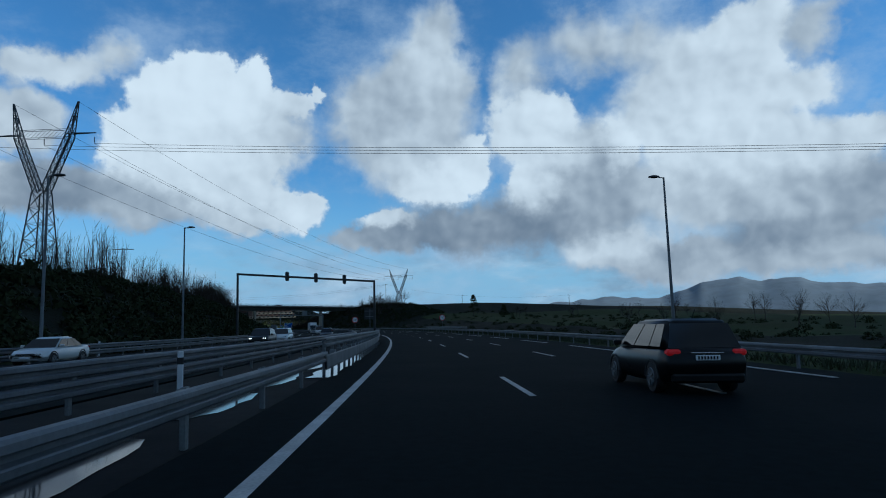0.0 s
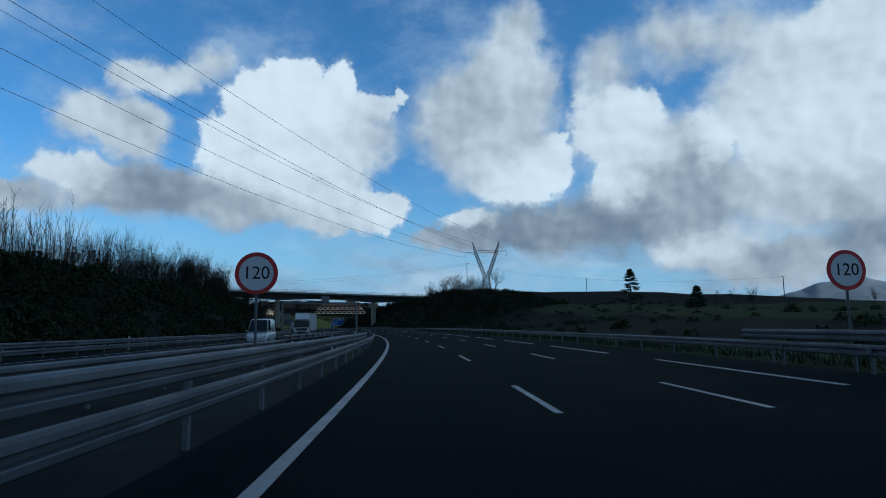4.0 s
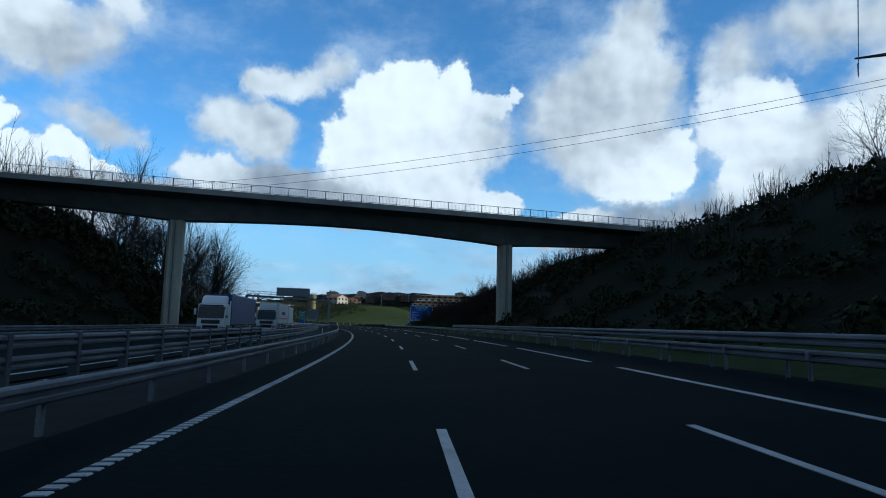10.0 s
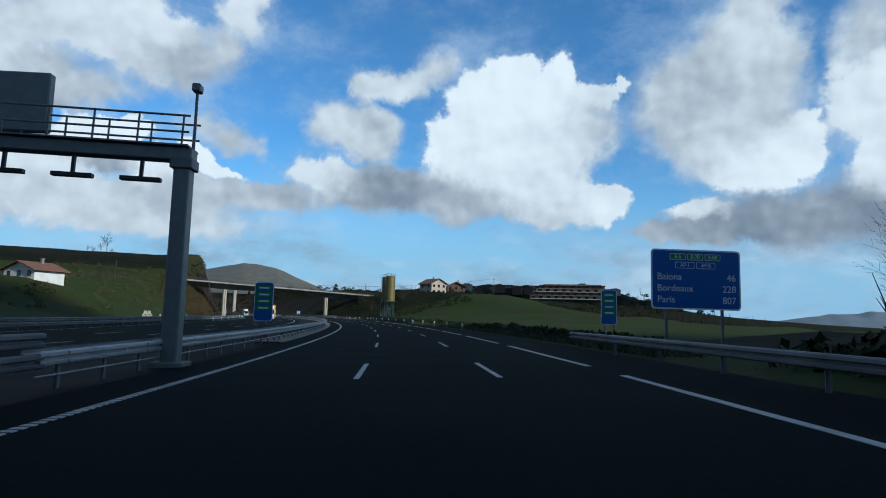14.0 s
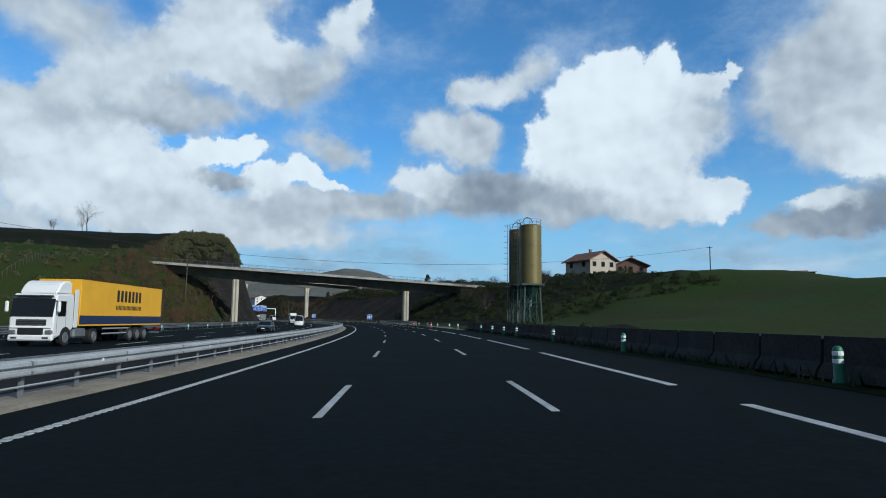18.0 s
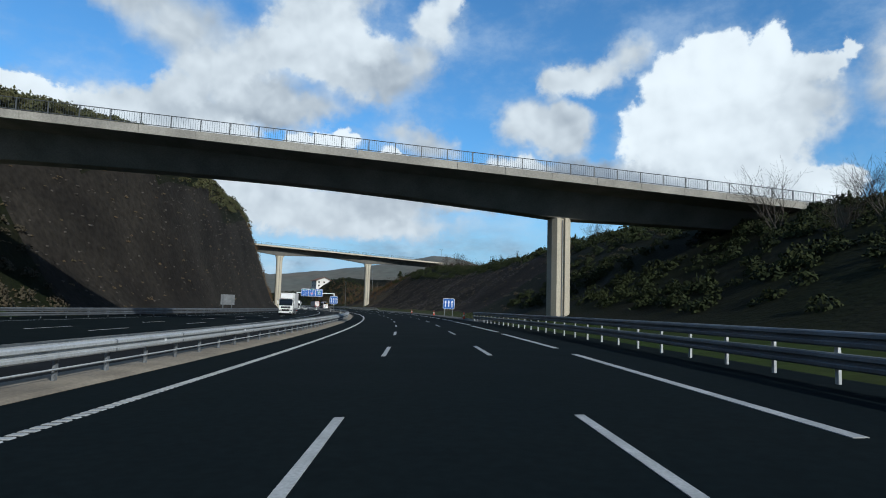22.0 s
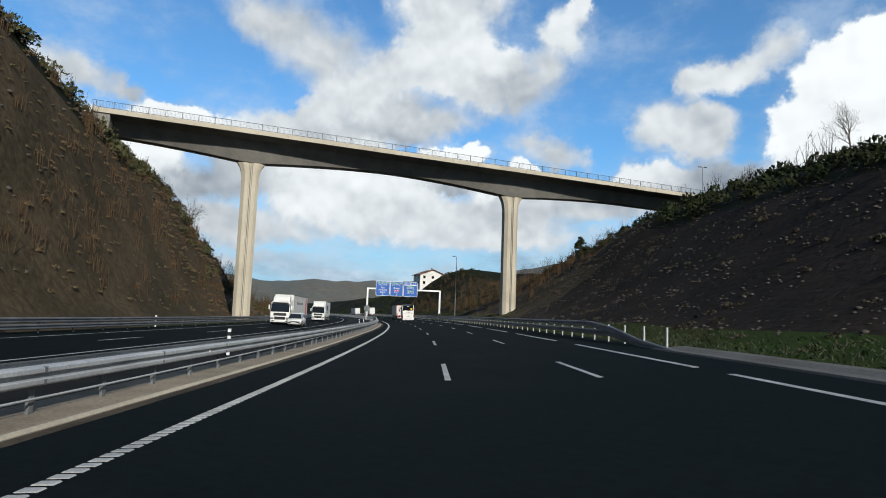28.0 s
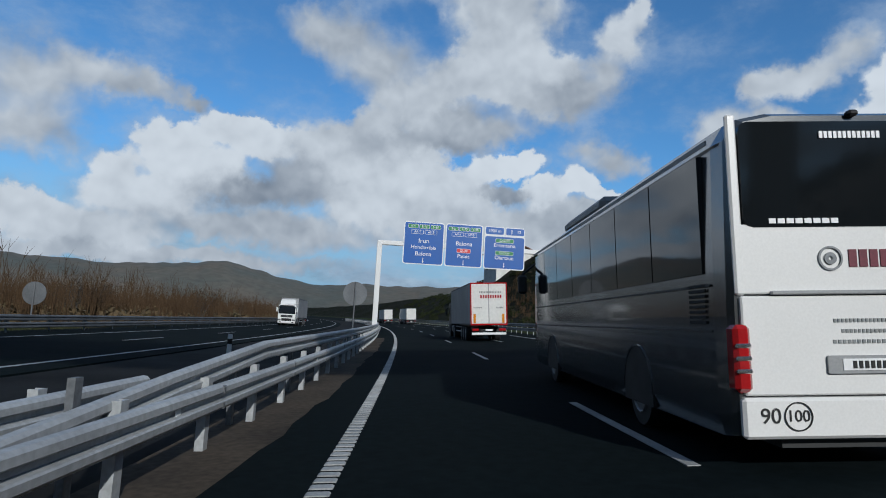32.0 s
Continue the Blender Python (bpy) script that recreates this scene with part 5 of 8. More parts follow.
def lamp_mast(s, lat, top, label, arm=-1.0, double=False):
    m = stand(s, lat)
    h = top - m.translation.z
    g = thing("street_lamp", label, "street lamp", m, "motorway lamps")
    bm = bmesh.new()
    tube(bm, (0, 0, -1.5), (0, 0, h), 0.12, 0.06, 8)
    mast = part("mast", bm, GALV_DULL, g)
    for sgn in ((arm, -arm) if double else (arm,)):
        bm = bmesh.new()
        tube(bm, (0, 0, h - 0.05), (sgn * 0.5, 0, h + 0.05), 0.035, n=6)
        part("arm", bm, GALV_DULL, g)
        bm = bmesh.new()
        lathe(bm, [(0.05, -0.09), (0.3, -0.03), (0.28, 0.05), (0.1, 0.1)], 12)
        bm.transform(Matrix.Translation((sgn * 0.62, 0, h + 0.04)) @ Matrix.Diagonal((1.25, 0.7, 1, 1)))
        part("lantern", bm, DARK, g)


lamp_mast(32, 17.6, 10.4, "tall grey lamp mast with one lantern", -1)
lamp_mast(57, -19.9, 11.7, "tall grey lamp mast beyond the oncoming lanes", 1)
lamp_mast(32, -19.9, 11.0, "tall grey lamp mast beyond the oncoming lanes", 1)
lamp_mast(1082, 16.3, 15.0, "tall slim lamp mast behind the guard rail", -1)
lamp_mast(1120, 40.0, 24.0, "slim lamp mast on the bank above the road", -1)
lamp_mast(1060, 62.0, 33.0, "slim lamp mast on the bridge approach", -1, True)


def marker(s, lat, kind):
    """Flexible bollards and snow markers."""
    m = stand(s, lat)
    if kind == "green":
        g = thing("marker_post", "green plastic bollard with two white bands", "bollard", m, "green bollards")
        bm = bmesh.new()
        lathe(bm, [(0.13, 0.0), (0.13, 0.05), (0.1, 0.1), (0.1, 0.68), (0.085, 0.74), (0.04, 0.78)], 12)
        part("body", bm, GREEN_POST, g, smooth=True)
        for z in (0.42, 0.58):
            bm = bmesh.new()
            lathe(bm, [(0.103, z), (0.106, z + 0.01), (0.106, z + 0.08), (0.103, z + 0.09)], 12)
            part("band", bm, WHITE_SIGN, g)
    elif kind == "white":
        g = thing("edge_marker", "white edge marker post with a black band", "marker post", m, "edge markers")
        bm = bmesh.new()
        box(bm, 0, 0, 0.5, 0.13, 0.05, 1.05, 0.015)
        part("body", bm, WHITE_SIGN, g)
        bm = bmesh.new()
        box(bm, 0, 0, 0.82, 0.136, 0.056, 0.16, 0.01)
        part("band", bm, BLACK, g)
    else:
        g = thing("traffic_cone", "orange and white traffic cone on the shoulder", "traffic cone", m, "traffic cones")
        bm = bmesh.new()
        box(bm, 0, 0, 0.02, 0.4, 0.4, 0.04, 0.01)
        part("foot", bm, BLACK, g)
        bm = bmesh.new()
        lathe(bm, [(0.17, 0.04), (0.13, 0.28), (0.035, 0.9), (0.02, 0.92)], 16)
        part("cone", bm, ORANGE, g, smooth=True)
        bm = bmesh.new()
        lathe(bm, [(0.113, 0.42), (0.088, 0.58)], 16, caps=False)
        part("band", bm, WHITE_SIGN, g)


for s in (540, 552, 564, 577, 590, 603, 616, 629, 641, 652.5, 658, 664, 671, 690, 697, 706, 717.6, 731):
    marker(s, 14.8 - 1.4 * ease((s - 690) / 25), "green")
for s in range(560, 790, 13):
    marker(s, knots(s, OPP_RAIL) + 1.8, "green")
for s in (8, 62, 118, 172, 216, 262, 420):
    marker(s, knots(s, OPP_NEAR) + 3.4, "white")
for s in (752, 871, 968, 1040, 1072, 1094):
    marker(s, -3.6, "white")
for s in (858.4, 823.0):
    marker(s, 13.9, "cone")
marker(896, 13.9, "cone")
for s in (709.5, 736.5):
    marker(s, 13.2 if s < 720 else 13.0, "cone")
marker(748, knots(748, OPP_RAIL) + 0.9, "cone")
for s in (0, 40, 100, 140, 180, 230, 330, 440, 1000, 1050, 1090):
    marker(s, knots(s, OPP_RAIL) - 0.8, "white")


def concrete_block(s, lat, turn=0.0, stack=0, paint=None):
    m = stand(s, lat, z=0.82 * stack, turn=turn)
    bm = bmesh.new()
    prism(bm, [(-0.3, 0), (0.3, 0), (0.28, 0.12), (0.13, 0.3), (0.1, 0.82), (-0.1, 0.82), (-0.13, 0.3), (-0.28, 0.12)], -1.6, 1.6)
    bm.transform(Matrix.Rotation(radians(90), 4, "Z"))
    solo("concrete_barrier", bm, paint or CONCRETE_PALE, "short weathered concrete barrier block on the yard", "concrete barrier", m, "concrete barriers")


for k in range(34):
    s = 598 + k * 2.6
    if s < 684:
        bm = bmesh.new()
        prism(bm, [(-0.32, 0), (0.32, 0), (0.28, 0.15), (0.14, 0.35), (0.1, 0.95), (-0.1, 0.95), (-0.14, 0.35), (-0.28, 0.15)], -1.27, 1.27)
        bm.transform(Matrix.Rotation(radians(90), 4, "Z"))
        solo("barrier_unit", bm, CONCRETE_SHADED, "concrete barrier unit along the shoulder, coloured dark as if unlit", "concrete barrier", stand(s, 15.6), "shoulder barriers")
for s in (636, 640, 644, 648, 653, 657):
    concrete_block(s, -40.5 + (s - 640) * 0.15, 8)
for s in (620, 623.6, 627):
    concrete_block(s, -41.5, 4)
for s in (621.5, 625.3):
    concrete_block(s, -41.5, 4, 1)
concrete_block(688, 19.0, 40)
concrete_block(733, 15.3, 3, 0, DULL_CONCRETE)
v, f = sweep(steps(682, 738, 4), lambda s: [(14.3, 0.02), (16, 0.03), (20, 0.04), (24 + 5 * math.sin((s - 682) / 56 * math.pi), 0.05)])
tagged(new("gravel_yard", raw_mesh("gravel_yard", v, f, GRAVEL)), "pale gravel yard beside the shoulder", "yard", kind="structure")


# ---- overhead lines ----
def lattice(bm, a, b, wa, wb, n, r=0.06):
    """A four-legged lattice mast from a to b with widths wa and wb."""
    a, b = Vector(a), Vector(b)
    pts = []
    for k in range(n + 1):
        f = k / n
        c, w = a.lerp(b, f), (wa + (wb - wa) * f) / 2
        pts.append([c + Vector((sx_ * w, sy_ * w, 0)) for sx_, sy_ in ((-1, -1), (1, -1), (1, 1), (-1, 1))])
    for p, q in zip(pts, pts[1:]):
        for k in range(4):
            tube(bm, p[k], q[k], r, n=4, caps=False)
            tube(bm, p[k], q[(k + 1) % 4], r * 0.6, n=3, caps=False)
            tube(bm, p[(k + 1) % 4], q[k], r * 0.6, n=3, caps=False)
            tube(bm, q[k], q[(k + 1) % 4], r * 0.6, n=3, caps=False)


def pylon(s, lat, base, height, turn, label, at=None, waist=0.36):
    m = stand(s, lat, level=base, turn=turn) if at is None else Matrix.Translation(at) @ pose(0, 0, 0, 0, 0, turn)
    g = thing("pylon", label, "pylon", m, "lattice pylons")
    h, k_w = height, max(1.0, height / 33)
    m = m @ Matrix.Diagonal((k_w, k_w, 1, 1))
    g.matrix_basis = m
    bm = bmesh.new()
    lattice(bm, (0, 0, -1), (0, 0, h * waist), 5.0, 2.2, 6, 0.12)
    part("base", bm, STEEL_DARK, g)
    for sgn in (-1, 1):
        bm = bmesh.new()
        lattice(bm, (sgn * 0.6, 0, h * waist), (sgn * 4.6, 0, h * 0.80), 1.3, 1.2, 7, 0.11)
        lattice(bm, (sgn * 4.6, 0, h * 0.80), (sgn * 6.0, 0, h), 1.2, 0.15, 3, 0.09)
        part("leg", bm, STEEL_DARK, g)
        bm = bmesh.new()
        lattice(bm, (sgn * 4.6, 0, h * 0.82), (sgn * 9.4, 0, h * 0.82), 0.9, 0.15, 4, 0.09)
        part("outer_arm", bm, STEEL_DARK, g)
    bm = bmesh.new()
    for k in range(6):
        x0, x1 = -4.6 + 9.2 * k / 6, -4.6 + 9.2 * (k + 1) / 6
        for y in (-0.4, 0.4):
            tube(bm, (x0, y, h * 0.80), (x1, y, h * 0.80), 0.06, n=4, caps=False)
            tube(bm, (x0, y, h * 0.845), (x1, y, h * 0.845), 0.06, n=4, caps=False)
            tube(bm, (x0, y, h * 0.80), (x1, y, h * 0.845), 0.04, n=3, caps=False)
    part("crossarm", bm, STEEL_DARK, g)
    for x in (-9.2, 0.0, 9.2):
        bm = bmesh.new()
        for k in range(7):
            tube(bm, (x, 0, h * 0.80 - 0.2 - k * 0.22), (x, 0, h * 0.80 - 0.34 - k * 0.22), 0.11, 0.05, 6)
        part("insulator", bm, DARK, g)
    return [m @ Vector((x, 0, h * 0.80 - 1.8)) for x in (-9.2, 0.0, 9.2)] + [m @ Vector((x, 0, h)) for x in (-6, 6)]


def wire(a, b, sag, r=0.042, group="overhead wires"):
    n = 24
    pts = []
    for k in range(n + 1):
        f = k / n
        p = Vector(a).lerp(Vector(b), f)
        p.z -= sag * 4 * f * (1 - f)
        pts.append(p)
    bm = bmesh.new()
    side = (Vector(b) - Vector(a)).cross(Vector((0, 0, 1))).normalized() * r
    rings = [[bm.verts.new(p + o) for o in (side, Vector((0, 0, r)), -side, Vector((0, 0, -r)))] for p in pts]
    for ra, rb in zip(rings, rings[1:]):
        for k in range(4):
            bm.faces.new((ra[k], ra[(k + 1) % 4], rb[(k + 1) % 4], rb[k]))
    solo("overhead_wire", bm, DARK, "thin sagging dark overhead power line wire", "wire", None, group)


ends_a = pylon(0, 0, 0, 46, -2, "tall grey lattice power pylon on the wooded bank", (-99, 154, 14), 0.5)
ends_b = pylon(391, 66, 14.0, 24.5, -32, "grey lattice power pylon on the hilltop")
ends_c = pylon(20, 330, -4, 30, -20, "distant grey lattice power pylon")
for p, q in zip(ends_a, ends_b):
    wire(p, q, 7.0)
for p, q in zip(ends_a[:3], ends_c[:3]):
    wire(p, q, 6.0)


def wood_pole(s, lat, base, top):
    m = stand(s, lat, level=base)
    g = thing("utility_pole", "slim weathered utility pole with a crossarm", "utility pole", m, "utility poles")
    bm = bmesh.new()
    tube(bm, (0, 0, -1), (0, 0, top - base), 0.16, 0.11, 8)
    part("pole", bm, BARK, g)
    bm = bmesh.new()
    box(bm, 0, 0, top - base - 0.3, 1.5, 0.1, 0.1)
    part("crossarm", bm, BARK, g)
    return m @ Vector((0, 0, top - base - 0.2))


pa = wood_pole(388, 55.9, 14.5, 28.7)
pb = wood_pole(348, 89.5, 7.0, 19.0)
pc = wood_pole(300, 130, 4.0, 16.0)
pd = wood_pole(470, -75, 12.0, 25.5)
wire(pa, pb, 1.2, 0.02)
wire(pb, pc, 1.2, 0.02)
wire(pa, pd, 4.0, 0.025)
wire(pa + Vector((0, 0, -0.7)), pd + Vector((0, 0, -0.9)), 4.4, 0.025)
pe = wood_pole(740, -72, 12.5, 20.5)
pf = wood_pole(752, 92, 12.5, 21.5)
wire(pe, pf, 6.5, 0.03)
g = wood_pole(760, -38, 7.0, 16.0)
m = stand(170, -62, level=9)
g = thing("lattice_pole", "small lattice power pole with a flat crossarm", "utility pole", m)
bm = bmesh.new()
lattice(bm, (0, 0, -1), (0, 0, 14.5), 1.2, 0.5, 9, 0.04)
part("mast", bm, GALV_DULL, g)
bm = bmesh.new()
box(bm, 0, 0, 14.3, 5.0, 0.2, 0.2)
part("crossarm", bm, GALV_DULL, g)

# ---- silos ----
def silo(s, lat, base, r, label):
    m = stand(s, lat, level=base)
    g = thing("silo", label, "silo", m, "twin silos")
    z0, z1 = 7.3 - base, 16.3 - base
    bm = bmesh.new()
    lathe(bm, [(r * 0.98, z0), (r, z0 + 0.05), (r, z1), (r * 0.9, z1 + 0.18), (0.3, z1 + 0.4)], 36)
    part("tank", bm, GOLD, g, smooth=False)
    for z in (z0 + 0.05, z0 + 3, z0 + 6, z1 - 0.05):
        bm = bmesh.new()
        lathe(bm, [(r, z - 0.04), (r + 0.025, z - 0.03), (r + 0.025, z + 0.03), (r, z + 0.04)], 36, caps=False)
        part("seam_ring", bm, GOLD, g)
    bm = bmesh.new()
    lathe(bm, [(0.25, z0 - 2.4), (r * 0.9, z0 - 0.2), (r * 0.9, z0 - 0.02)], 8)
    part("hopper", bm, SILO_GREEN, g, "dark green steel hopper")
    bm = bmesh.new()
    lathe(bm, [(0.27, z0 - 2.2), (0.18, z0 - 2.9), (0.16, z0 - 3.4)], 12)
    part("outlet", bm, GALV, g)
    for sgn in (-1, 1):
        for turned in (0, 90):
            bm = bmesh.new()
            box(bm, 0, sgn * r * 0.98, z0 - 0.12, r * 2.06, 0.14, 0.3, 0.02, Matrix.Rotation(radians(turned), 4, "Z"))
            part("ring_beam", bm, SILO_GREEN, g)
    for k in range(4):
        a = radians(45 + 90 * k)
        c, sn = math.cos(a) * 1.42, math.sin(a) * 1.42
        bm = bmesh.new()
        wide = r / 1.75 * 1.15
        tube(bm, (c * wide * 1.28, sn * wide * 1.28, 0.3), (c * wide, sn * wide, z0 + 0.05), 0.13, 0.12, 4)
        part("leg", bm, SILO_GREEN, g)
        bm = bmesh.new()
        box(bm, c * wide * 1.3, sn * wide * 1.3, 0.1, 0.75, 0.75, 1.0, 0.04)
        part("footing", bm, CONCRETE_GREY, g, "pale concrete footing block")
    w = 1.42 * r / 1.75 * 1.15
    for zz in (z0 - 2.9, z0 - 0.1):
        for k in range(4):
            a, b = radians(45 + 90 * k), radians(135 + 90 * k)
            bm = bmesh.new()
            tube(bm, (math.cos(a) * w, math.sin(a) * w, zz), (math.cos(b) * w, math.sin(b) * w, zz), 0.09, n=6)
            part("brace", bm, SILO_GREEN, g)
    for k in range(4):
        a, b = radians(45 + 90 * k), radians(135 + 90 * k)
        for za, zb in ((0.2, z0 - 2.9), (z0 - 2.9, 0.2), (z0 - 2.9, z0 - 0.1)):
            bm = bmesh.new()
            tube(bm, (math.cos(a) * w, math.sin(a) * w, za), (math.cos(b) * w, math.sin(b) * w, zb), 0.055, n=6)
            part("diagonal", bm, SILO_GREEN, g)
    for zz in (z1 + 0.5, z1 + 1.0):
        bm = bmesh.new()
        for k in range(24):
            a, b = 2 * math.pi * k / 24, 2 * math.pi * (k + 1) / 24
            tube(bm, (r * math.cos(a), r * math.sin(a), zz), (r * math.cos(b), r * math.sin(b), zz), 0.025, n=4, caps=False)
        part("top_rail", bm, GALV_DULL, g)
    for k in range(10):
        a = 2 * math.pi * k / 10
        bm = bmesh.new()
        tube(bm, (r * 0.98 * math.cos(a), r * 0.98 * math.sin(a), z1), (r * math.cos(a), r * math.sin(a), z1 + 1.0), 0.025, n=4)
        part("rail_post", bm, GALV_DULL, g)
    # caged ladder and filling pipe
    lad = part("ladder", bmesh.new(), GALV_DULL, g)
    bm = bmesh.new()
    x = -(r + 0.28)
    for y in (-0.22, 0.22):
        tube(bm, (x, y, 0.3), (x, y, z1 + 1.1), 0.03, n=4)
    z = 0.5
    while z < z1 + 1:
        tube(bm, (x, -0.22, z), (x, 0.22, z), 0.018, n=4, caps=False)
        z += 0.32
    bm.to_mesh(lad.data)
    bm.free()
    lad.data.materials.append(GALV_DULL)
    z = z0 - 1
    while z < z1 + 1:
        bm = bmesh.new()
        for k in range(8):
            a, b = radians(90 + 180 * k / 8), radians(90 + 180 * (k + 1) / 8)
            tube(bm, (x + 0.62 * math.cos(a), 0.35 * math.sin(a), z), (x + 0.62 * math.cos(b), 0.35 * math.sin(b), z), 0.02, n=4, caps=False)
        part("cage_hoop", bm, GALV_DULL, lad)
        z += 0.9
    bm = bmesh.new()
    for k in range(10):
        a, b = radians(180 * k / 10), radians(180 * (k + 1) / 10)
        tube(bm, (-0.5 + 0.75 * math.cos(a), -0.3, z1 + 0.5 + 0.85 * math.sin(a)), (-0.5 + 0.75 * math.cos(b), -0.3, z1 + 0.5 + 0.85 * math.sin(b)), 0.06, n=6, caps=False)
    tube(bm, (-r - 0.12, -0.3 - 0.9, 1.0), (-r - 0.12, -1.2, z1 + 0.3), 0.06, n=6)
    part("filling_pipe", bm, DARK, g)
    return g


silo(698.4, 27.3, 0.3, 1.72, "ochre metal silo with railed top on green steel legs")
silo(703.6, 26.9, 0.3, 1.72, "second ochre metal silo on green steel legs")


# ---- houses ----
def house(m, w, d, h, roof_h, label, wall, storeys=2, eaves=0.9, windows=3, balcony=False, name="house"):
    """A gabled house; its gable looks along -y."""
    g = thing(name, label, "house", m, "houses on the hill")
    bm = bmesh.new()
    prism(bm, [(-d / 2, -3), (d / 2, -3), (d / 2, h), (-d / 2, h)], -w / 2, w / 2)
    gable = [(-w / 2, h), (w / 2, h), (0, h + roof_h)]
    rows = [[bm.verts.new((x, y, z)) for x, z in gable] for y in (-d / 2, d / 2)]
    bm.faces.new(rows[0])
    bm.faces.new(rows[1][::-1])
    part("wall", bm, wall, g)
    for sgn in (-1, 1):
        bm = bmesh.new()
        ex = w / 2 + eaves
        ez = h - eaves * roof_h / (w / 2)
        vs = []
        for y in (-d / 2 - eaves, d / 2 + eaves):
            vs += [bm.verts.new((0, y, h + roof_h + 0.05)), bm.verts.new((sgn * ex, y, ez + 0.05)), bm.verts.new((sgn * ex, y, ez + 0.3)), bm.verts.new((0, y, h + roof_h + 0.32))]
        for q in ((0, 1, 2, 3), (7, 6, 5, 4), (0, 4, 5, 1), (1, 5, 6, 2), (2, 6, 7, 3), (3, 7, 4, 0)):
            bm.faces.new([vs[j] for j in q])
        part("roof", bm, TILE, g)
    bm = bmesh.new()
    box(bm, w * 0.12, d * 0.1, h + roof_h + 0.5, 0.6, 0.6, 1.4)
    box(bm, w * 0.12, d * 0.1, h + roof_h + 1.25, 0.8, 0.8, 0.14)
    part("chimney", bm, CONCRETE, g)
    for st in range(storeys):
        zc = h * (st + 0.55) / storeys
        for k in range(windows):
            x = -w / 2 + w * (k + 0.5) / windows
            bm = bmesh.new()
            box(bm, x, -d / 2 - 0.02, zc, 1.2, 0.1, 1.35)
            win = part("window", bm, TIMBER, g)
            bm = bmesh.new()
            box(bm, x, -d / 2 - 0.08, zc, 0.95, 0.04, 1.1)
            part("pane", bm, GLASS, win)
        for k in range(max(1, windows - 1)):
            y = -d / 2 + d * (k + 0.5) / max(1, windows - 1)
            bm = bmesh.new()
            box(bm, -w / 2 - 0.02, y, zc, 0.1, 1.2, 1.35)
            win = part("window", bm, TIMBER, g)
            bm = bmesh.new()
            box(bm, -w / 2 - 0.08, y, zc, 0.04, 0.95, 1.1)
            part("pane", bm, GLASS, win)
    if balcony:
        bm = bmesh.new()
        box(bm, 0, -d / 2 - 0.7, h * 0.5, w * 0.9, 1.4, 0.15)
        part("balcony", bm, TIMBER, g)
        for k in range(9):
            bm = bmesh.new()
            box(bm, -w * 0.45 + w * 0.9 * k / 8, -d / 2 - 1.35, h * 0.5 + 0.5, 0.08, 0.08, 0.95)
            part("baluster", bm, TIMBER, g)
    return g


house(stand(768, 66.5, level=13.0, turn=14), 8.6, 11, 5.4, 2.2, "cream chalet house with brown tiled roof on the hill", WALL_CREAM, balcony=False)
house(stand(775, 82, level=13.5, turn=-20), 9, 9, 4.5, 2.0, "brown brick house with tiled roof on the hill", WALL_BRICK)
house(stand(1250, 40, level=16.2, turn=6), 13, 10, 5.4, 2.4, "white farmhouse with red tiled roof above the cutting", WALL_WHITE)
rng = random.Random(5)
for k in range(15):
    yaw = 6.0 + k * 1.45 + rng.uniform(-0.4, 0.4)
    dist = rng.uniform(690, 800)
    a = radians(yaw)
    x, y = -228 - dist * math.sin(a), 590 + dist * math.cos(a)
    zz = 37 + rng.uniform(-4, 7)
    # mostly brown walls: the town's shade is put into the wall colours
    house(Matrix.Translation((x, y, zz)) @ pose(0, 0, 0, 0, 0, yaw + rng.uniform(-40, 40)), rng.uniform(10, 16), rng.uniform(9, 13), rng.uniform(5, 9), rng.uniform(1.6, 2.6), *rng.choice((("pale house with tiled roof among trees", WALL_CREAM), ("brown brick house with tiled roof on the hill", WALL_BRICK), ("brown two-storey house among hillside trees", WALL_BRICK))), 2)
for k, (s, lat, z, turn) in enumerate(((236, -88, 11.0, 20), (262, -112, 12.0, -30))):
    house(stand(s, lat, level=z, turn=turn), 11, 9, 5, 2.0, "pale house half hidden by bare trees on the bank", WALL_WHITE if k % 2 else WALL_CREAM)
house(stand(646, -73, level=6.6, turn=-35), 11, 8, 4.2, 1.9, "white farmhouse with red tiled roof on the hillside", WALL_WHITE)
for k in range(4):
    s, lat = 520 + 22 * k, -105 - 10 * k
    house(stand(s, lat, level=7.5, turn=-50 + 30 * k), 11, 9, 5, 2.2, "white farmhouse with tiled roof on the grassy bank", WALL_WHITE)


def terrace_block(yaw, dist, w, z, storeys, label):
    a = radians(yaw)
    m = Matrix.Translation((-228 - dist * math.sin(a), 590 + dist * math.cos(a), z)) @ pose(0, 0, 0, 0, 0, yaw + 8)
    g = thing("apartment_building", label, "apartment block", m, "terraced blocks")
    for st in range(storeys):
        ww = w * (1 - 0.07 * st)
        bm = bmesh.new()
        box(bm, 0, st * 2.5, 1.4 + st * 3.0, ww, 12, 2.8)
        part("storey", bm, WALL_BRICK if st % 2 else WALL_CREAM, g)
        bm = bmesh.new()
        box(bm, 0, st * 2.5 - 0.6, 2.95 + st * 3.0, ww + 1.0, 14, 0.3)
        part("slab", bm, CONCRETE, g)
        n = int(ww / 6)
        for k in range(n):
            bm = bmesh.new()
            box(bm, -ww / 2 + ww * (k + 0.5) / n, st * 2.5 - 6.05, 1.5 + st * 3.0, 3.0, 0.12, 1.6)
            part("window", bm, GLASS, g)
    bm = bmesh.new()
    box(bm, 0, storeys * 2.5, storeys * 3.0 + 0.6, w * 0.7, 10, 0.9)
    part("roof", bm, TILE, g)


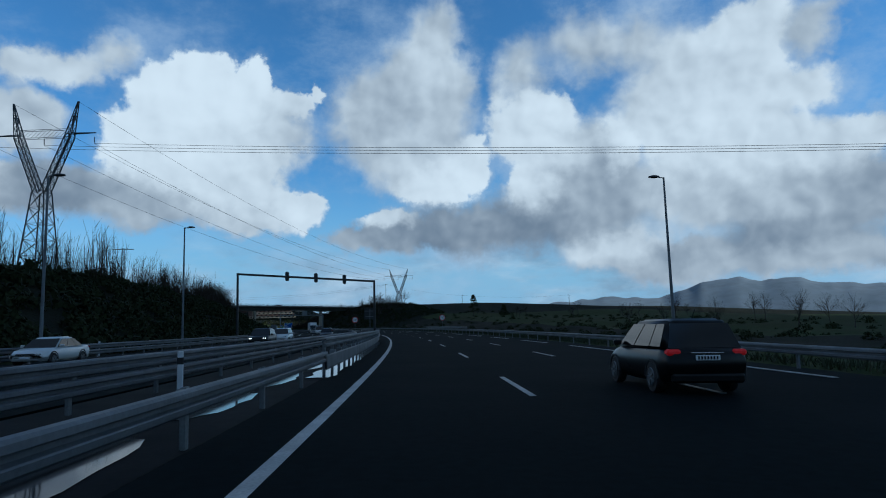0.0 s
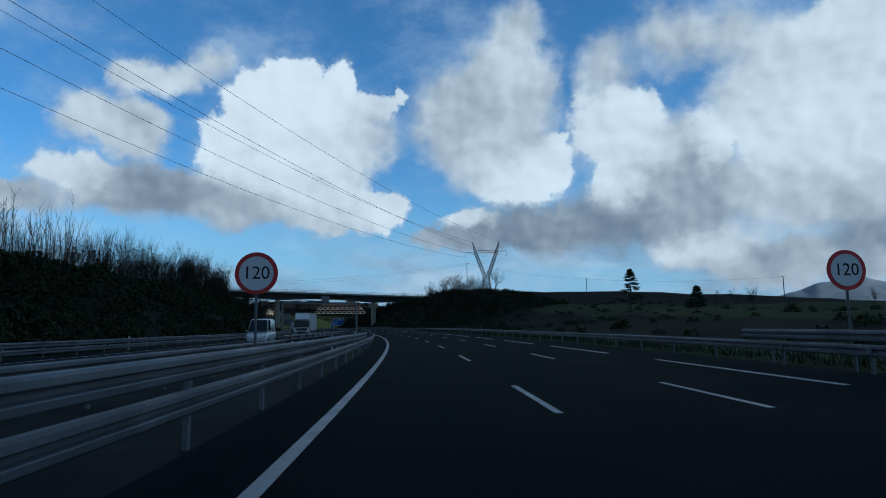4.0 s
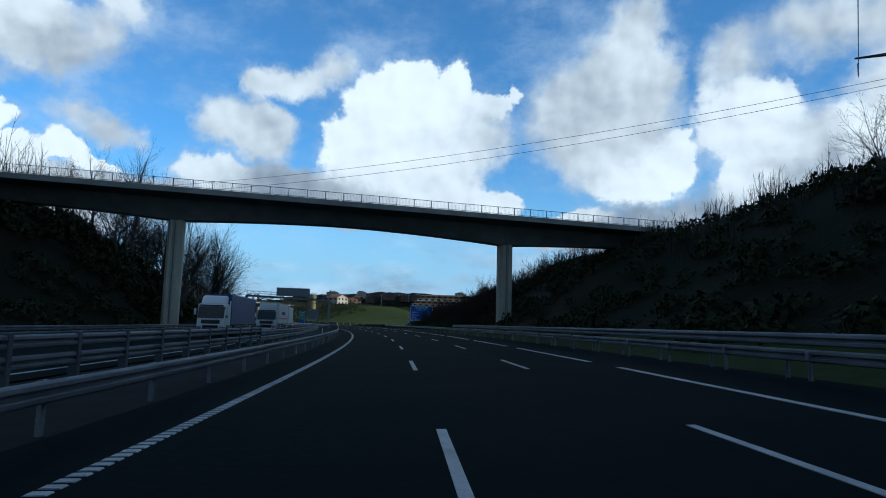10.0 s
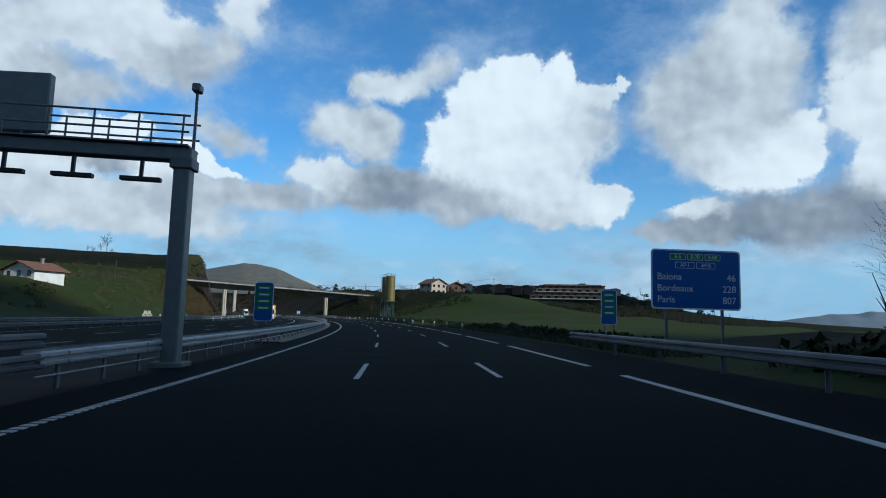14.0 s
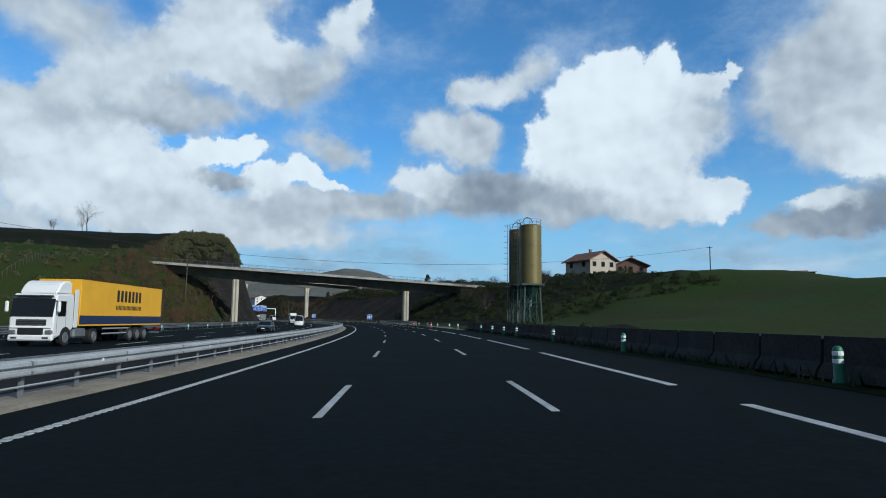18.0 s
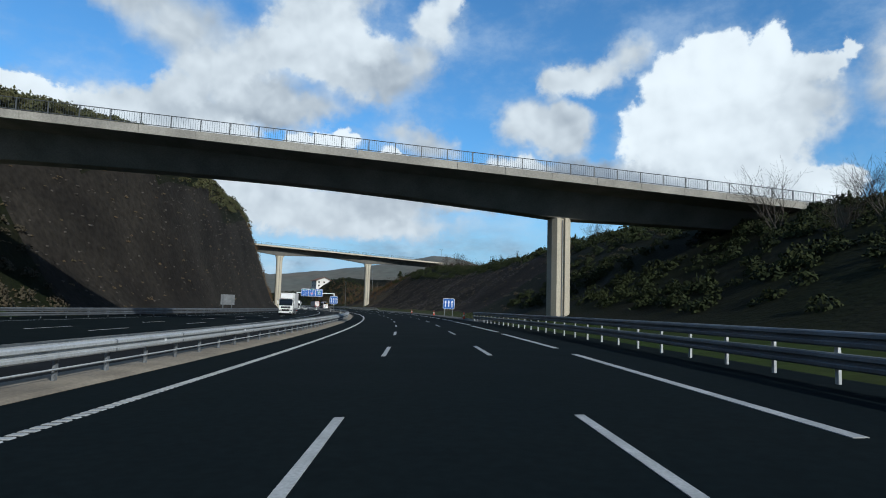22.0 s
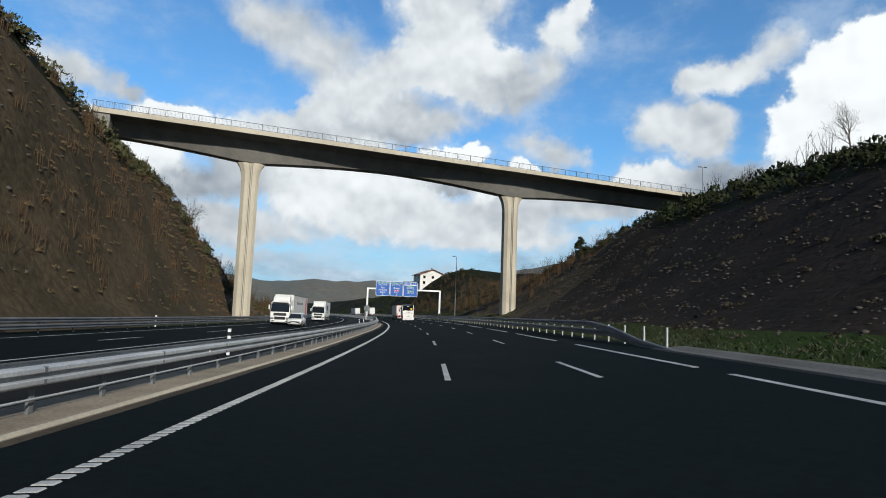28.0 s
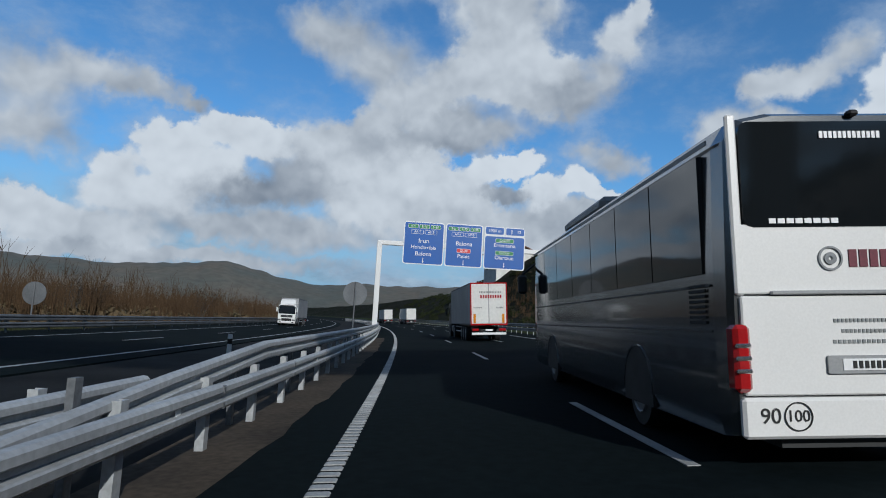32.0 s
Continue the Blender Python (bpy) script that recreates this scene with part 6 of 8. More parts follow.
terrace_block(5.5, 394, 69, 20, 4, "long brown terraced apartment block above the green field")
terrace_block(10.8, 800, 92, 39, 4, "long terraced apartment block with stepped storeys")
terrace_block(17.4, 790, 50, 43, 3, "brown apartment block on the skyline")


# ---- vehicles ----
def wheel(parent, x, y, r, w, side, name="wheel"):
    bm = bmesh.new()
    lathe(bm, [(r * 0.62, -w / 2), (r * 0.94, -w / 2), (r, -w * 0.32), (r, w * 0.32), (r * 0.94, w / 2), (r * 0.62, w / 2)], 24)
    bm.transform(Matrix.Translation((x, y, r)) @ Matrix.Rotation(radians(90), 4, "Y"))
    t = part("wheel", bm, BLACK, parent)
    bm = bmesh.new()
    lathe(bm, [(r * 0.12, 0.0), (r * 0.2, 0.02), (r * 0.5, -0.03), (r * 0.6, 0.02), (r * 0.64, 0.0)], 16)
    bm.transform(Matrix.Translation((x + side * (w / 2 + 0.005), y, r)) @ Matrix.Rotation(radians(90 * side), 4, "Y"))
    part("rim", bm, RIM, t)
    for k in range(5 if r < 0.4 else 0):
        a = 2 * math.pi * k / 5
        bm = bmesh.new()
        box(bm, 0, r * 0.33, 0, 0.03, r * 0.5, r * 0.13)
        bm.transform(Matrix.Translation((x + side * (w / 2 + 0.02), y, r)) @ Matrix.Rotation(a, 4, "X"))
        part("spoke", bm, RIM, t)


def loft(bm, rings):
    """Closed rings of equal count joined in order, with end caps."""
    vs = [[bm.verts.new(p) for p in r] for r in rings]
    n = len(rings[0])
    for a, b in zip(vs, vs[1:]):
        for k in range(n):
            bm.faces.new((a[k], a[(k + 1) % n], b[(k + 1) % n], b[k]))
    bm.faces.new(vs[0][::-1])
    bm.faces.new(vs[-1])


def section(y, w, z0, z1, tuck=0.12, r=0.12):
    """A rounded box section at y."""
    h = w / 2
    return [(-h + tuck, y, z0), (h - tuck, y, z0), (h - 0.02, y, z0 + 0.18), (h, y, (z0 + z1) * 0.5), (h - 0.03, y, z1 - r), (h - r, y, z1), (-h + r, y, z1), (-h + 0.03, y, z1 - r), (-h, y, (z0 + z1) * 0.5), (-h + 0.02, y, z0 + 0.18)]


def car(m, style, paint, label, tail_on=False, head_on=False):
    """A car with its nose towards +y."""
    spec = {
        "hatch": dict(l=4.3, w=1.80, h=1.60, belt=0.98, nose=0.82, back=1.0, c0=-2.0, c1=1.15, r0=-1.75, r1=0.25, wb=1.3),
        "sedan": dict(l=4.6, w=1.82, h=1.43, belt=0.92, nose=0.78, back=1.0, c0=-1.65, c1=1.15, r0=-0.85, r1=0.35, wb=1.4),
        "suv": dict(l=4.6, w=1.90, h=1.68, belt=1.05, nose=0.95, back=1.05, c0=-2.1, c1=1.2, r0=-1.7, r1=0.4, wb=1.35),
        "van": dict(l=5.6, w=2.05, h=2.5, belt=1.25, nose=1.0, back=1.3, c0=-2.75, c1=1.9, r0=-2.7, r1=0.95, wb=1.75),
    }[style]
    l, w, h, belt = spec["l"], spec["w"], spec["h"], spec["belt"]
    g = thing("van" if style == "van" else "car", label, "van" if style == "van" else "car", m)
    bm = bmesh.new()
    nose = spec["nose"]
    loft(bm, [section(-l / 2, w * 0.9, 0.42, belt - 0.12), section(-l / 2 + 0.12, w * 0.97, 0.3, belt), section(-l / 2 + 0.5, w, 0.24, belt + 0.02), section(0, w, 0.22, belt), section(l / 2 - 1.15, w, 0.24, belt - 0.03), section(l / 2 - 0.45, w * 0.97, 0.26, nose), section(l / 2 - 0.08, w * 0.86, 0.3, nose - 0.14), section(l / 2, w * 0.72, 0.4, nose - 0.26)])
    part("body", bm, paint, g, smooth=True)

    c0, c1, r0, r1 = spec["c0"], spec["c1"], spec["r0"], spec["r1"]
    hb, ht = w / 2 - 0.06, w / 2 - 0.25
    bm = bmesh.new()
    base = [(-hb, c0, belt - 0.02), (hb, c0, belt - 0.02), (hb, c1, belt - 0.04), (-hb, c1, belt - 0.04)]
    mid = [(-ht - 0.03, r0 - 0.03, h - 0.09), (ht + 0.03, r0 - 0.03, h - 0.09), (ht + 0.03, r1 + 0.06, h - 0.09), (-ht - 0.03, r1 + 0.06, h - 0.09)]
    top = [(-ht + 0.1, r0 + 0.12, h), (ht - 0.1, r0 + 0.12, h), (ht - 0.1, r1 - 0.12, h - 0.01), (-ht + 0.1, r1 - 0.12, h - 0.01)]
    loft(bm, [base, mid, top])
    tidy(bm)
    bmesh.ops.bevel(bm, geom=[e for e in bm.edges if e.calc_length() > 0.05 and max(v.co.z for v in e.verts) > belt + 0.05], offset=0.07, segments=2, affect="EDGES", clamp_overlap=True)
    part("cabin", bm, paint, g, smooth=True)

    def pane(name, quad, out):
        c = [Vector(q) for q in quad]
        n = (c[1] - c[0]).cross(c[3] - c[0]).normalized()
        if n.dot(Vector(out)) < 0:
            n = -n
        mid_p = (c[0] + c[1] + c[2] + c[3]) / 4
        bm = bmesh.new()
        rows = []
        for lift in (-0.01, 0.014):
            rows.append([bm.verts.new(mid_p + (q - mid_p) * 0.93 + n * lift) for q in c])
        for k in range(4):
            bm.faces.new((rows[0][k], rows[0][(k + 1) % 4], rows[1][(k + 1) % 4], rows[1][k]))
        bm.faces.new(rows[0][::-1])
        bm.faces.new(rows[1])
        part(name, bm, GLASS, g)

    pane("rear_window", (base[0], base[1], mid[1], mid[0]), (0, -1, 0.2))
    pane("windscreen", (base[2], base[3], mid[3], mid[2]), (0, 1, 0.2))
    n_side = 2 if style != "van" else 1
    for sgn in (-1, 1):
        lo0, lo1 = Vector((sgn * hb, c0 + 0.25, belt)), Vector((sgn * hb, c1 - 0.12, belt - 0.02))
        hi0, hi1 = Vector((sgn * (ht + 0.03), r0 + 0.05, h - 0.1)), Vector((sgn * (ht + 0.03), r1 + 0.02, h - 0.1))
        cuts = (0.0, 0.24, 0.6, 1.0) if style != "van" else (0.66, 1.0)
        for a, b in zip(cuts, cuts[1:]):
            pane("side_window", (lo0.lerp(lo1, a), lo0.lerp(lo1, b), hi0.lerp(hi1, b), hi0.lerp(hi1, a)), (sgn, 0, 0.3))
        wheel(g, sgn * (w / 2 - 0.11), spec["wb"], 0.33, 0.22, sgn)
        wheel(g, sgn * (w / 2 - 0.11), -spec["wb"], 0.33, 0.22, sgn)
        for y in (spec["wb"], -spec["wb"]):
            bm = bmesh.new()
            for k in range(10):
                a, b = radians(180 * k / 10), radians(180 * (k + 1) / 10)
                tube(bm, (sgn * (w / 2 - 0.01), y + 0.38 * math.cos(a), 0.33 + 0.38 * math.sin(a)), (sgn * (w / 2 - 0.01), y + 0.38 * math.cos(b), 0.33 + 0.38 * math.sin(b)), 0.03, n=4, caps=False)
            part("wheel_arch", bm, DARK, g)
        bm = bmesh.new()
        box(bm, sgn * (w / 2 + 0.06), c1 - 0.35, belt + 0.06, 0.2, 0.14, 0.13, 0.03)
        part("mirror", bm, paint, g)
        bm = bmesh.new()
        box(bm, sgn * (w / 2 - 0.2), -l / 2 + 0.1, belt - 0.09, 0.3, 0.2, 0.13 if style != "van" else 0.45, 0.04)
        part("tail_lamp", bm, TAIL_ON if tail_on else RED_LAMP, g)
        bm = bmesh.new()
        box(bm, sgn * (w / 2 - 0.36), l / 2 - 0.16, nose - 0.2, 0.34, 0.22, 0.13, 0.04)
        part("headlamp", bm, HEADLAMP if head_on else CHROME, g)
    bm = bmesh.new()
    box(bm, 0, -l / 2 - 0.008, 0.78, 0.52, 0.03, 0.11, 0.01)
    plate = part("number_plate", bm, WHITE_SIGN, g)
    for k in range(7):
        bm = bmesh.new()
        box(bm, -0.2 + 0.065 * k, -l / 2 - 0.026, 0.78, 0.035, 0.008, 0.065)
        part("bar", bm, BLACK, plate)
    bm = bmesh.new()
    box(bm, 0, l / 2 - 0.02, 0.45, 0.52, 0.06, 0.11, 0.01)
    part("number_plate", bm, WHITE_SIGN, g)
    bm = bmesh.new()
    box(bm, 0, l / 2 - 0.06, 0.58, w * 0.5, 0.12, 0.12, 0.03)
    part("grille", bm, BLACK, g)
    bm = bmesh.new()
    box(bm, 0, -l / 2 + 0.04, 0.36, w * 0.86, 0.16, 0.2, 0.05)
    part("rear_bumper", bm, DARK if style == "van" else paint, g)
    bm = bmesh.new()
    box(bm, 0, -l / 2 + 0.02, 0.88, 0.7, 0.05, 0.025, 0.008)
    part("trim_strip", bm, CHROME, g)
    bm = bmesh.new()
    tube(bm, (0, r0 + 0.3, h - 0.01), (0, r0 + 0.1, h + 0.2), 0.008, n=5)
    part("aerial", bm, BLACK, g)
    return g


def bars(parent, x, y0, z, wide, tall, n, material, side, gap=0.4):
    """A row of plain bars in place of writing on a side wall (side -1: facing -x, 1: +x, 0: facing -y, 2: +y)."""
    step = wide / n
    for k in range(n):
        c = -wide / 2 + (k + 0.5) * step
        bm = bmesh.new()
        if side in (-1, 1):
            box(bm, x, y0 + c, z, 0.012, step * (1 - gap), tall)
        else:
            box(bm, x + c, y0, z, step * (1 - gap), 0.012, tall)
        part("lettering_bar", bm, material, parent)


def truck(m, cab_paint, trailer, label, style="front", lower=None, head_on=False, rear="plain", tail=13.4, low=1.15, top=4.0):
    """An articulated lorry with its nose towards +y; y = 0 at the nose."""
    g = thing("articulated_lorry", label, "lorry", m)
    w = 2.5
    bm = bmesh.new()
    prism(bm, [(-0.10, 0.50), (0.0, 0.75), (-0.02, 1.65), (-0.24, 2.85), (-0.34, 3.0), (-2.2, 3.05), (-2.25, 1.1), (-2.2, 0.95), (-0.5, 0.50)], -w / 2 + 0.03, w / 2 - 0.03)
    tidy(bm)
    bmesh.ops.bevel(bm, geom=[e for e in bm.edges if abs(e.verts[0].co.x - e.verts[1].co.x) < 0.01], offset=0.09, segments=2, affect="EDGES", clamp_overlap=True)
    cabin = part("cab", bm, cab_paint, g, smooth=False)
    bm = bmesh.new()
    prism(bm, [(-0.42, 2.98), (-0.95, 3.62), (-1.35, 3.8), (-2.2, 3.82), (-2.2, 2.98)], -w / 2 + 0.2, w / 2 - 0.2)
    tidy(bm)
    bmesh.ops.bevel(bm, geom=bm.edges[:], offset=0.1, segments=2, affect="EDGES", clamp_overlap=True)
    part("roof_fairing", bm, cab_paint, cabin)
    bm = bmesh.new()
    prism(bm, [(-0.01, 1.68), (0.02, 1.70), (-0.19, 2.72), (-0.25, 2.7)], -w / 2 + 0.1, w / 2 - 0.1)
    part("windscreen", bm, GLASS, cabin)
    for sgn in (-0.45, 0.35):
        bm = bmesh.new()
        tube(bm, (sgn, 0.03, 1.72), (sgn + 0.55, -0.03, 1.98), 0.012, n=4)
        part("wiper", bm, BLACK, cabin)
    bm = bmesh.new()
    box(bm, 0, -0.10, 2.86, w * 0.84, 0.30, 0.10, 0.03)
    part("sun_visor", bm, DARK, cabin)
    bm = bmesh.new()
    box(bm, 0, -0.02, 1.36, w * 0.66, 0.1, 0.36, 0.04)
    grille = part("upper_grille", bm, BLACK, cabin)
    for k in range(3):
        bm = bmesh.new()
        box(bm, 0, 0.035, 1.25 + 0.11 * k, w * 0.6, 0.02, 0.035, 0.008)
        part("grille_slat", bm, STEEL_DARK, grille)
    bm = bmesh.new()
    box(bm, 0, 0.0, 0.86, w * 0.56, 0.12, 0.36, 0.05)
    part("lower_grille", bm, BLACK, cabin)
    bm = bmesh.new()
    box(bm, 0, 0.02, 1.08, w * 0.9, 0.1, 0.05, 0.015)
    part("grille_trim", bm, cab_paint, cabin)
    bm = bmesh.new()
    box(bm, 0, 0.065, 0.58, 0.5, 0.02, 0.11)
    part("number_plate", bm, WHITE_SIGN, cabin)
    bm = bmesh.new()
    box(bm, 0, -0.08, 0.50, w * 0.98, 0.28, 0.34, 0.08)
    part("bumper", bm, cab_paint, cabin)
    for sgn in (-1, 1):
        bm = bmesh.new()
        box(bm, sgn * (w / 2 - 0.26), -0.02, 0.82, 0.4, 0.18, 0.24, 0.06)
        part("headlamp", bm, HEADLAMP if head_on else RIM, cabin)
        bm = bmesh.new()
        box(bm, sgn * (w / 2 - 0.4), 0.055, 0.5, 0.36, 0.02, 0.13, 0.02)
        part("fog_lamp_recess", bm, DARK, cabin)
        bm = bmesh.new()
        prism(bm, [(-0.42, 1.72), (-1.25, 1.72), (-1.25, 2.6), (-0.62, 2.6), (-0.5, 2.3)], sgn * (w / 2 - 0.06), sgn * (w / 2 - 0.018))
        part("side_window", bm, GLASS, cabin)
        for y, z, tall in ((-1.32, 1.75, 1.9), (-0.36, 1.2, 0.9)):
            bm = bmesh.new()
            box(bm, sgn * (w / 2 - 0.03), y, z, 0.012, 0.02, tall)
            part("door_seam", bm, DARK, cabin)
        bm = bmesh.new()
        box(bm, sgn * (w / 2 + 0.17), -0.08, 2.25, 0.2, 0.16, 0.62, 0.06)
        part("mirror", bm, cab_paint, cabin)
        bm = bmesh.new()
        tube(bm, (sgn * (w / 2 - 0.06), -0.2, 2.62), (sgn * (w / 2 + 0.17), -0.1, 2.5), 0.03, n=5)
        part("mirror_arm", bm, DARK, cabin)
        for y, rad in ((-1.35, 0.62),):
            bm = bmesh.new()
            prism(bm, [(y - rad * math.cos(math.pi * k / 12), 0.5 + rad * math.sin(math.pi * k / 12)) for k in range(13)], sgn * (w / 2 - 0.2), sgn * (w / 2 - 0.022))
            part("wheel_well", bm, BLACK, cabin)
        wheel(g, sgn * (w / 2 - 0.18), -1.35, 0.5, 0.32, sgn)
        wheel(g, sgn * (w / 2 - 0.3), -4.9, 0.5, 0.55, sgn)
        for k in range(3):
            wheel(g, sgn * (w / 2 - 0.2), -tail - 0.2 + 1.32 * k + 0.6, 0.5, 0.36, sgn)
        bm = bmesh.new()
        box(bm, sgn * (w / 2 - 0.3), -3.2, 0.72, 0.5, 1.5, 0.6, 0.12)
        part("fuel_tank", bm, GALV, g)
        for z in (0.62, 0.95):
            bm = bmesh.new()
            box(bm, sgn * (w / 2 - 0.08), -8.3, z, 0.05, 4.4, 0.1, 0.02)
            part("side_guard", bm, GREY_TRAILER, g)
        bm = bmesh.new()
        box(bm, sgn * (w / 2 - 0.06), -2.5, 2.2, 0.05, 0.45, 2.3, 0.02)
        part("side_fairing", bm, cab_paint, g)
    bm = bmesh.new()
    box(bm, 0, -8.2, 0.95, 1.0, 12.6, 0.28)
    part("chassis", bm, DARK, g)
    bm = bmesh.new()
    box(bm, 0, -(2.85 + tail + 2.75) / 2, (low + top) / 2, w, tail + 2.75 - 2.85, top - low, 0.03)
    cargo = part("cargo_body", bm, trailer, g)
    for sgn in (-1, 1):
        for z in (low + 0.04, top - 0.05):
            bm = bmesh.new()
            box(bm, sgn * (w / 2 + 0.005), -(2.85 + tail + 2.75) / 2, z, 0.03, tail - 0.1, 0.09)
            part("edge_rail", bm, GALV if trailer is not YELLOW else trailer, cargo)
        if lower:
            bm = bmesh.new()
            box(bm, sgn * (w / 2 + 0.008), -(2.85 + tail + 2.75) / 2, low + 0.33, 0.02, tail - 0.1, 0.62)
            part("lower_band", bm, lower, cargo)
    end = -tail - 2.75
    for x in (-0.62, 0.62):
        bm = bmesh.new()
        box(bm, x, end - 0.012, (low + top) / 2, 1.18, 0.03, top - low - 0.16, 0.008)
        part("rear_door", bm, trailer if rear != "white" else CREAM, cargo)
    bm = bmesh.new()
    for sx_, sz, ww, hh in ((0, top - 0.04, w, 0.09), (0, low + 0.02, w, 0.1), (-w / 2 + 0.03, (low + top) / 2, 0.08, top - low), (w / 2 - 0.03, (low + top) / 2, 0.08, top - low)):
        box(bm, sx_, end - 0.01, sz, ww, 0.06, hh)
    part("rear_frame", bm, RED_LAMP if rear == "white" else GALV, cargo)
    for sgn in (-1, 1):
        bm = bmesh.new()
        box(bm, sgn * 0.92, end - 0.02, 0.82, 0.45, 0.06, 0.16, 0.02)
        part("tail_lamp", bm, RED_LAMP, g)
        if rear == "white":
            bm = bmesh.new()
            box(bm, sgn * 0.98, end - 0.035, low + 0.42, 0.16, 0.012, 0.62)
            part("reflector_plate", bm, AMBER, g)
    bm = bmesh.new()
    box(bm, 0, end + 0.04, 0.55, w * 0.94, 0.1, 0.16, 0.02)
    part("underrun_bar", bm, WHITE_SIGN if rear == "white" else GALV, g)
    bm = bmesh.new()
    box(bm, 0, end - 0.03, 0.8, 0.5, 0.02, 0.12)
    part("number_plate", bm, WHITE_SIGN, g)
    return g, cargo, end


def oncoming(s, lat, z=0.0):
    m = stand(s, lat, turn=180.0)
    return m


def ahead_pose(s, lat):
    return stand(s, lat) @ pose(0, 0, 0, 0, -math.degrees(math.atan(float(bank(s)))), 0)


car(ahead_pose(9.0, 7.6), "hatch", BLACK_CAR, "black hatchback car with lit red tail lamps", tail_on=True)
car(oncoming(28.0, -17.2), "sedan", WHITE_CAR, "white saloon car on the oncoming carriageway")
car(oncoming(54.0, -11.8), "suv", BLACK_CAR, "black off-road car with lit headlamps", head_on=True)
car(oncoming(66.0, -11.9), "suv", WHITE_CAR, "white off-road car following another")
car(oncoming(92.0, -8.9), "hatch", GREY_CAR, "dark grey hatchback on the oncoming carriageway")
car(oncoming(192.0, -12.2), "van", WHITE_CAR, "white delivery van on the oncoming carriageway")
car(oncoming(753.0, -11.5), "van", WHITE_CAR, "white delivery van on the oncoming carriageway")
car(oncoming(1021.0, -10.3), "hatch", WHITE_CAR, "white hatchback car beside a lorry")
car(oncoming(690.0, -11.0), "sedan", GREY_CAR, "dark saloon car far down the oncoming lanes")
truck(oncoming(229.5, -12.2), WHITE_CAR, CREAM, "white articulated lorry with a plain box trailer")
truck(oncoming(391.0, -12.4), WHITE_CAR, BLUE_TARP, "white lorry with a blue curtain trailer")
t1, c1, _ = truck(oncoming(415.0, -10.6), WHITE_CAR, CREAM, "white articulated lorry with red band on its trailer")
bars(c1, -1.262, -9.5, 2.6, 5.0, 0.45, 12, NAVY, -1)
bm = bmesh.new()
box(bm, -1.262, -9.5, 1.9, 0.012, 11.5, 0.22)
part("red_band", bm, RED_SIGN, c1)
truck(oncoming(436.2, -10.8), WHITE_CAR, CREAM, "white lorry with a plain white box trailer")
t2, c2, _ = truck(oncoming(640.5, -15.2), WHITE_CAR, YELLOW, "white lorry with yellow trailer and dark blue lower band", lower=NAVY)
bars(c2, -1.262, -9.9, 3.15, 4.3, 0.8, 7, BLACK, -1, 0.42)
bars(c2, -1.262, -9.9, 2.35, 4.3, 0.3, 20, BLACK, -1, 0.5)
truck(oncoming(856.0, -13.0), WHITE_CAR, CREAM, "white box lorry on the oncoming carriageway", tail=7.5)
t3, c3, _ = truck(oncoming(1026.0, -13.2), WHITE_CAR, CREAM, "white lorry with red-edged white trailer")
bars(c3, -1.262, -8.5, 2.9, 6.0, 0.35, 18, SIGN_BACK, -1)
bm = bmesh.new()
box(bm, -1.262, -14.6, 2.5, 0.012, 0.9, 2.4)
part("red_panel", bm, RED_SIGN, c3)
t4, c4, _ = truck(oncoming(1069.0, -12.5), WHITE_CAR, CREAM, "white lorry with blue emblem on its refrigerated trailer")
bm = bmesh.new()
prism(bm, [(-3.3, 1.35), (-3.3, 3.85)] + [(-3.3 - 1.5 * math.sin(math.pi * k / 16), 2.6 + 1.25 * math.cos(math.pi * k / 16)) for k in range(1, 16)], -1.268, -1.25)
part("blue_emblem", bm, mat("light_blue_panel", (0.05, 0.28, 0.42), 0.5), c4)
bars(c4, -1.262, -7.2, 2.7, 3.6, 1.1, 4, NAVY, -1, 0.25)
bars(c4, -1.262, -7.4, 1.85, 3.2, 0.16, 16, SIGN_BACK, -1, 0.35)
truck(oncoming(1168.0, -13.8), WHITE_CAR, GREY_TRAILER, "white lorry coming round the far bend")
t5, c5, e5 = truck(ahead_pose(1118.0 + 16.2, 7.1), GREY_CAR, GREY_TRAILER, "lorry with grey curtain trailer and white rear doors", rear="white")
bars(c5, 0.1, e5 - 0.045, 3.35, 1.5, 0.12, 14, SIGN_BACK, 0)
bars(c5, 0.15, e5 - 0.045, 3.05, 1.5, 0.22, 9, RED_LAMP, 0)
bars(c5, -0.75, e5 - 0.045, 2.3, 0.6, 0.06, 8, SIGN_BACK, 0)
bars(c5, 0.75, e5 - 0.045, 2.3, 0.5, 0.1, 6, SIGN_BACK, 0)
truck(ahead_pose(1250.0, 10.0), GREY_CAR, CREAM, "far lorry with white rear doors", rear="plain")
truck(ahead_pose(1275.0, 6.6), GREY_CAR, CREAM, "far lorry with pale rear doors", rear="plain")


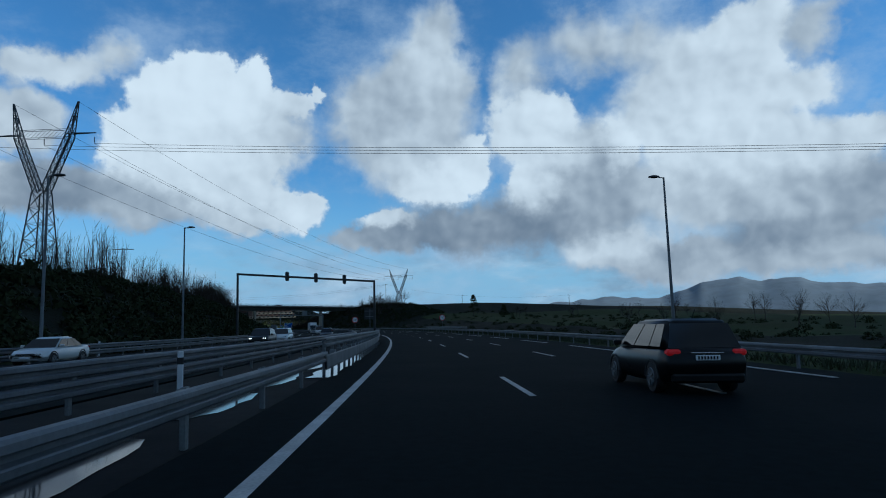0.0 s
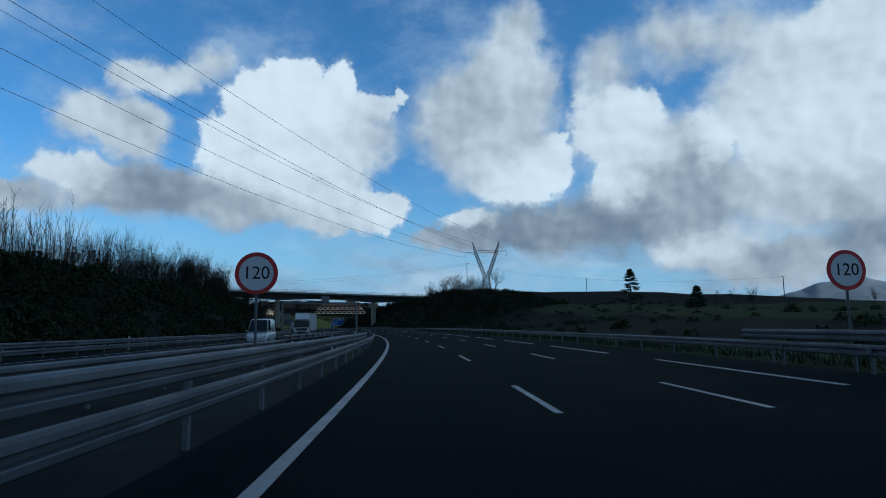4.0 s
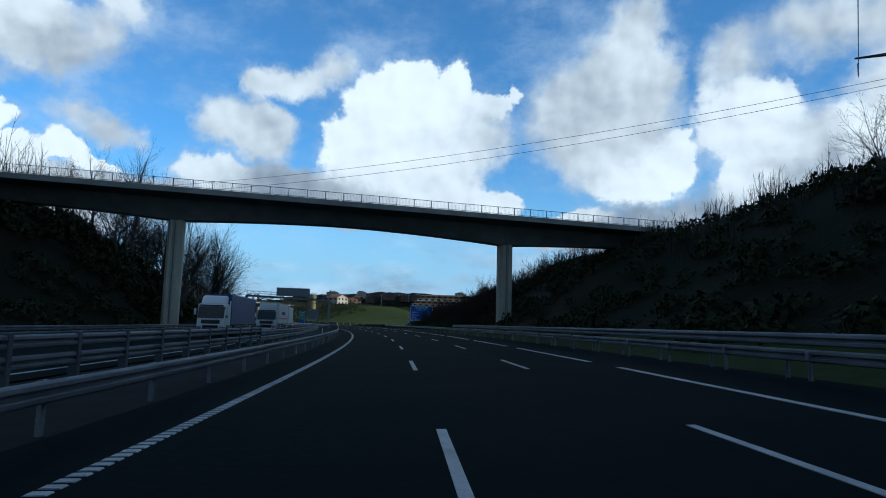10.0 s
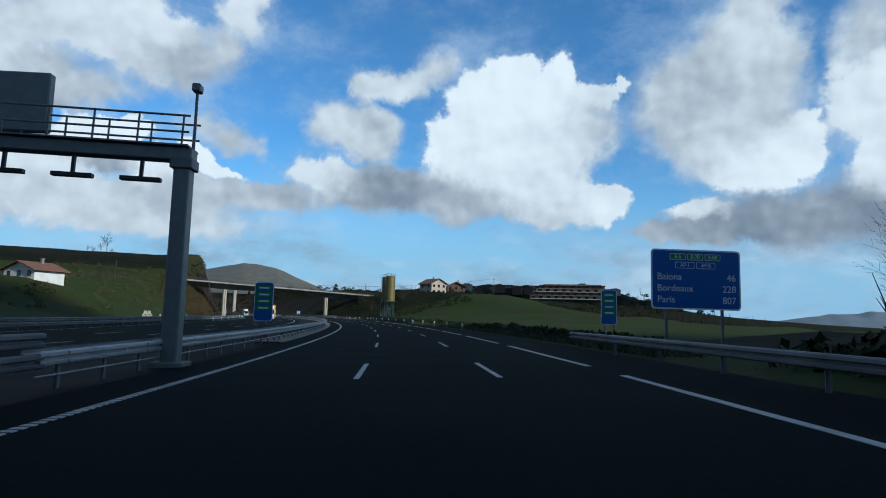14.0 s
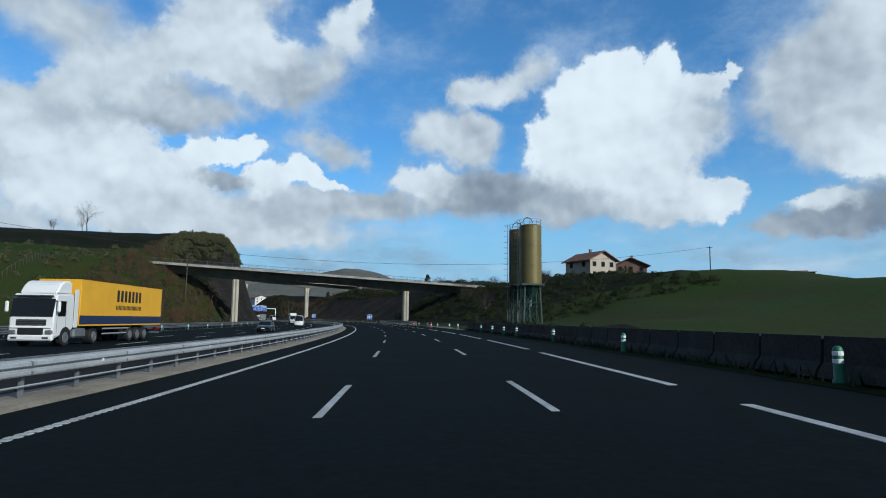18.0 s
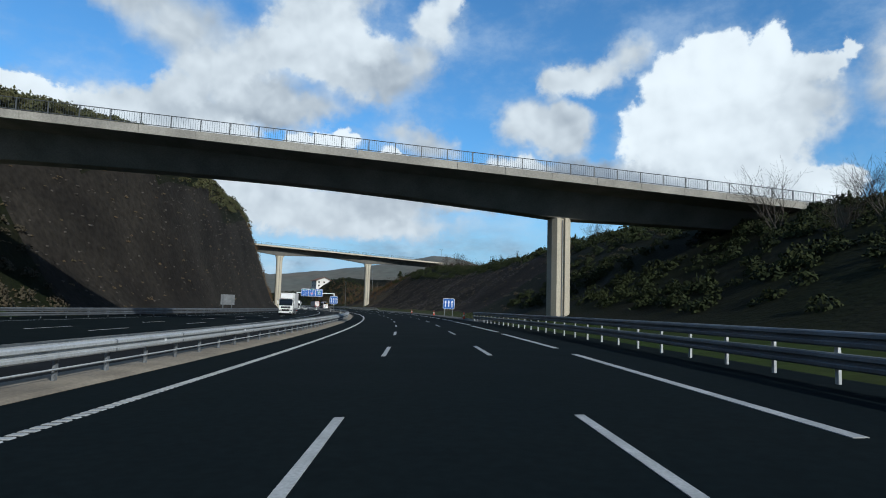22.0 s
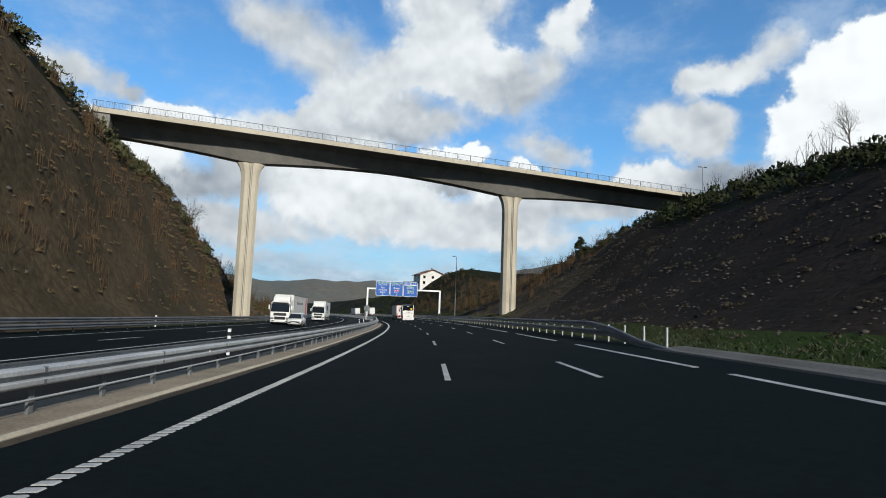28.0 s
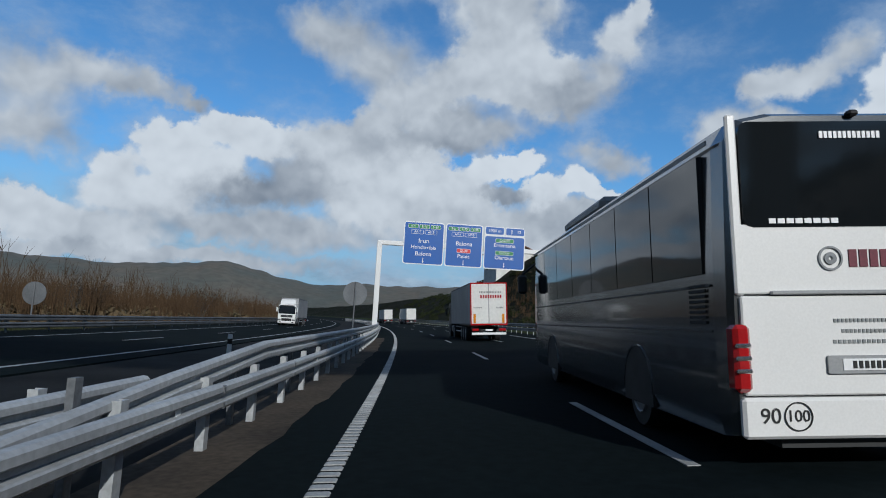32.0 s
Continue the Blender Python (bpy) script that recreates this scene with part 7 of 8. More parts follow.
def coach(m):
    """A touring coach with its nose towards +y; y = 0 at the rear."""
    g = thing("coach", "white and silver touring coach with a large tinted rear window", "bus", m)
    w, l, h = 2.55, 12.2, 3.55
    hw = w / 2
    bm = bmesh.new()

    def ring(y, f, z0, top):
        a = hw * f
        return [(-a + 0.05, y, z0), (a - 0.05, y, z0), (a, y, z0 + 0.2), (a, y, 1.5), (a - 0.02, y, 2.2), (a - 0.06, y, top - 0.28), (a - 0.2, y, top - 0.06), (a - 0.5, y, top), (-a + 0.5, y, top), (-a + 0.2, y, top - 0.06), (-a + 0.06, y, top - 0.28), (-a + 0.02, y, 2.2), (-a, y, 1.5), (-a, y, z0 + 0.2)]

    loft(bm, [ring(0.0, 0.965, 0.42, h - 0.06), ring(0.1, 0.99, 0.36, h - 0.01), ring(0.35, 1.0, 0.32, h), ring(l - 0.7, 1.0, 0.32, h), ring(l - 0.15, 0.97, 0.34, h - 0.12), ring(l, 0.9, 0.42, h - 0.4)])
    body = part("body", bm, COACH_SILVER, g, "silver painted bodywork")
    # white rear skin in three panels around the window
    bm = bmesh.new()
    box(bm, 0, -0.005, 2.05, w * 0.93, 0.05, 0.68, 0.015)
    part("rear_panel", bm, WHITE_CAR, body)
    bm = bmesh.new()
    box(bm, 0, -0.012, 1.22, w * 0.93, 0.07, 0.94, 0.015)
    lid = part("engine_lid", bm, WHITE_CAR, body)
    bm = bmesh.new()
    box(bm, 0, -0.02, 0.54, w * 0.965, 0.1, 0.38, 0.03)
    bumper = part("rear_bumper", bm, WHITE_CAR, body)
    for sgn in (-1, 1):
        bm = bmesh.new()
        box(bm, sgn * (hw - 0.105), -0.004, 2.6, 0.1, 0.06, 1.8, 0.02)
        part("corner_pillar", bm, WHITE_CAR, body)
    bm = bmesh.new()
    rounded_plate(bm, -hw + 0.17, hw - 0.17, 2.36, 3.42, -0.035, 0.03, 0.1)
    win = part("rear_window", bm, GLASS, g, "tinted rear window")
    for x, wd in ((-0.92, 0.24), (0.98, 0.14)):
        for k in range(3):
            bm = bmesh.new()
            tube(bm, (x + (k - 1) * wd / 3, -0.036, 2.5), (x + (k - 1) * wd / 3 * 0.8, -0.036, 3.2), wd / 5, n=6)
            bm.transform(Matrix.Diagonal((1, 0.35, 1, 1)))
            part("curtain_fold", bm, ORANGE_CURTAIN, win)
    bm = bmesh.new()
    rounded_plate(bm, 0.52, 0.94, 2.5, 2.9, -0.05, -0.03, 0.02)
    school = part("yellow_sign", bm, YELLOW, win, "square yellow sign in the rear window")
    for k, (x, t) in enumerate(((0.66, 0.26), (0.81, 0.2))):
        bm = bmesh.new()
        box(bm, x, -0.056, 2.68, 0.06, 0.01, t)
        part("mark", bm, BLACK, school)
    bars(win, 0.0, -0.045, 3.28, 0.62, 0.07, 13, WHITE_SIGN, 0, 0.3)
    bars(win, -0.52, -0.045, 2.42, 0.7, 0.05, 8, WHITE_SIGN, 0, 0.2)
    bars(body, 0.2, -0.036, 2.05, 0.62, 0.17, 6, mat("dark_red_lettering", (0.14, 0.01, 0.03), 0.5), 0, 0.25)
    bm = bmesh.new()
    lathe(bm, [(0.1, 0.0), (0.12, 0.0), (0.12, 0.012), (0.1, 0.012)], 24, caps=False)
    lathe(bm, [(0.02, 0.0), (0.06, 0.0), (0.06, 0.012), (0.02, 0.012)], 16, caps=False)
    bm.transform(Matrix.Translation((-0.28, -0.034, 2.05)) @ Matrix.Rotation(radians(90), 4, "X"))
    part("round_emblem", bm, GALV_DULL, body)
    bm = bmesh.new()
    box(bm, 0, -0.05, 1.72, w * 0.7, 0.05, 0.04, 0.01)
    part("lid_grip", bm, GREY_TRAILER, lid)
    for k, (z, wd, n) in enumerate(((1.45, 0.62, 16), (1.35, 0.48, 12), (1.25, 0.66, 14))):
        bars(lid, 0.0, -0.05, z, wd, 0.035, n, SIGN_BACK, 0, 0.35)
    bm = bmesh.new()
    rounded_plate(bm, -0.4, 0.4, 0.95, 1.12, -0.075, -0.04, 0.02)
    surround = part("plate_surround", bm, GREY_TRAILER, lid)
    bm = bmesh.new()
    box(bm, 0, -0.078, 1.035, 0.52, 0.01, 0.11)
    part("number_plate", bm, WHITE_SIGN, surround)
    bars(surround, 0.02, -0.085, 1.035, 0.4, 0.07, 7, BLACK, 0, 0.4)
    words("90", 0.2, BLACK, bumper, Matrix.Translation((-0.98, -0.075, 0.56)) @ FACE_US, align="CENTER")
    words("100", 0.15, BLACK, bumper, Matrix.Translation((-0.72, -0.075, 0.56)) @ FACE_US, align="CENTER")
    bm = bmesh.new()
    lathe(bm, [(0.125, 0.0), (0.135, 0.0), (0.135, 0.01), (0.125, 0.01)], 24, caps=False)
    bm.transform(Matrix.Translation((-0.72, -0.074, 0.56)) @ Matrix.Rotation(radians(90), 4, "X"))
    part("ring", bm, BLACK, bumper)
    for sgn in (-1, 1):
        bm = bmesh.new()
        box(bm, sgn * (hw - 0.075), 0.02, 1.1, 0.17, 0.2, 0.64, 0.04)
        lampg = part("tail_lamp", bm, RED_LAMP, g, "tall red tail lamp cluster")
        for z in (0.98, 1.1, 1.22):
            bm = bmesh.new()
            box(bm, sgn * (hw - 0.075), -0.075, z, 0.15, 0.03, 0.045, 0.01)
            part("lens", bm, CHROME, lampg)
        for y, wd in ((9.3, 0.3), (2.9, 0.55)):
            wheel(g, sgn * (hw - 0.03 - wd / 2), y, 0.5, wd, sgn)
            bm = bmesh.new()
            for k in range(12):
                a, b = radians(180 * k / 12), radians(180 * (k + 1) / 12)
                tube(bm, (sgn * hw, y + 0.62 * math.cos(a), 0.5 + 0.62 * math.sin(a)), (sgn * hw, y + 0.62 * math.cos(b), 0.5 + 0.62 * math.sin(b)), 0.02, n=4, caps=False)
            part("wheel_arch", bm, COACH_SILVER, g)
            bm = bmesh.new()
            prism(bm, [(y - 0.61, 0.33)] + [(y - 0.61 * math.cos(math.pi * k / 14), 0.5 + 0.61 * math.sin(math.pi * k / 14)) for k in range(15)] + [(y + 0.61, 0.33)], sgn * (hw - 0.1), sgn * (hw + 0.004))
            part("wheel_well", bm, BLACK, g)
        # side glazing in panes
        cuts = [0.55, 2.1, 3.7, 5.3, 6.9, 8.5, 10.1, 11.5]
        for a, b in zip(cuts, cuts[1:]):
            bm = bmesh.new()
            prism(bm, [(a + 0.02, 1.95), (b - 0.02, 1.95), (b - 0.02, 3.22), (a + 0.02, 3.22)], sgn * (hw - 0.06), sgn * (hw + 0.005))
            part("side_window", bm, COACH_GLASS, g)
        for z in (1.35, 1.82):
            bm = bmesh.new()
            box(bm, sgn * (hw + 0.004), 6.0, z, 0.012, 11.2, 0.025)
            part("side_trim", bm, DARK, g)
        bm = bmesh.new()
        box(bm, sgn * (hw + 0.004), 6.0, 3.3, 0.012, 11.4, 0.05)
        part("roof_trim", bm, GREY_TRAILER, g)
        for k in range(8):
            bm = bmesh.new()
            box(bm, sgn * (hw + 0.006), 0.72, 1.44 + k * 0.055, 0.02, 0.42, 0.03)
            part("vent_slat", bm, BLACK, g)
        bm = bmesh.new()
        box(bm, sgn * (hw + 0.3), l - 0.1, 2.5, 0.25, 0.2, 0.55, 0.06)
        part("mirror", bm, DARK, g)
        bm = bmesh.new()
        tube(bm, (sgn * (hw - 0.1), l - 0.2, 3.1), (sgn * (hw + 0.3), l - 0.1, 2.78), 0.04, n=6)
        part("mirror_arm", bm, DARK, g)
    bm = bmesh.new()
    box(bm, 0, 7.4, h + 0.12, 1.9, 3.4, 0.3, 0.1)
    part("roof_unit", bm, GREY_TRAILER, g)
    bm = bmesh.new()
    prism(bm, [(l - 0.12, 1.4), (l + 0.01, 1.45), (l - 0.1, 3.1), (l - 0.3, 3.1)], -hw + 0.2, hw - 0.2)
    part("windscreen", bm, GLASS, g)
    bm = bmesh.new()
    box(bm, 0.05, -0.03, 3.5, 0.1, 0.1, 0.06, 0.02)
    part("rear_camera", bm, BLACK, g)
    bm = bmesh.new()
    box(bm, 0, 0.3, 0.3, 1.6, 0.4, 0.12)
    part("underside_bar", bm, DARK, g)


coach(ahead_pose(1081.3, 6.05) @ pose(0, 0, 0, 0, 0, -1.5))


# ---- trees, bushes and ground cover ----
def np_mesh(name, verts, faces, material):
    """A mesh from arrays: verts n x 3, faces m x 3 or m x 4."""
    me = bpy.data.meshes.new(name)
    n, k = faces.shape
    me.vertices.add(len(verts))
    me.vertices.foreach_set("co", verts.astype(np.float32).ravel())
    me.loops.add(n * k)
    me.loops.foreach_set("vertex_index", faces.astype(np.int32).ravel())
    me.polygons.add(n)
    me.polygons.foreach_set("loop_start", np.arange(0, n * k, k, dtype=np.int32))
    me.polygons.foreach_set("loop_total", np.full(n, k, dtype=np.int32))
    me.materials.append(material)
    me.update(calc_edges=True)
    me.validate()
    return me


def limb(bm, rnd, a, d, length, r, depth, twigs):
    """A bending limb that forks; the thinnest shoots go to twigs as pairs of points."""
    n = 3
    p, q_r = Vector(a), r
    for k in range(n):
        d = (d + Vector((rnd.uniform(-1, 1), rnd.uniform(-1, 1), rnd.uniform(-0.5, 0.8))) * 0.16).normalized()
        q = p + d * (length / n)
        r2 = q_r * 0.82
        if depth > 1:
            tube(bm, p, q, q_r, r2, 5 if r > 0.05 else 4, caps=False)
        else:
            twigs.append((p.copy(), q.copy(), q_r, r2))
        p, q_r = q, r2
        if depth > 0 and (k > 0 or depth < 4):
            for j in range(2 if depth > 2 else 1):
                side = d.orthogonal().normalized()
                side.rotate(Matrix.Rotation(rnd.uniform(0, 6.28), 3, d))
                nd = (d * rnd.uniform(0.5, 1.0) + side * rnd.uniform(0.5, 0.9) + Vector((0, 0, 0.15))).normalized()
                limb(bm, rnd, p, nd, length * rnd.uniform(0.5, 0.72), q_r * 0.62, depth - 1, twigs)
    if depth > 0:
        limb(bm, rnd, p, d, length * 0.66, q_r * 0.85, depth - 1, twigs)


def bare_tree(seed, height, spread=0.5, stems=1):
    """Meshes of a leafless tree: trunk with limbs, and a crown of fine twigs."""
    rnd = random.Random(seed)
    bm, twigs = bmesh.new(), []
    for k in range(stems):
        d = Vector((rnd.uniform(-1, 1) * spread * 0.3, rnd.uniform(-1, 1) * spread * 0.3, 1)).normalized()
        if stems > 1:
            d = Vector((rnd.uniform(-1, 1) * spread, rnd.uniform(-1, 1) * spread, 1)).normalized()
        limb(bm, rnd, (rnd.uniform(-0.3, 0.3) * (stems > 1), rnd.uniform(-0.3, 0.3) * (stems > 1), -0.4), d, height * 0.42, height * (0.018 if stems == 1 else 0.009), 4 if stems == 1 else 3, twigs)
    trunk = mesh_of("trunk", bm, BARK)
    v, f = [], []
    for a, b, ra, rb in twigs:
        d = (b - a).normalized()
        u = d.orthogonal().normalized() * max(ra, 0.009)
        w = d.cross(u).normalized() * max(ra, 0.009)
        base = len(v)
        v += [a + u, a - u * 0.5 + w * 0.87, a - u * 0.5 - w * 0.87, b + u * 0.5, b - u * 0.25 + w * 0.43, b - u * 0.25 - w * 0.43]
        f += [(base, base + 1, base + 4, base + 3), (base + 1, base + 2, base + 5, base + 4), (base + 2, base, base + 3, base + 5)]
    crown = np_mesh("crown", np.array([x[:] for x in v]), np.array(f), TWIG)
    return trunk, crown


TREES = [bare_tree(11, 9.0), bare_tree(12, 10.5), bare_tree(13, 8.0), bare_tree(14, 7.0, 0.55, 4), bare_tree(15, 5.0, 0.5, 5)]


def plant_tree(kind, x, y, z, scale, turn, label, group="bare trees"):
    trunk, crown = TREES[kind]
    g = thing("bare_tree", label, "tree", Matrix.Translation((x, y, z)) @ pose(0, 0, 0, 0, 0, turn) @ Matrix.Scale(scale, 4), group)
    part("trunk", trunk, BARK, g)
    part("crown", crown, TWIG, g)


def wood(n, s_range, lat_range, kinds, scale, seed, label, group="bare trees"):
    rnd = random.Random(seed)
    for k in range(n):
        s, lat = rnd.uniform(*s_range), rnd.uniform(*lat_range)
        p = spot_at(s, lat)
        plant_tree(rnd.choice(kinds), p.x, p.y, ground_z(s, lat) - 0.15, rnd.uniform(*scale), rnd.uniform(0, 360), label, group)


wood(38, (190, 330), (-95, -48), (0, 1, 2), (1.0, 1.4), 1, "leafless grey tree in the wood on the bank", "trees of the left wood")
wood(26, (325, 380), (-72, -42), (0, 1, 2), (1.2, 1.6), 2, "leafless grey tree on top of the cutting", "trees of the left wood")
wood(30, (424, 482), (-46, -25), (0, 1, 2), (1.5, 2.1), 3, "bare tree leaning over the cutting", "trees by the first bridge")
for k, (s, lat, size) in enumerate(((480, -24.0, 1.4), (484, -26.0, 1.55), (487, -26.2, 1.25), (490, -28.4, 1.75), (494, -29.5, 1.7), (498, -28.6, 1.05), (501, -28.4, 0.95), (497, -31.0, 1.3), (504, -33.5, 1.5), (509, -34.5, 1.2), (512, -37.0, 1.4))):
    p = spot_at(s, lat)
    plant_tree(k % 2, p.x, p.y, ground_z(s, lat) - 0.15, size, 70 * k, "tall bare tree beside the toll gantry", "trees by the first bridge")
wood(24, (330, 376), (30, 52), (0, 2, 3, 4), (0.8, 1.2), 4, "bare tree on the dark cutting slope", "trees of the right bank")
wood(8, (372, 412), (36, 52), (3, 4), (0.5, 0.8), 5, "low bare shrub tree on the skyline", "trees of the right bank")
wood(26, (440, 492), (20, 46), (3, 4, 0), (0.6, 0.85), 6, "thin bare tree in the thicket", "trees of the right thicket")
wood(10, (180, 310), (75, 150), (0, 1, 2), (0.6, 0.8), 7, "bare tree on the field edge", "field trees")
wood(14, (60, 160), (50, 170), (0, 1), (0.6, 0.85), 17, "bare tree on the low ground", "field trees")
wood(9, (700, 800), (-110, -68), (1, 2), (0.5, 0.8), 8, "small bare tree on the green hilltop", "hilltop trees")
wood(12, (720, 800), (30, 62), (3, 4), (0.7, 1.0), 9, "bare shrub tree on the dark bank", "trees of the right bank")
wood(8, (800, 900), (40, 54), (3, 4), (0.6, 0.9), 10, "bare shrub on the ridge", "ridge shrubs")
wood(20, (930, 1100), (44, 66), (2, 3, 4), (0.6, 0.95), 21, "thin bare tree on the ridge", "ridge shrubs")
wood(10, (1062, 1112), (-46, -30), (0, 2, 3), (0.85, 1.15), 22, "bare tree beyond the far lanes", "trees past the bridge")
wood(22, (1110, 1230), (-62, -27), (3, 4), (0.8, 1.2), 23, "bare shrub tree in the brown thicket", "trees past the bridge")
wood(14, (1110, 1200), (34, 60), (2, 3), (0.7, 1.0), 24, "bare tree on the bank", "ridge shrubs")
for s, lat, kind, size in ((859, -87, 1, 1.15), (866, -90, 0, 0.7), (892, -86, 2, 0.75), (838, -92, 2, 0.6), (846, -95, 0, 0.5)):
    p = spot_at(s, lat)
    plant_tree(kind, p.x, p.y, ground_z(s, lat) - 0.15, size, s, "bare spreading tree on the green hilltop", "hilltop trees")


def brush(name, label, places, tall, seed, material=TWIG, shoots=16, spread=0.28, thick=0.035):
    """A dense leafless thicket: many upright forking shoots joined into one cover."""
    rnd = np.random.RandomState(seed)
    p = np.repeat(np.array(places), shoots, 0)
    n = len(p)
    h = np.repeat(rnd.uniform(*tall, len(places)), shoots) * rnd.uniform(0.55, 1.0, n)
    off = rnd.normal(size=(n, 3)) * 0.35
    off[:, 2] = -0.3
    a = p + off
    ang = rnd.uniform(0, 6.283, n)
    out = np.stack([np.cos(ang), np.sin(ang), np.zeros(n)], 1) * (h * spread * rnd.rand(n))[:, None]
    up = np.stack([np.zeros(n), np.zeros(n), h], 1)
    b = a + out * 0.4 + up * 0.5
    c = a + out + up
    segs = [(a, b, thick, thick * 0.7), (b, c, thick * 0.7, thick * 0.25)]
    for k in range(4):
        f = rnd.uniform(0.25, 0.95, n)[:, None]
        root = np.where(f < 0.5, a + (b - a) * f * 2, b + (c - b) * (f * 2 - 1))
        ang = rnd.uniform(0, 6.283, n)
        tip = root + np.stack([np.cos(ang) * 0.5, np.sin(ang) * 0.5, np.full(n, 0.85)], 1) * (h * rnd.uniform(0.10, 0.26, n))[:, None]
        segs.append((root, tip, thick * 0.5, thick * 0.2))
    vs, fs, base = [], [], 0
    for q0, q1, r0, r1 in segs:
        d = q1 - q0
        d /= np.linalg.norm(d, axis=1)[:, None] + 1e-9
        u = np.cross(d, np.array([0.3, 0.9, 0.1]))
        u /= np.linalg.norm(u, axis=1)[:, None] + 1e-9
        w = np.cross(d, u)
        ring = [u, -0.5 * u + 0.87 * w, -0.5 * u - 0.87 * w]
        v = np.stack([q0 + e * r0 for e in ring] + [q1 + e * r1 for e in ring], 1).reshape(-1, 3)
        i = base + 6 * np.arange(n)[:, None]
        for k in range(3):
            j = (k + 1) % 3
            fs.append(np.concatenate([i + k, i + j, i + j + 3, i + k + 3], 1))
        vs.append(v)
        base += len(v)
    me = np_mesh(name, np.concatenate(vs), np.concatenate(fs), material)
    return tagged(new(name, me), label, "thicket", kind="stuff")


def leaf_clump(seed, n, size, flat=0.75, leaf=0.16):
    """Arrays of a bush: many small leaves on an uneven rounded mass."""
    rnd = np.random.RandomState(seed)
    d = rnd.normal(size=(n, 3))
    d /= np.linalg.norm(d, axis=1)[:, None]
    d[:, 2] = np.abs(d[:, 2]) * 1.1 - 0.15
    lobes = rnd.normal(size=(7, 3))
    lobes /= np.linalg.norm(lobes, axis=1)[:, None]
    bump = (np.maximum(d @ lobes.T, 0) ** 6).max(1)
    r = size * (0.55 + 0.35 * bump + 0.22 * rnd.rand(n)) * (0.7 + 0.3 * rnd.rand(n) ** 0.3)
    c = d * r[:, None] * np.array([1, 1, flat])
    u = rnd.normal(size=(n, 3))
    u /= np.linalg.norm(u, axis=1)[:, None]
    w = np.cross(u, d + 0.01)
    w /= np.linalg.norm(w, axis=1)[:, None] + 1e-9
    ls = leaf * (0.6 + 0.8 * rnd.rand(n))[:, None]
    v = np.stack([c - u * ls * 0.5, c + w * ls * 0.32, c + u * ls * 0.6, c - w * ls * 0.32], 1).reshape(-1, 3)
    f = np.arange(n * 4).reshape(n, 4)
    return v, f


def scatter(name, label, places, variants, material, seed, scale, sink=0.1, category="scrub"):
    """Many clumps joined into one uncountable cover."""
    rnd = random.Random(seed)
    vs, fs, base = [], [], 0
    for x, y, z in places:
        v, f = variants[rnd.randrange(len(variants))]
        a, sc = rnd.uniform(0, 6.283), rnd.uniform(*scale)
        c, s_ = math.cos(a) * sc, math.sin(a) * sc
        r = np.array([[c, -s_, 0], [s_, c, 0], [0, 0, sc * rnd.uniform(0.75, 1.2)]])
        vs.append(v @ r.T + np.array([x, y, z - sink]))
        fs.append(f + base)
        base += len(v)
    me = np_mesh(name, np.concatenate(vs), np.concatenate(fs), material)
    return tagged(new(name, me), label, category, kind="stuff")


def field(n, s_range, lat_range, seed, keep=None):
    rnd = random.Random(seed)
    out = []
    while len(out) < n:
        s, lat = rnd.uniform(*s_range), rnd.uniform(*lat_range)
        if keep and not keep(s, lat):
            continue
        p = spot_at(s, lat)
        out.append((p.x, p.y, ground_z(s, lat)))
    return out


SHRUB = [leaf_clump(k, 115, 1.25, 0.85, 0.28) for k in (1, 2, 3)]
LOW = [leaf_clump(k, 80, 0.8, 0.5, 0.19) for k in (4, 5, 6)]


def below_slope(s, lat):
    """On a slope, clear of the verge."""
    return lat > 17.5 or lat < knots(s, TOE_LEFT) - 1.5


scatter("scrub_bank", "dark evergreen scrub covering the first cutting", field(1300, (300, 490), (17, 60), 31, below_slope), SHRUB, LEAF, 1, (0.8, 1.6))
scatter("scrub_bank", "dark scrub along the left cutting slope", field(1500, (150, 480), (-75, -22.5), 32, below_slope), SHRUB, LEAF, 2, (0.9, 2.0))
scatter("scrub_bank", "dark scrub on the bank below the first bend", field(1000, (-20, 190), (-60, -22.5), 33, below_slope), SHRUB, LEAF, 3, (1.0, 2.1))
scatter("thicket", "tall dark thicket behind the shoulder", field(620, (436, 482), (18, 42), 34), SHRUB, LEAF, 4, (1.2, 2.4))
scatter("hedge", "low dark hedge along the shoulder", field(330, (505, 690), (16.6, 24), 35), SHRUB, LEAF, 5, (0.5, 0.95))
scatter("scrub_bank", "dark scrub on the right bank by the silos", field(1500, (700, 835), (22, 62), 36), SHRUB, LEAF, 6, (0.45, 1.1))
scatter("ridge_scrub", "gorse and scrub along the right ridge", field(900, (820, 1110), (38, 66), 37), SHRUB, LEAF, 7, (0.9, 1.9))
scatter("slope_scrub", "sparse low scrub on the right cutting", field(900, (812, 1110), (18, 42), 38), LOW, LEAF_DRY, 8, (0.4, 1.0))
scatter("cliff_scrub", "gorse bushes along the top of the rock cutting", field(1300, (798, 1046), (-54, -34), 39, lambda s, lat: lat < knots(s, TOE_LEFT) - knots(s, WIDE_LEFT) * 0.78), SHRUB, LEAF_GORSE, 9, (0.9, 1.8))
scatter("cliff_tufts", "dry tufts hanging on the rock face", field(700, (806, 1050), (-46, -21.5), 40, below_slope), LOW, LEAF_BROWN, 10, (0.3, 0.7))
scatter("dry_slope", "brown dry growth on the slope past the bridge", field(800, (1030, 1120), (-50, -21.5), 41, below_slope), LOW, LEAF_BROWN, 11, (0.6, 1.3))
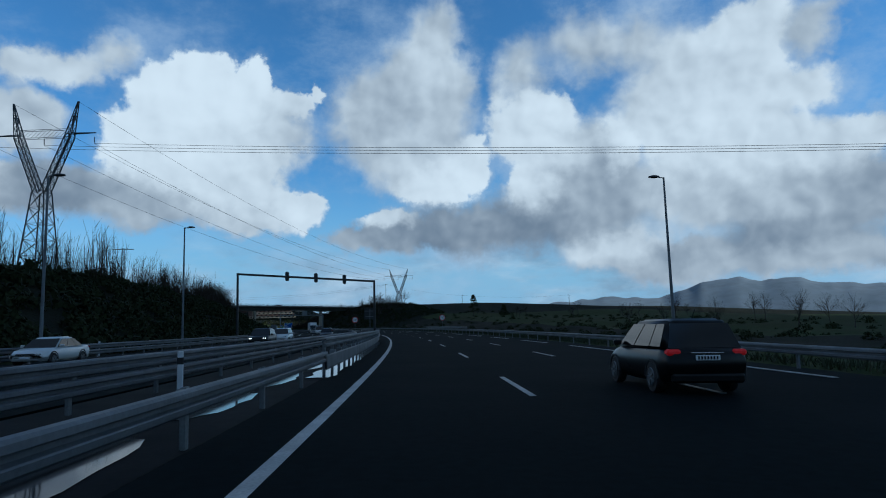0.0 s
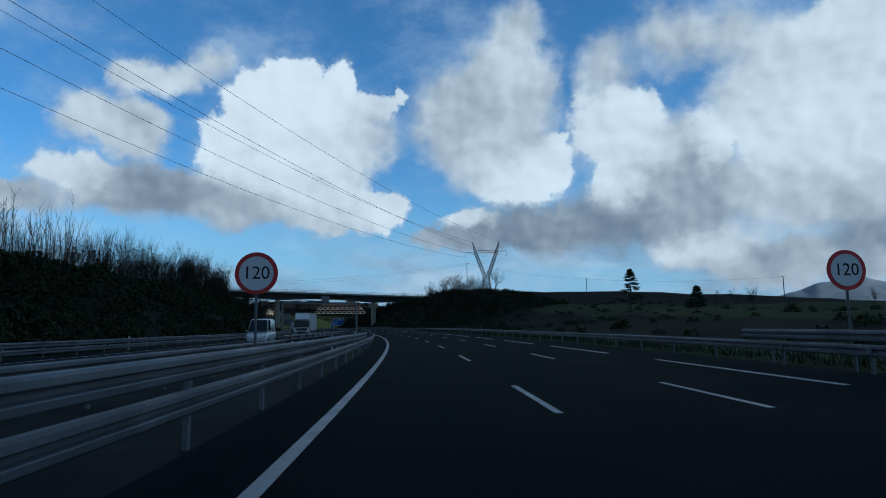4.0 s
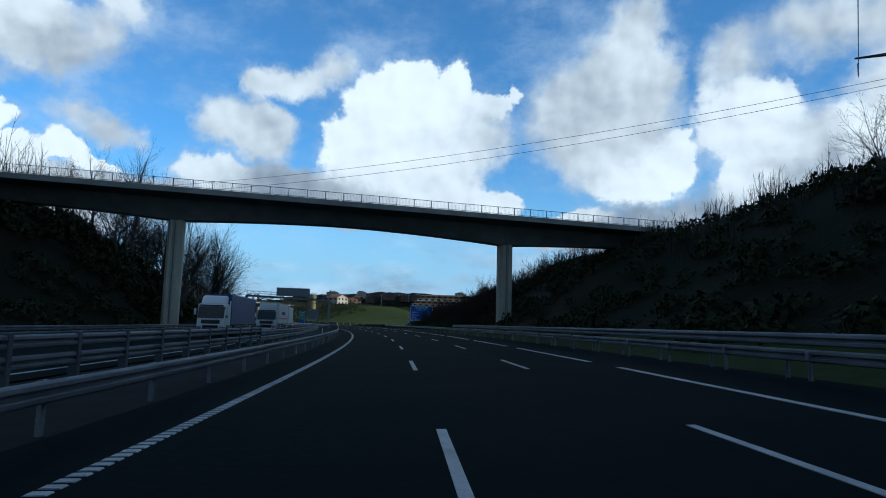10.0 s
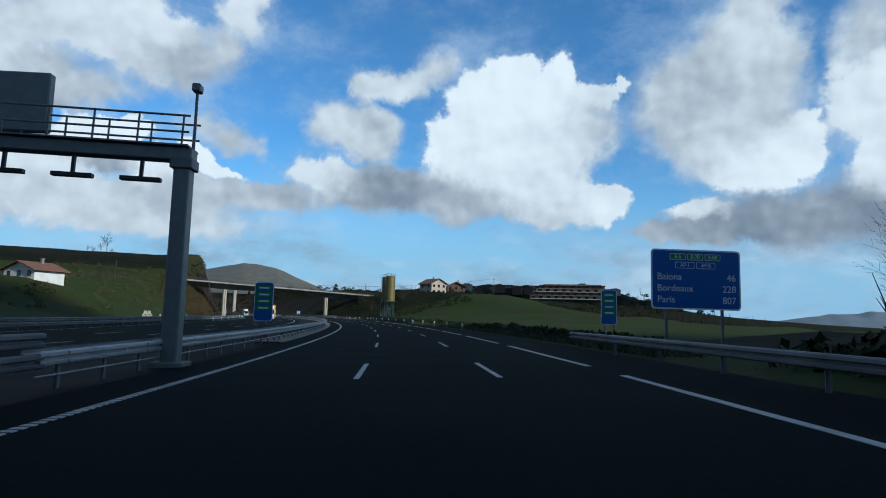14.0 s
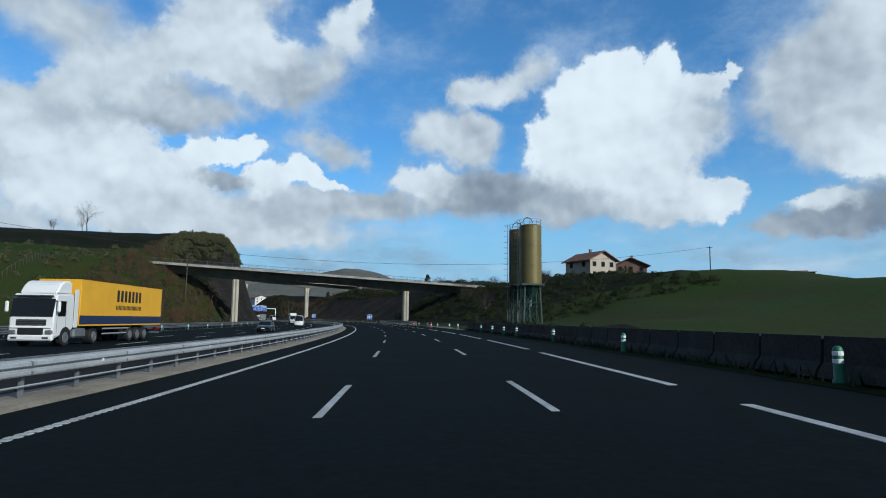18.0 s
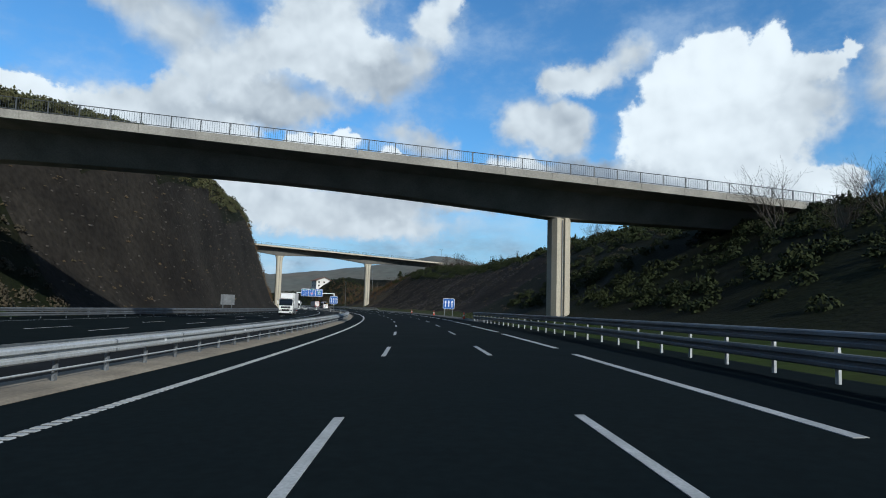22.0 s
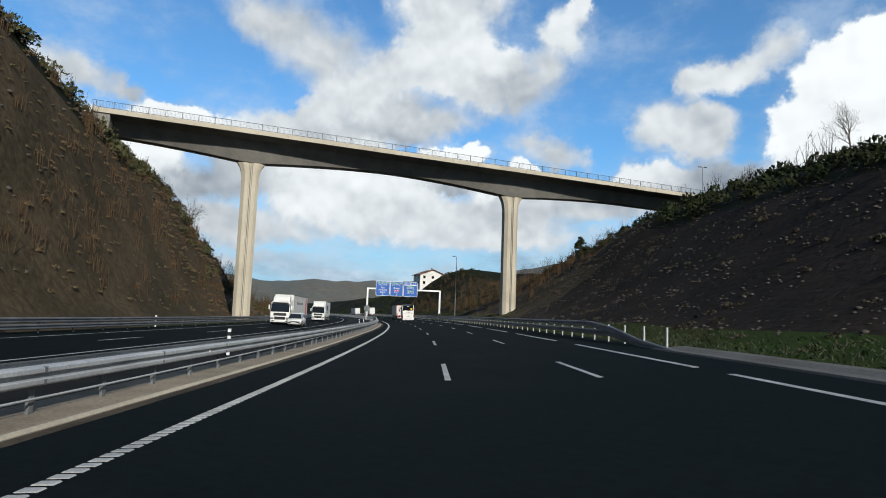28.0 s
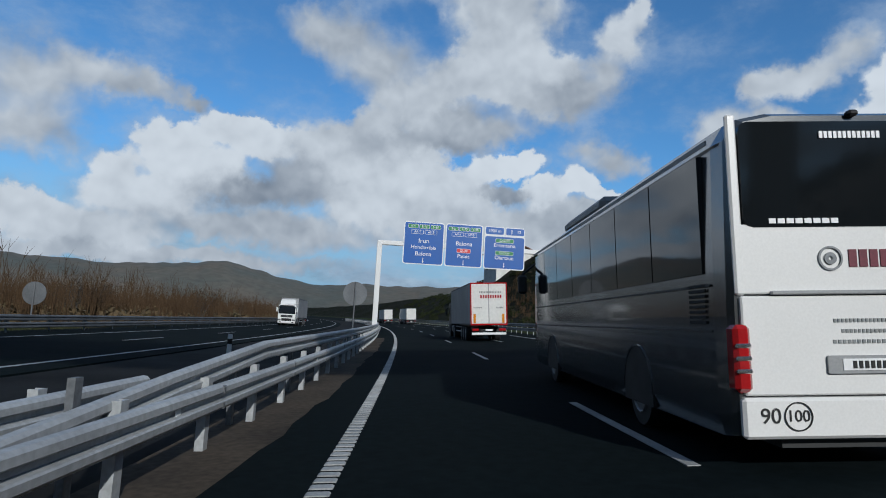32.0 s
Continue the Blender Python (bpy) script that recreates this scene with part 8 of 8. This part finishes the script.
scatter("evergreens", "dark evergreen bushes on the slope past the bridge", field(150, (1040, 1110), (-44, -26), 42), SHRUB, LEAF_GORSE, 12, (0.7, 1.6))
scatter("brown_thicket", "reddish brown winter thicket beyond the far lanes", field(900, (1105, 1330), (-70, -23.5), 43), SHRUB, LEAF_BROWN, 13, (0.9, 2.0))
scatter("slope_scrub", "scrub on the bank beyond the last bridge", field(700, (1110, 1400), (19, 60), 44), SHRUB, LEAF, 14, (0.6, 1.4))
scatter("ivy_patch", "green ivy at the foot of the slope", field(240, (1040, 1100), (16.5, 21), 45), LOW, LEAF_GORSE, 15, (0.6, 1.1))
scatter("field_scrub", "scrub clumps on the green fields", field(260, (160, 310), (18, 110), 46), SHRUB, LEAF, 16, (0.5, 1.2))
scatter("field_scrub", "low scrub on the open ground", field(300, (-60, 160), (18, 120), 47), SHRUB, LEAF, 17, (0.5, 1.3))
scatter("field_scrub", "bushes on the left green hill", field(420, (540, 800), (-110, -52), 48), SHRUB, LEAF_GORSE, 18, (0.5, 1.7))
scatter("bridge_scrub", "brown scrub beside the second bridge", field(420, (742, 815), (-58, -28), 49, below_slope), SHRUB, LEAF_DRY, 19, (0.5, 1.3))
brush("bare_thicket", "brown leafless bushes on the bank before the second bridge", field(190, (742, 800), (-56, -37), 71, below_slope), (2.0, 4.5), 71, TWIG_BROWN, 12)
brush("bare_thicket", "tawny bare bushes along the edge of the rock cutting", field(420, (970, 1085), (-50, -24), 72, below_slope), (1.2, 3.0), 72, TWIG_BROWN, 9)
brush("bare_thicket", "brown bare bushes on the right bank past the bridge", field(420, (1050, 1230), (24, 56), 73), (1.4, 3.6), 73, TWIG_BROWN, 9)
scatter("dry_slope", "tawny dry growth on the right bank past the bridge", field(700, (1040, 1230), (18, 46), 74), LOW, LEAF_DRY, 74, (0.6, 1.4))
scatter("dry_slope", "tawny dry growth on the sunlit end of the rock cutting", field(900, (968, 1060), (-48, -21.5), 75, below_slope), LOW, LEAF_BROWN, 75, (0.4, 1.0))
# leafless woods behind the single trees
brush("bare_wood", "dense grey winter wood on the bank", field(900, (60, 330), (-110, -46), 61), (8.0, 11.5), 61, shoots=4, spread=0.26, thick=0.055)
brush("bare_wood", "dense grey winter wood above the cutting", field(640, (326, 430), (-76, -41), 62), (7.5, 12.0), 62, shoots=4, spread=0.26, thick=0.055)
brush("bare_thicket", "brown leafless thicket under the trees by the gantry", field(170, (428, 480), (-54, -27), 63), (4.0, 8.0), 63, shoots=9, thick=0.035)
brush("bare_thicket", "upright bare shoots above the dark thicket", field(620, (436, 483), (19, 48), 64), (3.0, 5.6), 64, shoots=10, thick=0.045)
brush("bare_thicket", "bare shrubs along the right ridge", field(200, (930, 1110), (44, 64), 65), (2.0, 4.5), 65, shoots=10)
brush("bare_thicket", "brown leafless thicket past the bridge", field(900, (1100, 1330), (-70, -24.5), 66), (3.2, 6.6), 66, TWIG_BROWN, 13)
brush("bare_thicket", "bare shrubs on the dark bank", field(160, (336, 412), (30, 54), 67), (1.5, 4.0), 67, shoots=9)
scatter("wood_undergrowth", "dark ivy and evergreens under the bare wood", field(760, (40, 445), (-100, -36), 68), SHRUB, LEAF, 68, (1.3, 2.8))
scatter("wood_undergrowth", "dark ivy and evergreens below the trees by the gantry", field(360, (420, 500), (-52, -25), 69), SHRUB, LEAF, 69, (1.8, 3.6))
rng = random.Random(77)
copse = []
for k in range(80):
    a, dist = radians(rng.uniform(2, 33)), rng.uniform(640, 760)
    copse.append((-228 - dist * math.sin(a), 590 + dist * math.cos(a), 28 + rng.uniform(-2, 8)))
brush("town_trees", "bare trees between the houses of the town", copse, (8.0, 13.0), 77, shoots=4, thick=0.12)
brush("field_trees", "row of slim bare trees beyond the green field", field(110, (700, 790), (150, 270), 78), (6.0, 10.0), 78, shoots=3, thick=0.10)
scatter("field_hedge", "dark hedges and bushes round the hill houses", field(260, (740, 830), (72, 230), 79), SHRUB, LEAF, 79, (1.6, 3.6), 0.6)
rng = random.Random(91)
town = []
for k in range(700):
    yaw, dist = rng.uniform(-6, 38), rng.uniform(575, 760)
    a = radians(yaw)
    town.append((-228 - dist * math.sin(a), 590 + dist * math.cos(a), -8 + (dist - 575) * 0.27 + rng.uniform(-2, 2)))
scatter("town_scrub", "hedges and trees between the houses of the town", town, SHRUB, LEAF, 20, (2.0, 4.5), 1.0)

# grass along the verges


def blades(n, s0, s1, lat0, lat1, tall, seed, label):
    rnd = np.random.RandomState(seed)
    s, lat = rnd.uniform(s0, s1, n), rnd.uniform(lat0, lat1, n)
    p = np.array([(*spot_at(a, b)[:2], ground_z(a, b)) for a, b in zip(s, lat)])
    ang = rnd.uniform(0, 6.283, n)
    d = np.stack([np.cos(ang), np.sin(ang), np.zeros(n)], 1) * (0.02 + 0.03 * rnd.rand(n))[:, None]
    h = tall * (0.4 + 0.8 * rnd.rand(n))
    lean = rnd.normal(size=(n, 3)) * 0.12
    lean[:, 2] = 0
    tip = p + lean + np.stack([np.zeros(n), np.zeros(n), h], 1)
    v = np.stack([p - d, p + d, tip], 1).reshape(-1, 3)
    me = np_mesh("verge_grass", v, np.arange(3 * n).reshape(n, 3), GRASS_BLADE)
    tagged(new("verge_grass", me), label, "grass", kind="stuff")


blades(30000, 800, 1120, 14.9, 18.5, 0.16, 1, "rough green grass between gutter and slope")
blades(12000, 1000, 1120, -23.5, -19.4, 0.35, 2, "rough grass behind the far guard rail")
blades(16000, 490, 700, 14.9, 17.5, 0.35, 3, "rough grass along the outer shoulder")
blades(12000, -10, 300, 14.8, 17.0, 0.35, 4, "rough grass behind the outer guard rail")


# a dark pine among the fields and a wind-shaped tree on the ridge
def pine(s, lat, h, label):
    m = stand(s, lat, level=ground_z(s, lat))
    g = thing("pine_tree", label, "tree", m, "pines")
    bm = bmesh.new()
    tube(bm, (0, 0, -0.5), (0, 0, h * 0.95), 0.22, 0.05, 8)
    part("trunk", bm, BARK, g)
    rnd = np.random.RandomState(int(s))
    vs, fs, base = [], [], 0
    for k in range(70):
        f = rnd.rand()
        z = h * (0.18 + 0.8 * f)
        rad = (1 - f) ** 0.8 * h * 0.30 * (0.5 + 0.6 * rnd.rand())
        a = rnd.uniform(0, 6.283)
        v, q = leaf_clump(100 + k, 70, 0.75 + 0.35 * (1 - f), 0.55, 0.24)
        vs.append(v + np.array([rad * math.cos(a), rad * math.sin(a), z]))
        fs.append(q + base)
        base += len(v)
    part("crown", np_mesh("crown", np.concatenate(vs), np.concatenate(fs), LEAF), LEAF, g)


pine(275, 64.6, 10.0, "dark bushy pine tree on the field edge")
pine(262, 74, 6.0, "smaller dark pine beside a larger one")
pine(884, 48, 6.0, "round-topped dark pine on the ridge")
pine(1096, 50, 8.0, "slim dark conifer on the bank")

# fences of the hill pasture
FENCE_POST = bmesh.new()
tube(FENCE_POST, (0, 0, -0.4), (0, 0, 1.25), 0.06, 0.05, 6)
FENCE_POST = mesh_of("post", FENCE_POST, BARK)


def pasture_fence(stops, step, label):
    """Posts and two wires along a line of station and offset stops."""
    g = thing("pasture_fence", label, "fence")
    for (s0, l0), (s1, l1) in zip(stops, stops[1:]):
        p0, p1 = spot_at(s0, l0), spot_at(s1, l1)
        n = max(1, int((p1 - p0).length / step))
        last = None
        for k in range(n + 1):
            s, lat = s0 + (s1 - s0) * k / n, l0 + (l1 - l0) * k / n
            p = spot_at(s, lat)
            p.z = ground_z(s, lat)
            part("post", FENCE_POST, BARK, g, at=Matrix.Translation(p))
            if last is not None:
                bm = bmesh.new()
                tube(bm, last + Vector((0, 0, 1.1)), p + Vector((0, 0, 1.1)), 0.008, n=4)
                part("fence_wire", bm, GALV_DULL, g)
            last = p


pasture_fence(((672, -47), (716, -58), (752, -66)), 2.6, "weathered post and wire fence climbing the pasture")
pasture_fence(((640, -96), (700, -88), (778, -76)), 4.0, "post and wire fence along the hilltop")

# dry stones on the right cutting
rnd = random.Random(4)
for k in range(60):
    s, lat = rnd.uniform(930, 1035), rnd.uniform(19, 36)
    bm = bmesh.new()
    bmesh.ops.create_icosphere(bm, subdivisions=1, radius=rnd.uniform(0.12, 0.32))
    for v in bm.verts:
        v.co *= 1 + rnd.uniform(-0.3, 0.3)
        v.co.z *= 0.6
    p = spot_at(s, lat)
    p.z = ground_z(s, lat)
    solo("stone", bm, ROCK, "loose grey stone on the shale slope", "stone", Matrix.Translation(p), "loose stones")

# broken slate spread over the cut slopes
def shard(seed):
    rnd = random.Random(seed)
    bm = bmesh.new()
    bmesh.ops.create_icosphere(bm, subdivisions=1, radius=0.5)
    for v in bm.verts:
        v.co *= 1 + rnd.uniform(-0.4, 0.35)
        v.co.z *= 0.55
    v = np.array([x.co[:] for x in bm.verts])
    f = np.array([[x.index for x in p.verts] for p in bm.faces])
    bm.free()
    return v, f


SHARDS = [shard(k) for k in range(5)]
scatter("broken_slate", "broken grey slate strewn over the right cutting", field(6500, (868, 1048), (18.5, 40), 81), SHARDS, STONE, 81, (0.08, 0.38), 0.0, "stones")
scatter("broken_slate", "loose slate ledges on the netted rock face", field(1500, (800, 1044), (-40, -21.5), 82, below_slope), SHARDS, STONE, 82, (0.12, 0.6), 0.0, "stones")

# puddles in the first median
rnd = random.Random(12)
rag = [(rnd.uniform(-0.14, 0.1), rnd.uniform(-0.1, 0.12)) for k in range(60)]
v, f = sweep(steps(13, 57, 1), lambda s: [(-1.75 + rag[int(s) % 60][0], 0.004), (-1.4, 0.006), (-1.02 + rag[int(s) % 60][1], 0.004)])
tagged(new("puddle", raw_mesh("puddle", v, f, WATER)), "long strip of rainwater standing under the guard rail", "puddle", "puddles")
for k, (s, lat, a, b) in enumerate(((0.0, -2.35, 0.6, 3.0), (7.0, -2.45, 0.5, 2.4), (13, -2.5, 0.45, 2.6), (21, -2.4, 0.45, 3.4), (31, -2.4, 0.4, 4.0), (230, -2.6, 0.35, 3.0))):
    bm = bmesh.new()
    rnd = random.Random(k)
    pts = [(a * math.cos(t / 20 * 6.283) * rnd.uniform(0.75, 1.1), b * math.sin(t / 20 * 6.283) * rnd.uniform(0.85, 1.1)) for t in range(20)]
    bm.faces.new([bm.verts.new((x, y, 0.0)) for x, y in pts])
    bmesh.ops.extrude_face_region(bm, geom=bm.faces[:])
    for v in bm.verts[20:]:
        v.co.z += 0.008
    solo("puddle", bm, WATER, "shallow puddle of rainwater in the median", "puddle", stand(s, lat, -0.027), "puddles")


# heaped clouds added out of view to shade the first stretch and hill town
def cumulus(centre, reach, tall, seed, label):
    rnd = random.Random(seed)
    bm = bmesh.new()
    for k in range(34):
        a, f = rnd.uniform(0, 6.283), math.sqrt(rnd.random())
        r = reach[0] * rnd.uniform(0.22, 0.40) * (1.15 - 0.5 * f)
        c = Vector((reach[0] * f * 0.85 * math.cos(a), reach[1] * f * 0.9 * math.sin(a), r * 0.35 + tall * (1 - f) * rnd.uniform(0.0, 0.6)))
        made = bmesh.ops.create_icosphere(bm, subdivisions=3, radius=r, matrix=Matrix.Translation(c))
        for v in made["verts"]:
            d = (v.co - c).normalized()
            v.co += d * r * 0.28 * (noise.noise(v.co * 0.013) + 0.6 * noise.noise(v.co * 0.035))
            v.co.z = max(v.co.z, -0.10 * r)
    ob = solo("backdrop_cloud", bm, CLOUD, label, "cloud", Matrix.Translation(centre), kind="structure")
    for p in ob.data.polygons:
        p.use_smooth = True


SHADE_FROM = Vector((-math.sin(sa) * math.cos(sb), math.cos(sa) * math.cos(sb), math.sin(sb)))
cumulus(Vector((-50, 215, 0)) + SHADE_FROM * (620 / math.sin(sb)), (260, 330), 200, 3, "unseen heaped cloud added to shade the first stretch")
cumulus(Vector((-440, 1270, 40)) + SHADE_FROM * (1300 / math.sin(sb)), (330, 300), 180, 5, "unseen heaped cloud added to shade the hill town")
